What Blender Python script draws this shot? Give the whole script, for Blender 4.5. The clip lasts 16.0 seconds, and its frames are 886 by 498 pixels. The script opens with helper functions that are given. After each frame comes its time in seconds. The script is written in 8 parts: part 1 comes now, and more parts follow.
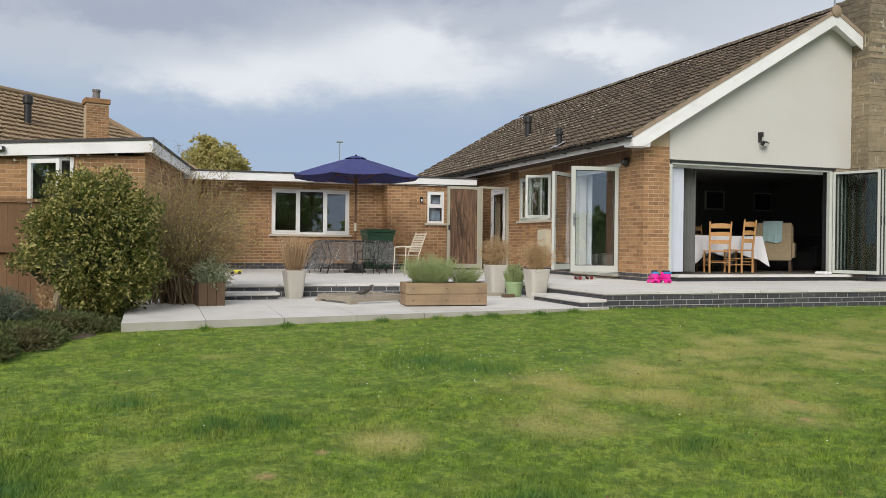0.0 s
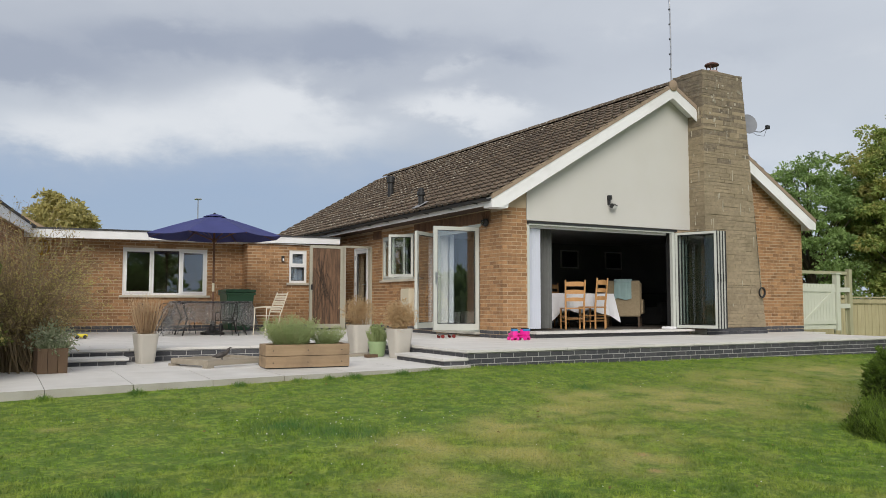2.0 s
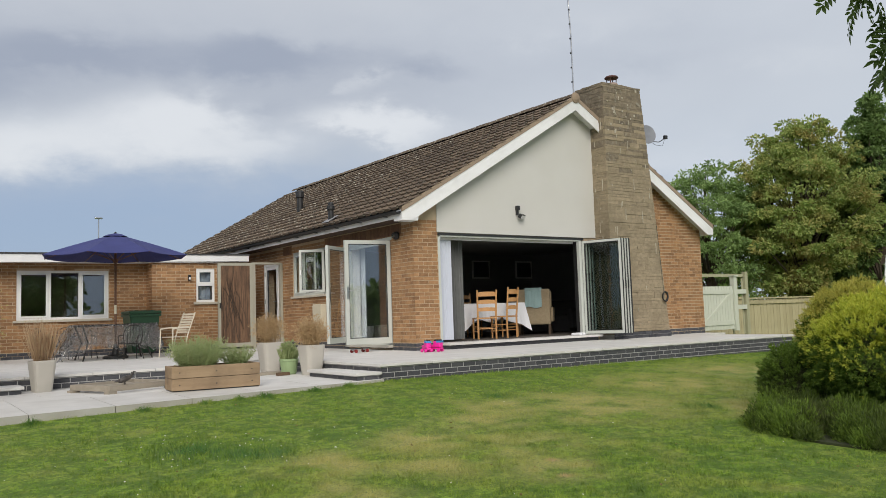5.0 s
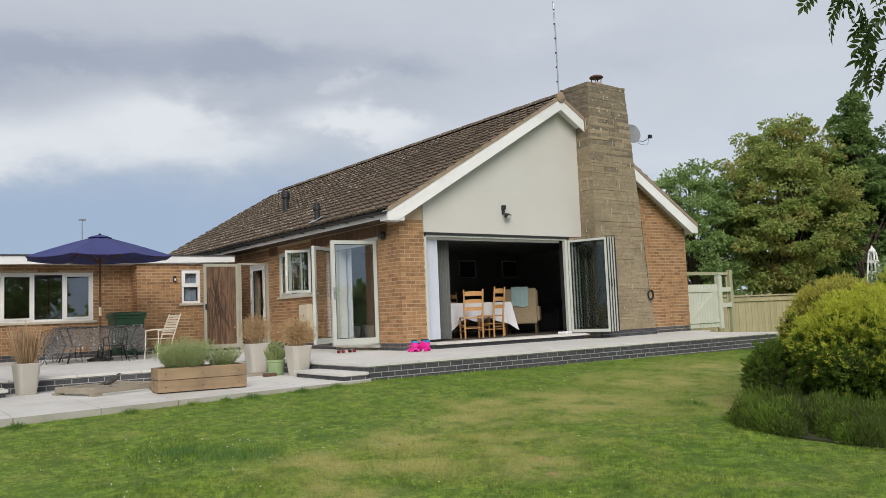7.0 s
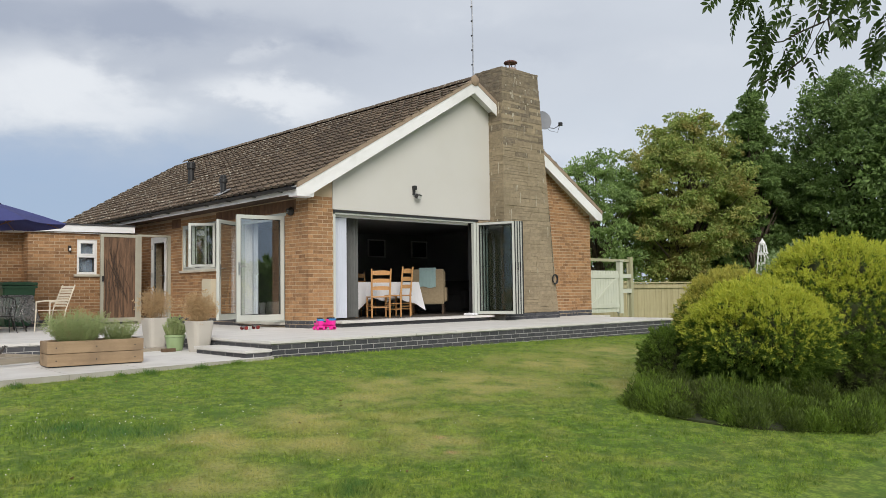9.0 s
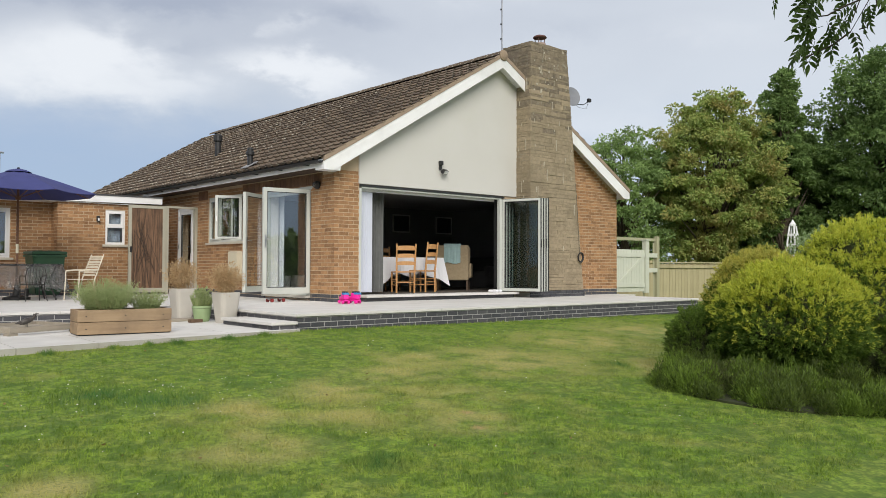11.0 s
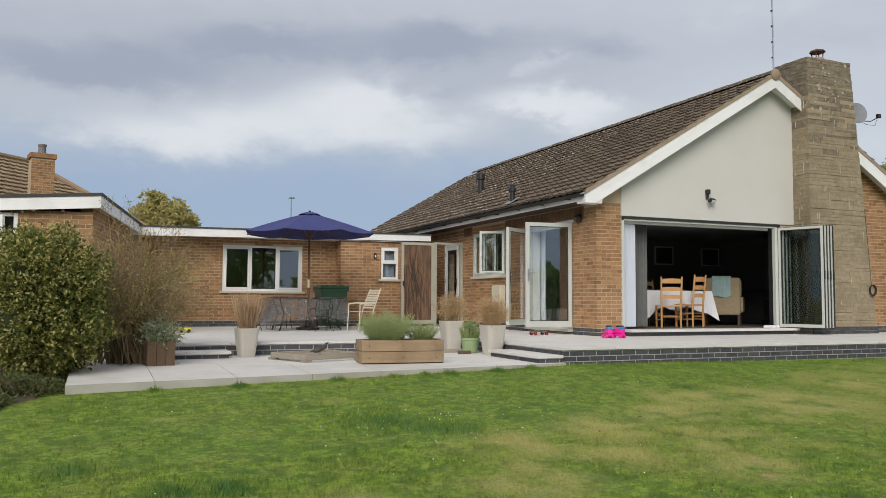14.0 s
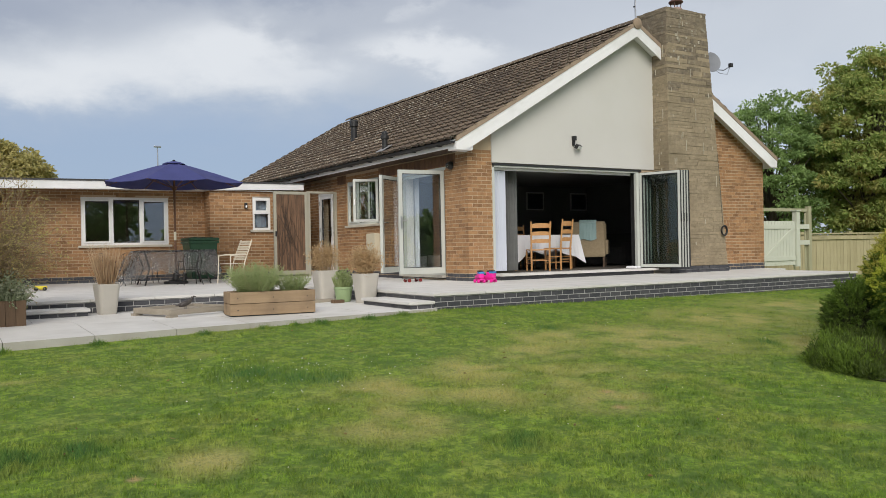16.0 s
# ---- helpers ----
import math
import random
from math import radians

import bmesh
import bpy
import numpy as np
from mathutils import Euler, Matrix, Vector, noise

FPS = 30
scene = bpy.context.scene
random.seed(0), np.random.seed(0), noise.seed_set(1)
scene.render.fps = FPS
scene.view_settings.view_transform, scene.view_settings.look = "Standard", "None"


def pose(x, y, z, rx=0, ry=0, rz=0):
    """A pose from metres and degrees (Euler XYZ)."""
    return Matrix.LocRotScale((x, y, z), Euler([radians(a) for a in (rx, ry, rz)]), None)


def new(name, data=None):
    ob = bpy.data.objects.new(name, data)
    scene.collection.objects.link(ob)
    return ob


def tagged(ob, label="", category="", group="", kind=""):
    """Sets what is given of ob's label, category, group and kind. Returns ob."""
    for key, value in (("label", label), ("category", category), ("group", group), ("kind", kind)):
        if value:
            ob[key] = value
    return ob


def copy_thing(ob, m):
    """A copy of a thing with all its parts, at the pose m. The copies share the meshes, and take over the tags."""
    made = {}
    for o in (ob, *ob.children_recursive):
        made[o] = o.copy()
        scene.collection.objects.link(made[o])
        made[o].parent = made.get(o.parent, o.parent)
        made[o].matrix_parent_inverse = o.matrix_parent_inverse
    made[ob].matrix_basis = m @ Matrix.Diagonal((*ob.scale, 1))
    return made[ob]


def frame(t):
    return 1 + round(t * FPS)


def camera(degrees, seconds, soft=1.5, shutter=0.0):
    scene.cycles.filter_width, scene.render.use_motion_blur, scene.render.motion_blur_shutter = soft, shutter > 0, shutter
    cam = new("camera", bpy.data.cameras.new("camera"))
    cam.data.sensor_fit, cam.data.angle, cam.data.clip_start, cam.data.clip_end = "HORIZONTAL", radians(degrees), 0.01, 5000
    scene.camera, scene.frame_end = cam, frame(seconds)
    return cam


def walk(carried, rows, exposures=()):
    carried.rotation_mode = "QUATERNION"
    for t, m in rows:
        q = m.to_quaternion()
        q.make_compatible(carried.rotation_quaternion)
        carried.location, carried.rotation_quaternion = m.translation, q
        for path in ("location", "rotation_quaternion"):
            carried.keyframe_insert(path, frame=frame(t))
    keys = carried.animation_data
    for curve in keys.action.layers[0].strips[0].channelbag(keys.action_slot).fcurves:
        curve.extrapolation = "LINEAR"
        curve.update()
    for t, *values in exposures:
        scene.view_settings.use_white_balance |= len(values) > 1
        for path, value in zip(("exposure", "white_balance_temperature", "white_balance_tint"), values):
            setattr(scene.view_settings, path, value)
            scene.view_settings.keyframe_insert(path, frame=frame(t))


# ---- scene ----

# ---- camera and walk: seconds, place, yaw, pitch, roll ----
cam = camera(57.5, 16.0, soft=0.7)
ROWS = [
    (0, -8.643, -13.011, 0.639, -19.697, -0.302, -0.641),
    (0.5, -8.639, -13.030, 0.652, -21.598, 1.700, -1.078),
    (1, -8.628, -13.009, 0.659, -24.407, 2.798, -0.914),
    (1.5, -8.637, -13.023, 0.650, -27.003, 3.486, -0.536),
    (2, -8.620, -13.024, 0.657, -29.279, 3.903, -0.069),
    (2.5, -8.611, -13.035, 0.653, -31.123, 4.292, 0.356),
    (3, -8.604, -13.019, 0.659, -32.620, 4.644, 0.712),
    (3.5, -8.586, -13.033, 0.666, -33.741, 4.873, 1.083),
    (4, -8.577, -13.038, 0.661, -34.568, 4.978, 1.449),
    (4.5, -8.580, -13.053, 0.660, -35.037, 4.862, 1.771),
    (4.7, -8.582, -13.055, 0.660, -35.143, 4.784, 1.836),
    (6.8, -8.594, -13.064, 0.659, -35.947, 4.572, 2.358),
    (7, -8.596, -13.065, 0.659, -36.225, 4.652, 2.299),
    (7.5, -8.564, -13.044, 0.665, -37.424, 4.752, 2.129),
    (8, -8.565, -13.046, 0.669, -39.216, 4.605, 1.888),
    (8.5, -8.569, -13.094, 0.663, -41.132, 4.031, 1.430),
    (8.7, -8.570, -13.090, 0.662, -41.827, 3.659, 1.162),
    (9.75, -8.580, -13.050, 0.654, -43.600, 1.800, 0.200),
    (10.8, -8.581, -13.006, 0.647, -42.017, 1.081, -0.303),
    (11, -8.581, -13.003, 0.646, -41.119, 1.391, -0.208),
    (11.5, -8.605, -13.001, 0.660, -38.127, 2.340, 0.154),
    (12, -8.583, -12.973, 0.671, -34.080, 3.119, 0.291),
    (12.5, -8.615, -12.960, 0.673, -29.936, 3.613, 0.303),
    (13, -8.640, -12.964, 0.656, -26.304, 3.838, 0.192),
    (13.5, -8.669, -12.937, 0.659, -23.973, 3.797, 0.007),
    (14, -8.690, -12.936, 0.650, -23.140, 3.669, -0.332),
    (14.5, -8.683, -12.938, 0.657, -23.615, 3.361, -0.531),
    (15, -8.641, -12.972, 0.644, -25.177, 2.895, -0.417),
    (15.5, -8.593, -12.939, 0.661, -28.073, 1.656, 0.210),
    (16, -8.561, -12.974, 0.645, -31.595, -0.056, 1.075),
]

walk(cam, [(t, pose(x, y, z, 90 + p, r, a)) for t, x, y, z, a, p, r in ROWS], exposures=((0.0, 0.17), (0.6, 0.08), (1.5, 0.07), (3.5, 0.05), (7.0, 0.09), (8.5, 0.15), (11.0, 0.26), (12.5, 0.05), (14.0, 0.05), (16.0, 0.10)))

# ---- world, sun, exposure ----
SUN_AZ, SUN_EL = radians(213), radians(33)


# clouds: bearing and height in degrees, half width, half height, weight
WHITE_CLOUDS = ((11.5, 12.0, 9.0, 2.0, 0.9), (17.0, 14.0, 4.6, 1.7, 1.0), (3.0, 11.3, 6.5, 1.7, 0.7), (22.5, 12.0, 4.5, 1.6, 0.6), (29.3, 14.2, 3.4, 1.2, 1.1), (33.0, 13.2, 3.0, 1.3, 0.8), (29.5, 16.6, 1.3, 0.7, 0.5), (40.0, 12.5, 5.0, 2.6, 0.42), (52.0, 9.5, 8.0, 2.4, 0.5), (60.0, 15.5, 6.0, 1.6, 0.4), (47.0, 19.5, 8.0, 1.5, 0.35))
GREY_CLOUDS = ((0.0, 15.2, 9.0, 1.5, 1.0), (10.0, 17.2, 6.0, 1.2, 0.9), (22.5, 18.0, 7.0, 1.5, 1.0), (35.0, 17.5, 4.0, 1.3, 0.6), (24.5, 14.8, 2.0, 1.0, 0.4), (-16.0, 15.0, 7.0, 2.0, 0.7), (50.0, 16.5, 6.0, 1.4, 0.35), (44.0, 9.0, 5.0, 1.2, 0.3))


def make_world():
    """A cloudy sky: tones by height over pale blue, with white heaps and grey bars whose edges are frayed by noise."""
    w = bpy.data.worlds.new("overcast_sky")
    w.use_nodes = True
    nt = w.node_tree
    nt.nodes.clear()
    N, L = nt.nodes.new, nt.links.new
    out, bg, sky = N("ShaderNodeOutputWorld"), N("ShaderNodeBackground"), N("ShaderNodeTexSky")
    sky.sky_type, sky.sun_disc = "NISHITA", False
    sky.sun_elevation, sky.sun_rotation = SUN_EL, SUN_AZ
    sky.air_density, sky.dust_density = 1.0, 2.0
    skyk = N("ShaderNodeVectorMath")
    skyk.operation = "SCALE"
    skyk.inputs["Scale"].default_value = 0.085
    L(sky.outputs[0], skyk.inputs[0])
    tc, sep = N("ShaderNodeTexCoord"), N("ShaderNodeSeparateXYZ")
    L(tc.outputs["Generated"], sep.inputs[0])

    def math_(op, a, b=0.0):
        m = N("ShaderNodeMath")
        m.operation = op
        for i, v in enumerate((a, b)):
            if isinstance(v, (int, float)):
                m.inputs[i].default_value = v
            else:
                L(v, m.inputs[i])
        return m.outputs[0]

    def cloud(scale, stretch, detail, rough, shift):
        mp = N("ShaderNodeMapping")
        mp.inputs["Location"].default_value = shift
        mp.inputs["Scale"].default_value = (1, 1, stretch)
        L(tc.outputs["Generated"], mp.inputs[0])
        n = N("ShaderNodeTexNoise")
        n.inputs["Scale"].default_value, n.inputs["Detail"].default_value, n.inputs["Roughness"].default_value = scale, detail, rough
        n.inputs["Distortion"].default_value = 0.2
        L(mp.outputs[0], n.inputs["Vector"])
        return math_("SUBTRACT", n.outputs["Fac"], 0.5)

    def step(v, lo, hi, top=1.0):
        r = N("ShaderNodeMapRange")
        r.interpolation_type = "SMOOTHSTEP"
        r.inputs["From Min"].default_value, r.inputs["From Max"].default_value, r.inputs["To Max"].default_value = lo, hi, top
        L(v, r.inputs["Value"])
        return r.outputs[0]

    def blend(f, a, b):
        x = N("ShaderNodeMix")
        x.data_type = "RGBA"
        for k, v in (("Factor", f), ("A", a), ("B", b)):
            if isinstance(v, float):
                x.inputs[k].default_value = v
            elif isinstance(v, tuple):
                x.inputs[k].default_value = (*v, 1)
            else:
                L(v, x.inputs[k])
        return x.outputs["Result"]

    big, mid, fine = cloud(3.2, 2.4, 4, 0.5, (0, 0, 0)), cloud(9.0, 2.4, 5, 0.55, (3.1, 1.7, 0.4)), cloud(24.0, 1.8, 5, 0.6, (7.0, 2.0, 1.0))
    # bearing and height in degrees, frayed
    az = math_("MULTIPLY", math_("ARCTAN2", sep.outputs[0], sep.outputs[1]), 57.296)
    el = math_("MULTIPLY", math_("ARCSINE", sep.outputs[2]), 57.296)
    az = math_("ADD", az, math_("ADD", math_("MULTIPLY", mid, 9.0), math_("MULTIPLY", fine, 4.0)))
    el = math_("ADD", el, math_("ADD", math_("MULTIPLY", big, 3.0), math_("ADD", math_("MULTIPLY", mid, 3.0), math_("MULTIPLY", fine, 1.6))))

    def heap(rows):
        tot = None
        for a0, e0, wa, we, k in rows:
            du = math_("MULTIPLY", math_("SUBTRACT", az, a0), 1 / wa)
            dv = math_("MULTIPLY", math_("SUBTRACT", el, e0), 1 / we)
            q = math_("ADD", math_("MULTIPLY", du, du), math_("MULTIPLY", dv, dv))
            g = math_("MULTIPLY", math_("EXPONENT", math_("MULTIPLY", q, -1.0)), k)
            tot = g if tot is None else math_("ADD", tot, g)
        return math_("ADD", tot, math_("MULTIPLY", fine, 0.35))

    ramp = N("ShaderNodeValToRGB")
    L(math_("MULTIPLY", math_("MAXIMUM", el, 0.0), 1 / 40), ramp.inputs[0])
    cr = ramp.color_ramp
    cr.interpolation = "B_SPLINE"
    bands = ((0.0, (0.41, 0.52, 0.69)), (0.16, (0.37, 0.485, 0.67)), (0.22, (0.40, 0.50, 0.67)), (0.28, (0.54, 0.60, 0.69)), (0.34, (0.58, 0.62, 0.69)), (0.42, (0.50, 0.54, 0.62)), (0.50, (0.60, 0.64, 0.71)), (0.62, (0.68, 0.71, 0.76)), (0.80, (0.63, 0.66, 0.71)), (1.0, (0.62, 0.63, 0.68)))
    while len(cr.elements) < len(bands):
        cr.elements.new(0.5)
    for e, (pos, col) in zip(cr.elements, bands):
        e.position = pos
    for e, (pos, col) in zip(cr.elements, bands):
        e.color = (*col, 1)
    # towards the east the cover is even and pale
    east = step(math_("ADD", sep.outputs[0], math_("MULTIPLY", big, 0.5)), 0.45, 0.88, 0.75)
    col = blend(east, ramp.outputs[0], (0.71, 0.755, 0.82))
    col = blend(step(heap(GREY_CLOUDS), 0.15, 0.95, 0.85), col, (0.385, 0.43, 0.53))
    col = blend(step(heap(WHITE_CLOUDS), 0.08, 1.25, 1.0), col, (0.85, 0.875, 0.91))
    L(blend(0.88, skyk.outputs[0], col), bg.inputs["Color"])
    bg.inputs["Strength"].default_value = 0.9
    L(bg.outputs[0], out.inputs[0])
    scene.world = w


make_world()
sun_data = bpy.data.lights.new("sun", "SUN")
sun_data.energy, sun_data.angle, sun_data.color = 2.5, radians(40), (1.0, 0.95, 0.88)
sun = new("sun", sun_data)
sun.matrix_world = Matrix.Translation((0, 0, 30)) @ Vector((math.sin(SUN_AZ) * math.cos(SUN_EL), math.cos(SUN_AZ) * math.cos(SUN_EL), math.sin(SUN_EL))).to_track_quat("Z", "Y").to_matrix().to_4x4()


# ---- materials ----
def mat(name, col, col2=None, rough=0.7, scale=8.0, fine=60.0, amount=0.5, bump=0.15, metal=0.0, stretch=(1, 1, 1), rand="", spread=0.0, grain=0.25, stain=None, stain_scale=0.8, stain_amt=0.5, stain_lo=0.48, stain_hi=0.68, spec=0.4, sheen=0.0, coat=0.0):
    """Base colour varied at two scales, bumped, and per piece by rand ('object' or 'island')."""
    m = bpy.data.materials.new(name)
    m.use_nodes = True
    nt = m.node_tree
    N, L = nt.nodes.new, nt.links.new
    b = nt.nodes["Principled BSDF"]
    col2 = col2 or tuple(c * 0.7 for c in col)
    tc = N("ShaderNodeTexCoord")
    mp = N("ShaderNodeMapping")
    mp.inputs["Scale"].default_value = stretch
    L(tc.outputs["Object"], mp.inputs[0])
    src = mp.outputs[0]
    r = None
    if rand:
        if rand == "object":
            r = N("ShaderNodeObjectInfo").outputs["Random"]
        else:
            r = N("ShaderNodeNewGeometry").outputs["Random Per Island"]
        off = N("ShaderNodeVectorMath")
        off.operation = "MULTIPLY_ADD"
        cr = N("ShaderNodeCombineXYZ")
        for i in range(3):
            L(r, cr.inputs[i])
        L(cr.outputs[0], off.inputs[0])
        off.inputs[1].default_value = (31, 17, 23)
        L(src, off.inputs[2])
        src = off.outputs[0]
    n1 = N("ShaderNodeTexNoise")
    n1.inputs["Scale"].default_value, n1.inputs["Detail"].default_value = scale, 4
    L(src, n1.inputs["Vector"])
    n2 = N("ShaderNodeTexNoise")
    n2.inputs["Scale"].default_value, n2.inputs["Detail"].default_value = fine, 3
    L(src, n2.inputs["Vector"])
    f1 = N("ShaderNodeMapRange")
    f1.inputs["From Min"].default_value, f1.inputs["From Max"].default_value = 0.3, 0.7
    f1.inputs["To Min"].default_value, f1.inputs["To Max"].default_value = 0.5 - amount / 2, 0.5 + amount / 2
    L(n1.outputs["Fac"], f1.inputs["Value"])
    fac = f1.outputs[0]
    g = N("ShaderNodeMath")
    g.operation = "MULTIPLY_ADD"
    L(n2.outputs["Fac"], g.inputs[0])
    g.inputs[1].default_value = grain * 2
    g2 = N("ShaderNodeMath")
    g2.operation = "SUBTRACT"
    L(fac, g2.inputs[0])
    g2.inputs[1].default_value = grain
    L(g2.outputs[0], g.inputs[2])
    fac = g.outputs[0]
    if rand:
        a = N("ShaderNodeMath")
        a.operation = "MULTIPLY_ADD"
        L(r, a.inputs[0])
        a.inputs[1].default_value = spread
        s2 = N("ShaderNodeMath")
        s2.operation = "SUBTRACT"
        L(fac, s2.inputs[0])
        s2.inputs[1].default_value = spread / 2
        L(s2.outputs[0], a.inputs[2])
        fac = a.outputs[0]
    mix = N("ShaderNodeMix")
    mix.data_type = "RGBA"
    mix.clamp_factor = True
    L(fac, mix.inputs["Factor"])
    mix.inputs["A"].default_value = (*col, 1)
    mix.inputs["B"].default_value = (*col2, 1)
    colour = mix.outputs["Result"]
    if stain:
        n3 = N("ShaderNodeTexNoise")
        n3.inputs["Scale"].default_value, n3.inputs["Detail"].default_value = stain_scale, 6
        L(tc.outputs["Object"], n3.inputs["Vector"])
        f3 = N("ShaderNodeMapRange")
        f3.inputs["From Min"].default_value, f3.inputs["From Max"].default_value = stain_lo, stain_hi
        f3.inputs["To Max"].default_value = stain_amt
        L(n3.outputs["Fac"], f3.inputs["Value"])
        mx = N("ShaderNodeMix")
        mx.data_type = "RGBA"
        L(f3.outputs[0], mx.inputs["Factor"])
        L(colour, mx.inputs["A"])
        mx.inputs["B"].default_value = (*stain, 1)
        colour = mx.outputs["Result"]
    L(colour, b.inputs["Base Color"])
    b.inputs["Roughness"].default_value = rough
    b.inputs["Metallic"].default_value = metal
    b.inputs["Specular IOR Level"].default_value = spec
    b.inputs["Coat Weight"].default_value = coat
    if sheen:
        b.inputs["Sheen Weight"].default_value = sheen
    if bump:
        bp = N("ShaderNodeBump")
        bp.inputs["Strength"].default_value = bump
        bp.inputs["Distance"].default_value = 0.02
        L(n2.outputs["Fac"], bp.inputs["Height"])
        L(bp.outputs[0], b.inputs["Normal"])
    return m


def glass_mat(name, tint=(0.9, 0.95, 0.95), rough=0.0, ior=2.1):
    m = bpy.data.materials.new(name)
    m.use_nodes = True
    nt = m.node_tree
    b = nt.nodes["Principled BSDF"]
    b.inputs["Base Color"].default_value = (*tint, 1)
    b.inputs["Transmission Weight"].default_value = 1.0
    b.inputs["Roughness"].default_value = rough
    b.inputs["IOR"].default_value = ior
    return m


def leaf_mat(name, col, col2, rand="island", rough=0.5, trans=0.4, third=None):
    """Leaves: colour by leaf and by clump, a little light through them."""
    m = mat(name, col, col2, rough=rough, scale=2.2, fine=25, amount=0.6, bump=0, rand=rand, spread=0.7, grain=0.1, stain=third, stain_scale=1.3, stain_amt=0.7, spec=0.3)
    nt = m.node_tree
    b = nt.nodes["Principled BSDF"]
    tr = nt.nodes.new("ShaderNodeBsdfTranslucent")
    mx = nt.nodes.new("ShaderNodeMixShader")
    mx.inputs[0].default_value = trans
    out = nt.nodes["Material Output"]
    nt.links.new(b.inputs["Base Color"].links[0].from_socket, tr.inputs[0])
    nt.links.new(b.outputs[0], mx.inputs[1])
    nt.links.new(tr.outputs[0], mx.inputs[2])
    nt.links.new(mx.outputs[0], out.inputs[0])
    return m


BRICK = dict(rough=0.85, scale=9, fine=90, amount=0.5, bump=0.3, grain=0.2, spread=0.6, spec=0.25, stain=(0.16, 0.10, 0.06), stain_scale=1.1, stain_amt=0.45)
M_brick_o = mat("buff_brick", (0.46, 0.262, 0.127), (0.20, 0.108, 0.055), rand="object", **BRICK)
M_brick_i = mat("buff_brick_mass", (0.46, 0.262, 0.127), (0.20, 0.108, 0.055), rand="island", **BRICK)
M_mortar = mat("mortar", (0.54, 0.43, 0.30), (0.42, 0.32, 0.215), rough=0.95, scale=5, fine=120, bump=0.2)
M_blue_o = mat("blue_brick", (0.045, 0.047, 0.055), (0.085, 0.085, 0.092), rand="object", rough=0.6, scale=8, fine=80, spread=0.7, bump=0.2)
M_blue_i = mat("blue_brick_mass", (0.045, 0.047, 0.055), (0.085, 0.085, 0.092), rand="island", rough=0.6, scale=8, fine=80, spread=0.7, bump=0.2)
M_mortar_l = mat("pale_mortar", (0.50, 0.49, 0.47), (0.38, 0.37, 0.36), rough=0.95, scale=5, fine=120)
M_stone_o = mat("chimney_stone", (0.365, 0.295, 0.195), (0.25, 0.205, 0.135), rand="object", rough=0.92, scale=9, fine=45, amount=0.9, grain=0.3, spread=0.38, bump=0.7, stain=(0.19, 0.155, 0.10), stain_scale=1.7, stain_amt=0.5)
M_stone_s = mat("sooty_chimney_stone", (0.27, 0.22, 0.15), (0.14, 0.115, 0.085), rand="object", rough=0.95, scale=9, fine=45, amount=0.9, grain=0.3, spread=0.4, bump=0.7, stain=(0.33, 0.31, 0.24), stain_scale=7.0, stain_amt=0.6, stain_lo=0.6, stain_hi=0.7)
M_stone_m = mat("chimney_joint", (0.25, 0.20, 0.135), (0.17, 0.138, 0.095), rough=0.95, scale=4, fine=90, stain=(0.42, 0.40, 0.33), stain_scale=2.2, stain_amt=0.5)
M_render = mat("cream_render", (0.575, 0.565, 0.53), (0.54, 0.53, 0.49), rough=0.9, scale=1.2, fine=140, amount=0.5, bump=0.12, grain=0.08, stain=(0.52, 0.505, 0.46), stain_scale=0.6, stain_amt=0.35)
M_white = mat("white_pvc", (0.80, 0.80, 0.79), (0.74, 0.74, 0.73), rough=0.35, scale=2, fine=40, amount=0.4, bump=0.02, grain=0.08)
M_fascia = mat("white_fascia_paint", (0.85, 0.85, 0.85), (0.76, 0.76, 0.75), rough=0.45, scale=1.5, fine=40, amount=0.5, bump=0.03, stain=(0.52, 0.52, 0.49), stain_scale=1.6, stain_amt=0.35)
M_sage = mat("pale_sage_paint", (0.60, 0.62, 0.52), (0.52, 0.54, 0.45), rough=0.5, scale=3, fine=60, bump=0.05, grain=0.12)
M_tile_o = mat("brown_roof_tile", (0.175, 0.130, 0.090), (0.070, 0.052, 0.040), rand="object", rough=0.9, scale=5, fine=80, spread=0.7, bump=0.5, stain=(0.50, 0.47, 0.38), stain_scale=14, stain_amt=0.8, stain_lo=0.57, stain_hi=0.65)
M_tile_i = mat("brown_roof_tile_mass", (0.175, 0.130, 0.090), (0.070, 0.052, 0.040), rand="island", rough=0.9, scale=5, fine=80, spread=0.7, bump=0.5, stain=(0.50, 0.47, 0.38), stain_scale=14, stain_amt=0.8, stain_lo=0.57, stain_hi=0.65)
M_tile_n = mat("neighbour_roof_tile", (0.36, 0.265, 0.165), (0.24, 0.175, 0.108), rand="island", rough=0.9, scale=4, fine=60, spread=0.7, bump=0.4)
M_felt = mat("roof_felt", (0.045, 0.045, 0.048), (0.075, 0.075, 0.075), rough=0.9, scale=2, fine=90)
M_black = mat("black_plastic", (0.018, 0.018, 0.019), (0.03, 0.03, 0.03), rough=0.45, scale=6, fine=60, bump=0.03)
M_slab_o = mat("pale_porcelain_slab", (0.69, 0.672, 0.64), (0.59, 0.575, 0.545), rand="object", rough=0.6, scale=4, fine=90, spread=0.5, bump=0.08, stain=(0.42, 0.40, 0.36), stain_scale=1.4, stain_amt=0.4)
M_slab_edge = mat("slab_edge_concrete", (0.47, 0.455, 0.41), (0.37, 0.355, 0.31), rough=0.85, scale=3, fine=90, bump=0.2, stain=(0.30, 0.28, 0.22), stain_scale=1.5, stain_amt=0.5)
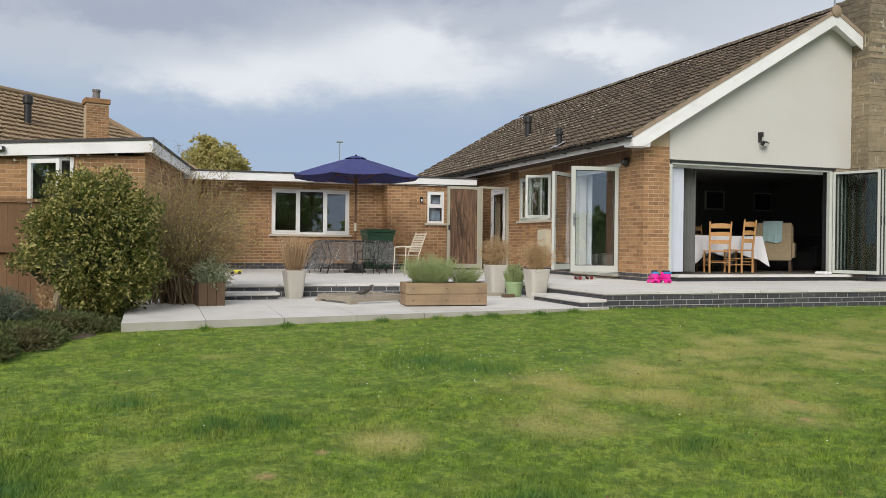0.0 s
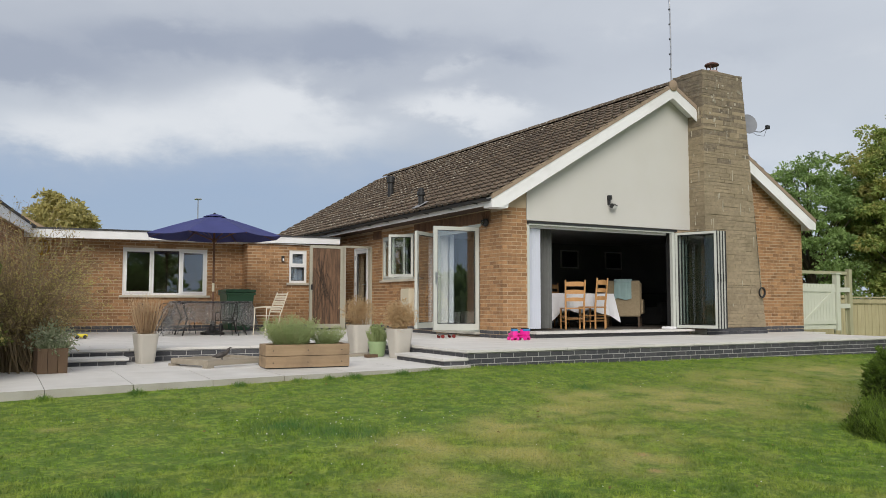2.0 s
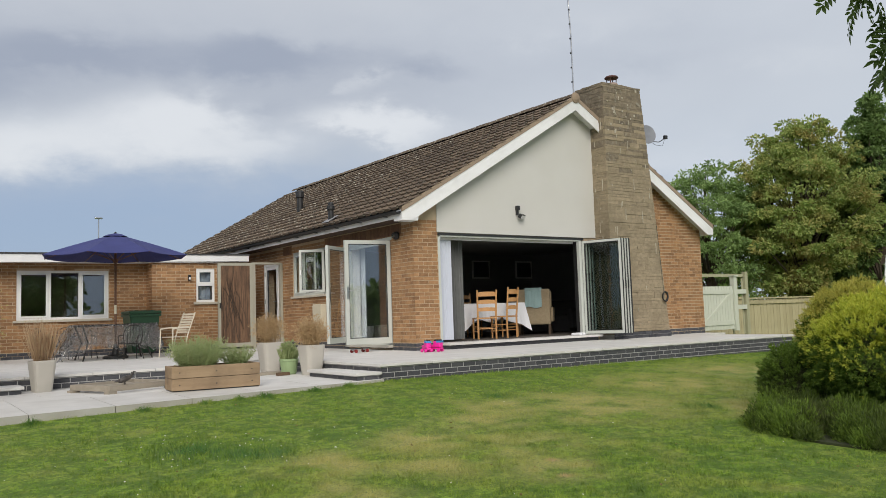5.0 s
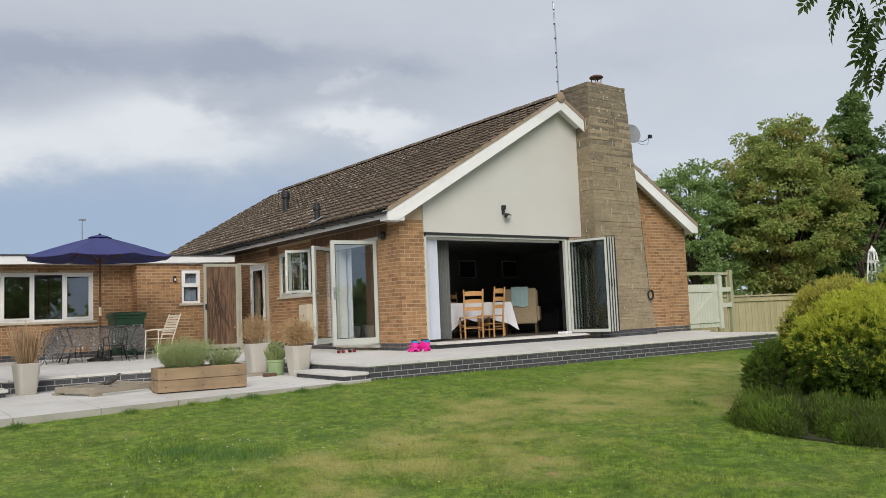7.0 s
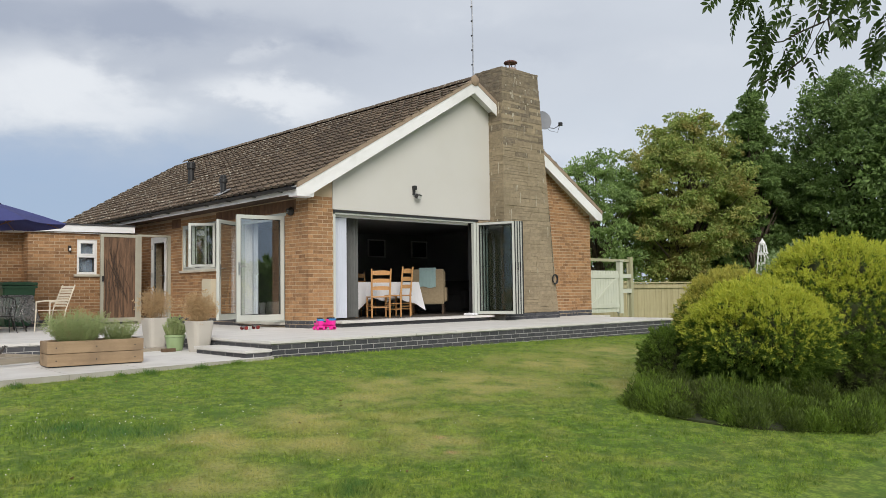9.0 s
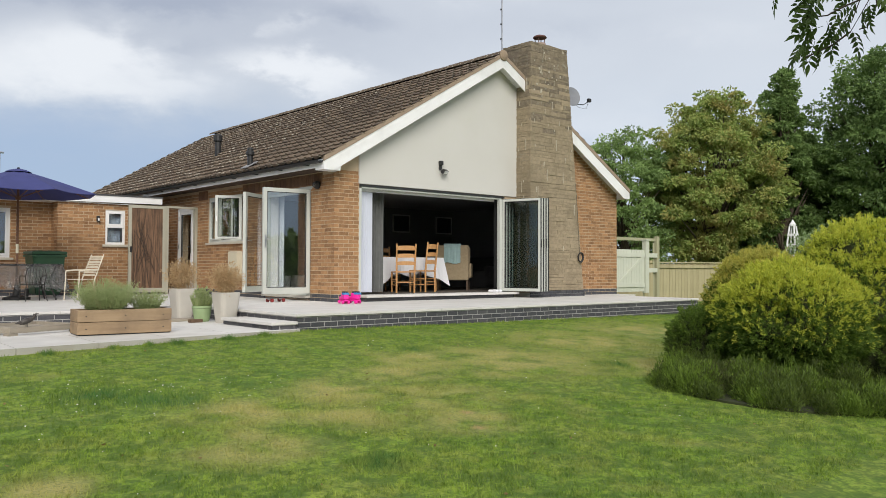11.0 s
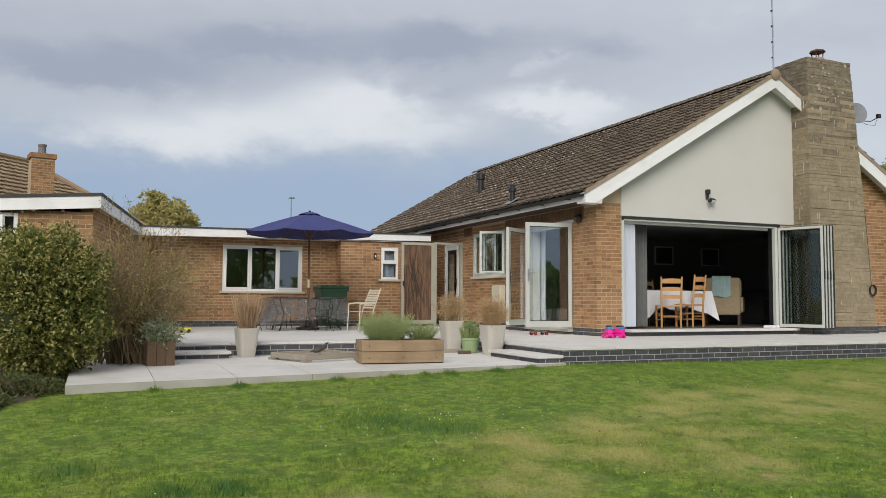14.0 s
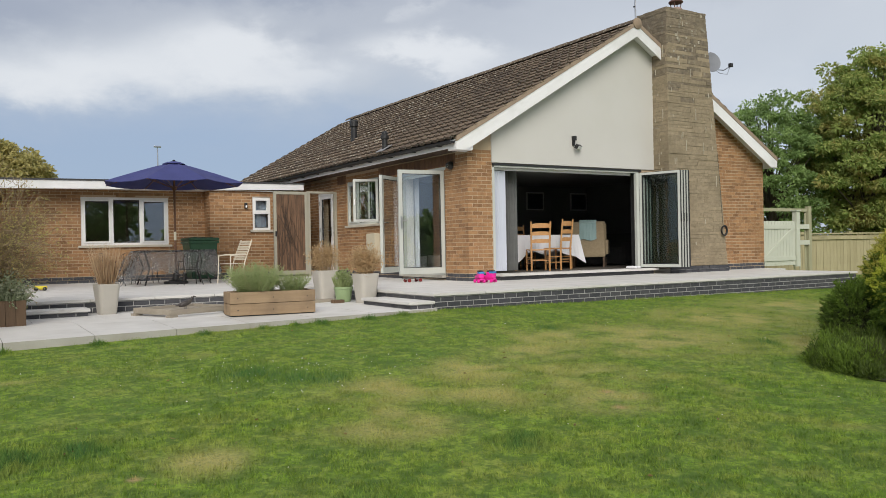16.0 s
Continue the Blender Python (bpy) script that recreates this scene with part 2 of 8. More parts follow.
M_earth = mat("earth", (0.055, 0.042, 0.03), (0.10, 0.078, 0.055), rough=1, scale=3, fine=50, bump=0.5)
# Walls and ceiling toned down: the unlit room's shade is in their colour.
M_inner = mat("unlit_room_tone", (0.20, 0.205, 0.215), (0.17, 0.175, 0.18), rough=0.9, scale=2, fine=60, bump=0.04)
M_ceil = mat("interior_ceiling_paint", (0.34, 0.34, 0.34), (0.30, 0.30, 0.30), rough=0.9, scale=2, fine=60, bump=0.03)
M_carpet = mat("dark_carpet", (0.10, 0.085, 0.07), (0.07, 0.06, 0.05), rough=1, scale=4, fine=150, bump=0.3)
M_glass = glass_mat("window_glass")
M_pine = mat("orange_pine", (0.56, 0.31, 0.125), (0.43, 0.22, 0.085), rough=0.4, scale=6, fine=60, stretch=(4, 4, 0.6), bump=0.05)
M_plank = mat("weathered_plank", (0.39, 0.28, 0.17), (0.26, 0.18, 0.105), rough=0.75, scale=3, fine=40, stretch=(0.5, 5, 6), bump=0.25, rand="object", spread=0.4, stain=(0.16, 0.11, 0.07), stain_scale=3, stain_amt=0.5)
M_grey_wood = mat("grey_old_wood", (0.38, 0.335, 0.27), (0.24, 0.21, 0.165), rough=0.85, scale=3, fine=40, stretch=(0.6, 4, 5), bump=0.25, rand="object", spread=0.4)


# ---- mesh helpers ----
def mesh_of(bm, name, material, smooth=False):
    bmesh.ops.recalc_face_normals(bm, faces=bm.faces)
    me = bpy.data.meshes.new(name)
    bm.to_mesh(me)
    bm.free()
    me.materials.append(material)
    if smooth:
        me.shade_smooth()
    return me


def part(name, bm, material, parent, label="", smooth=False):
    ob = new(name, mesh_of(bm, name, material, smooth))
    ob.parent = parent
    if label:
        ob["label"] = label
    return ob


def single(name, bm, material, label="", category="", kind="", group="", smooth=False, m=None):
    ob = tagged(new(name, mesh_of(bm, name, material, smooth)), label, category, group, kind)
    if m is not None:
        ob.matrix_world = m
    return ob


def thing(name, m=None, label="", category="", group="", kind=""):
    ob = tagged(new(name), label, category, group, kind)
    ob.empty_display_size = 0.1
    if m is not None:
        ob.matrix_basis = m
    return ob


def box(bm, x0, x1, y0, y1, z0, z1, bevel=0.0, m=None):
    r = bmesh.ops.create_cube(bm, size=1.0)
    vs = r["verts"]
    for v in vs:
        v.co = Vector(((x0 + x1) / 2 + v.co.x * (x1 - x0), (y0 + y1) / 2 + v.co.y * (y1 - y0), (z0 + z1) / 2 + v.co.z * (z1 - z0)))
    if m is not None:
        for v in vs:
            v.co = m @ v.co
    if bevel:
        es = list({e for v in vs for e in v.link_edges})
        bmesh.ops.bevel(bm, geom=es, offset=bevel, segments=2, affect="EDGES", profile=0.6)
    return bm


def boxed(*a, **k):
    return box(bmesh.new(), *a, **k)


def rod(bm, p0, p1, r0, r1=None, n=10, caps=True):
    p0, p1 = Vector(p0), Vector(p1)
    r1 = r0 if r1 is None else r1
    q = (p1 - p0).to_track_quat("Z", "Y")
    rings = []
    for p, r in ((p0, r0), (p1, r1)):
        rings.append([bm.verts.new(p + q @ Vector((r * math.cos(2 * math.pi * i / n), r * math.sin(2 * math.pi * i / n), 0))) for i in range(n)])
    for i in range(n):
        bm.faces.new((rings[0][i], rings[0][(i + 1) % n], rings[1][(i + 1) % n], rings[1][i]))
    if caps:
        bm.faces.new(rings[0][::-1])
        bm.faces.new(rings[1])
    return bm


def path_rod(bm, pts, r, n=8):
    """A bent tube through points; r: one radius or one for each point."""
    pts = [Vector(p) for p in pts]
    rs = [r] * len(pts) if isinstance(r, (int, float)) else r
    rings = []
    for i, p in enumerate(pts):
        d = (pts[min(i + 1, len(pts) - 1)] - pts[max(i - 1, 0)]).normalized()
        q = d.to_track_quat("Z", "Y")
        rings.append([bm.verts.new(p + q @ Vector((rs[i] * math.cos(2 * math.pi * k / n), rs[i] * math.sin(2 * math.pi * k / n), 0))) for k in range(n)])
    for a, b in zip(rings, rings[1:]):
        q0 = min(range(n), key=lambda s: sum((a[k].co - b[(k + s) % n].co).length for k in range(n)))
        for k in range(n):
            bm.faces.new((a[k], a[(k + 1) % n], b[(k + 1 + q0) % n], b[(k + q0) % n]))
    bm.faces.new(rings[0][::-1])
    bm.faces.new(rings[-1])
    return bm


def lathe(bm, profile, n=24):
    """Turn (radius, height) rows about z."""
    rings = []
    for r, z in profile:
        rings.append([bm.verts.new((max(r, 1e-4) * math.cos(2 * math.pi * i / n), max(r, 1e-4) * math.sin(2 * math.pi * i / n), z)) for i in range(n)])
    for a, b in zip(rings, rings[1:]):
        for i in range(n):
            bm.faces.new((a[i], a[(i + 1) % n], b[(i + 1) % n], b[i]))
    bm.faces.new(rings[0][::-1])
    bm.faces.new(rings[-1])
    return bm


def prism(bm, poly, z0, z1):
    """A flat outline (x, y) pulled from z0 to z1."""
    lo = [bm.verts.new((x, y, z0)) for x, y in poly]
    hi = [bm.verts.new((x, y, z1)) for x, y in poly]
    n = len(poly)
    bm.faces.new(lo[::-1])
    bm.faces.new(hi)
    for i in range(n):
        bm.faces.new((lo[i], lo[(i + 1) % n], hi[(i + 1) % n], hi[i]))
    return bm


def slab_of(bm, corners, normal, depth):
    """A flat outline of 3D corners pulled along normal by depth."""
    nrm = Vector(normal) * depth
    a = [bm.verts.new(Vector(c)) for c in corners]
    b = [bm.verts.new(Vector(c) + nrm) for c in corners]
    n = len(corners)
    bm.faces.new(a[::-1])
    bm.faces.new(b)
    for i in range(n):
        bm.faces.new((a[i], a[(i + 1) % n], b[(i + 1) % n], b[i]))
    return bm


def mesh_np(name, verts, faces, material):
    """A mesh from arrays: verts (n, 3), faces (m, 3 or 4)."""
    me = bpy.data.meshes.new(name)
    verts, faces = np.asarray(verts, np.float32), np.asarray(faces, np.int32)
    k = faces.shape[1]
    me.vertices.add(len(verts))
    me.vertices.foreach_set("co", verts.ravel())
    me.loops.add(faces.size)
    me.loops.foreach_set("vertex_index", faces.ravel())
    me.polygons.add(len(faces))
    me.polygons.foreach_set("loop_start", np.arange(0, faces.size, k, dtype=np.int32))
    me.update(calc_edges=True)
    me.shade_flat()
    me.materials.append(material)
    return me


def boxes_mesh(name, items, material):
    """One mesh of many boxes; each item: a corner and three edge vectors."""
    c = np.array([[it[0], it[1], it[2], it[3]] for it in items], float)
    o, u, v, w = c[:, 0], c[:, 1], c[:, 2], c[:, 3]
    vs = np.stack([o, o + u, o + u + v, o + v, o + w, o + u + w, o + u + v + w, o + v + w], 1).reshape(-1, 3)
    base = np.array([[0, 3, 2, 1], [4, 5, 6, 7], [0, 1, 5, 4], [1, 2, 6, 5], [2, 3, 7, 6], [3, 0, 4, 7]])
    fs = (np.arange(len(items))[:, None, None] * 8 + base[None]).reshape(-1, 4)
    return mesh_np(name, vs, fs, material)


def brickwork(parent, origin, along, out, width, z0, z1, holes=(), top=None, m_o=None, m_i=None, keep=300, name="brick", length=0.215, height=0.064, joint=0.011, proud=0.0035, first=0, seed=1):
    """Courses of bricks on a wall's face: along and out are unit vectors; holes are (u0, u1, z0, z1); top(u) bounds a raking top.
    The first keep bricks are objects, the rest one mesh."""
    rnd = random.Random(seed)
    o, a, n = Vector(origin), Vector(along), Vector(out)
    items = []
    course, z = first, z0
    while z + 0.03 < z1:
        h = min(height, z1 - z)
        u = -((course % 2) * (length + joint) / 2)
        while u < width:
            spans = [(max(u, 0.0), min(u + length, width))]
            for h0, h1, hz0, hz1 in holes:
                if z + h > hz0 + 0.01 and z < hz1 - 0.01:
                    spans = [s for lo, hi in spans for s in ((lo, min(hi, h0 - 0.004)), (max(lo, h1 + 0.004), hi)) if s[1] - s[0] > 0.02]
            for lo, hi in spans:
                if hi - lo < 0.03:
                    continue
                if top is not None and z + h > min(top(lo), top(hi)):
                    continue
                items.append((round(lo, 3), round(hi - lo, 3), round(z, 4), round(h, 3), proud + rnd.uniform(-0.0015, 0.0015)))
            u += length + joint
        z += height + joint
        course += 1
    shared = {}
    for lo, ln, zz, hh, pr in items[:keep]:
        key = (round(ln, 2), round(hh, 2), tuple(along))
        if key not in shared:
            shared[key] = boxes_mesh(name, [((0, 0, 0), tuple(a * ln), (0, 0, hh), tuple(n * 0.022))], m_o)
        ob = new(name, shared[key])
        ob.parent = parent
        ob.location = o + a * lo + n * (pr - 0.022) + Vector((0, 0, zz))
    if items[keep:]:
        me = boxes_mesh(name + "_rest", [(tuple(o + a * lo + n * (pr - 0.022) + Vector((0, 0, zz))), tuple(a * ln), (0, 0, hh), tuple(n * 0.022)) for lo, ln, zz, hh, pr in items[keep:]], m_i)
        ob = tagged(new(name + "_rest", me), kind="stuff")
        ob.parent = parent


def wall_with_holes(bm, u_len, z0, z1, holes, place):
    """A wall of boxes round rectangular holes; place(u0, u1, za, zb) adds one box."""
    us = sorted({0.0, u_len, *[h[0] for h in holes], *[h[1] for h in holes]})
    for ua, ub in zip(us, us[1:]):
        cuts = sorted((h[2], h[3]) for h in holes if h[0] < ub - 1e-6 and h[1] > ua + 1e-6)
        z = z0
        for ca, cb in cuts:
            if ca > z + 1e-6:
                place(ua, ub, z, ca)
            z = max(z, cb)
        if z < z1 - 1e-6:
            place(ua, ub, z, z1)
    return bm


# ---- ground ----
def lawn_z(x, y):
    """Height of the lawn: it falls away from the terrace and a little to both sides."""
    b = -0.235 - 0.0095 * max(x + 2.7, 0) - 0.0112 * max(-2.7 - x, 0)
    b = max(b, -0.75)
    d = min(max(-3.1 - y, 0.0), 12.0)
    return b - 0.052 * d + 0.012 * noise.noise((x * 0.7, y * 0.7, 0)) * min(1.0, d / 2)


def grass_mat(name, blades):
    """Mown grass: greens at two scales, bleached patches, small bare spots."""
    m = bpy.data.materials.new(name)
    m.use_nodes = True
    nt = m.node_tree
    N, L = nt.nodes.new, nt.links.new
    b = nt.nodes["Principled BSDF"]
    tc = N("ShaderNodeTexCoord")

    def nz(scale, detail, lo, hi, t0=0.0, t1=1.0, seed=0.0):
        mp = N("ShaderNodeMapping")
        mp.inputs["Location"].default_value = (seed, seed * 0.7, 0)
        L(tc.outputs["Object"], mp.inputs[0])
        n = N("ShaderNodeTexNoise")
        n.inputs["Scale"].default_value, n.inputs["Detail"].default_value = scale, detail
        L(mp.outputs[0], n.inputs["Vector"])
        r = N("ShaderNodeMapRange")
        r.inputs["From Min"].default_value, r.inputs["From Max"].default_value = lo, hi
        r.inputs["To Min"].default_value, r.inputs["To Max"].default_value = t0, t1
        L(n.outputs["Fac"], r.inputs["Value"])
        return r.outputs[0]

    def blend(f, a, bb):
        x = N("ShaderNodeMix")
        x.data_type = "RGBA"
        if isinstance(f, float):
            x.inputs["Factor"].default_value = f
        else:
            L(f, x.inputs["Factor"])
        for s, v in (("A", a), ("B", bb)):
            if isinstance(v, tuple):
                x.inputs[s].default_value = (*v, 1)
            else:
                L(v, x.inputs[s])
        return x.outputs["Result"]

    k = 0.98 if blades else 0.86
    c = blend(nz(0.9, 4, 0.35, 0.65), (0.168 * k, 0.285 * k, 0.030 * k), (0.26 * k, 0.355 * k, 0.050 * k))
    c = blend(nz(3.0, 3, 0.5, 0.72, 0, 0.7, 9.0), c, (0.075 * k, 0.155 * k, 0.026 * k))
    c = blend(nz(2.6, 4, 0.47, 0.62, 0, 0.6, 77.0), c, (0.25 * k, 0.385 * k, 0.04 * k))
    c = blend(nz(5.5, 5, 0.47, 0.58, 0, 0.72, 13.0), c, (0.075 * k, 0.14 * k, 0.020 * k))
    c = blend(nz(1.9, 4, 0.49, 0.66, 0, 0.4, 41.0), c, (0.37 * k, 0.38 * k, 0.09 * k))
    c = blend(nz(11.0, 3, 0.55, 0.72, 0, 0.6, 17.0), c, (0.34 * k, 0.42 * k, 0.07 * k))
    c = blend(nz(30.0, 2, 0.44, 0.62, 0, 0.55, 31.0), c, (0.075 * k, 0.15 * k, 0.024 * k))
    c = blend(nz(14.0, 3, 0.47, 0.57, 0, 0.6, 53.0), c, (0.078 * k, 0.14 * k, 0.020 * k))
    c = blend(nz(8.0, 4, 0.54, 0.68, 0, 0.3, 67.0), c, (0.40 * k, 0.45 * k, 0.085 * k))
    # bleached areas
    def spots(places):
        tot = None
        for px, py, rad in places:
            tot = one_spot(tot, px, py, rad)
        return tot

    def one_spot(tot, px, py, rad):
        d = N("ShaderNodeVectorMath")
        d.operation = "DISTANCE"
        fl = N("ShaderNodeVectorMath")
        fl.operation = "MULTIPLY"
        fl.inputs[1].default_value = (1, 1, 0)
        L(tc.outputs["Object"], fl.inputs[0])
        L(fl.outputs[0], d.inputs[0])
        d.inputs[1].default_value = (px, py, 0)
        r = N("ShaderNodeMapRange")
        r.interpolation_type = "SMOOTHSTEP"
        r.inputs["From Min"].default_value, r.inputs["From Max"].default_value = rad, 0.0
        L(d.outputs["Value"], r.inputs["Value"])
        if tot is None:
            return r.outputs[0]
        mx = N("ShaderNodeMath")
        mx.operation = "MAXIMUM"
        L(tot, mx.inputs[0])
        L(r.outputs[0], mx.inputs[1])
        return mx.outputs[0]

    tot = spots(BLEACHED)
    mu = N("ShaderNodeMath")
    mu.operation = "MULTIPLY"
    L(tot, mu.inputs[0])
    L(nz(2.4, 4, 0.36, 0.60, 0.15, 1.15, 4.0), mu.inputs[1])
    mu.use_clamp = True
    c = blend(mu.outputs[0], c, (0.39 * k, 0.365 * k, 0.125 * k))
    c = blend(nz(1.3, 5, 0.60, 0.74, 0, 0.55, 21.0), c, (0.36 * k, 0.36 * k, 0.10 * k))
    dm = N("ShaderNodeMath")
    dm.operation = "MULTIPLY"
    L(spots(DARK), dm.inputs[0])
    L(nz(5.0, 3, 0.35, 0.55, 0.2, 1.2, 6.0), dm.inputs[1])
    dm.use_clamp = True
    c = blend(dm.outputs[0], c, (0.065 * k, 0.155 * k, 0.036 * k))
    c = blend(spots(BARE), c, (0.42 * k, 0.31 * k, 0.15 * k))
    if blades:
        g = N("ShaderNodeNewGeometry")
        rr = N("ShaderNodeMapRange")
        rr.inputs["To Min"].default_value, rr.inputs["To Max"].default_value = -0.25, 0.24
        L(g.outputs["Random Per Island"], rr.inputs["Value"])
        c = blend(rr.outputs[0], c, (0.37, 0.45, 0.105))
    else:
        c = blend(nz(40, 3, 0.45, 0.7, 0, 0.6, 2.0), c, (0.06, 0.10, 0.022))
    L(c, b.inputs["Base Color"])
    b.inputs["Roughness"].default_value = 0.75
    b.inputs["Specular IOR Level"].default_value = 0.2
    return m


BLEACHED = ((-4.5, -6.9, 0.9), (-2.8, -5.9, 1.0), (-2.5, -6.8, 0.9), (-6.0, -8.1, 0.75), (-7.3, -8.3, 0.45), (-4.3, -8.4, 0.7), (-4.9, -7.7, 0.8), (-3.5, -6.5, 0.9), (-8.1, -5.3, 0.25), (-5.6, -7.2, 0.8), (-3.9, -7.6, 0.9), (-1.6, -6.4, 1.9), (0.6, -5.6, 1.9), (-0.4, -7.6, 1.3), (3.0, -5.0, 2.0))
DARK = ((-5.53, -8.96, 0.28), (-6.3, -6.1, 0.6), (-5.9, -6.5, 0.5), (-8.24, -7.75, 0.35), (-8.8, -6.9, 0.3), (-7.9, -7.7, 0.3), (-2.2, -5.2, 0.35), (-0.9, -7.2, 0.35), (-6.9, -9.6, 0.5), (-9.5, -8.6, 0.6), (-6.05, -3.62, 0.16), (-5.3, -3.55, 0.14), (-4.55, -3.50, 0.2), (-7.2, -3.72, 0.13), (-3.85, -3.45, 0.13), (-3.3, -3.35, 0.15), (-8.1, -3.78, 0.12), (-4.9, -3.5, 0.1))
BARE = ((-8.08, -8.72, 0.09), (-4.12, -8.19, 0.10), (-4.40, -8.62, 0.09), (-7.72, -8.40, 0.07))
M_lawn = grass_mat("lawn_turf", False)
M_blades = grass_mat("lawn_blades", True)


def build_ground():
    xs = sorted({*[-600, -300, -150, -80, -50, -35, -25], *np.arange(-18, 18.01, 0.4).round(2), *[22, 28, 40, 60, 100, 200, 350, 600]})
    ys = sorted({*[-600, -300, -120, -60, -40, -28, -22], *np.arange(-18, 4.01, 0.4).round(2), *[8, 14, 22, 35, 60, 120, 300, 600]})
    vs = [(x, y, lawn_z(x, y)) for y in ys for x in xs]
    nx = len(xs)
    fs = [(j * nx + i, j * nx + i + 1, (j + 1) * nx + i + 1, (j + 1) * nx + i) for j in range(len(ys) - 1) for i in range(nx - 1)]
    me = mesh_np("ground", vs, fs, M_lawn)
    me.shade_smooth()
    tagged(new("ground", me), "mown green lawn with bleached straw patches", "lawn", kind="structure")


build_ground()


# ---- terraces and patio ----
def pave(parent, x0, x1, y0, y1, z, dx=0.9, dy=0.6, thick=0.04, gap=0.007, front=None, material=None):
    """Rows of paving slabs filling a rectangle; front(x) may cut the first row askew."""
    material = material or M_slab_o
    shared = {}
    y = y0
    row = 0
    while y < y1 - 0.02:
        ye = min(y + dy, y1)
        x = x0 - (row % 2) * dx / 2
        while x < x1 - 0.02:
            a, b = max(x, x0), min(x + dx, x1)
            if b - a > 0.03:
                if front is not None and row == 0:
                    bm = bmesh.new()
                    prism(bm, [(a + gap / 2, front(a)), (b - gap / 2, front(b)), (b - gap / 2, ye - gap / 2), (a + gap / 2, ye - gap / 2)], z - thick, z)
                    for v in bm.verts:
                        v.co.z -= 0.0057 * (x1 - v.co.x) * max(0.0, min(1.0, (ye - v.co.y) / (ye - y)))
                    ob = part("paving_slab", bm, material, parent)
                    ob.data.materials.append(M_slab_edge)
                    for f in ob.data.polygons:
                        f.material_index = int(f.normal.z < 0.5)
                else:
                    w, d = round(b - a - gap, 3), round(ye - y - gap, 3)
                    if (w, d) not in shared:
                        bm = boxed(0, w, 0, d, -thick, 0, bevel=0.004)
                        shared[(w, d)] = mesh_of(bm, "paving_slab", material)
                    ob = new("paving_slab", shared[(w, d)])
                    ob.parent = parent
                    ob.location = (a + gap / 2, y + gap / 2, z)
            x += dx
        y = ye
        row += 1


DX0, DX1, DY0 = -2.66, 7.72, -3.10  # house terrace
WX0, WX1, WY0 = -8.6, -3.35, -0.35  # wing terrace
PZ = -0.205  # lower patio level


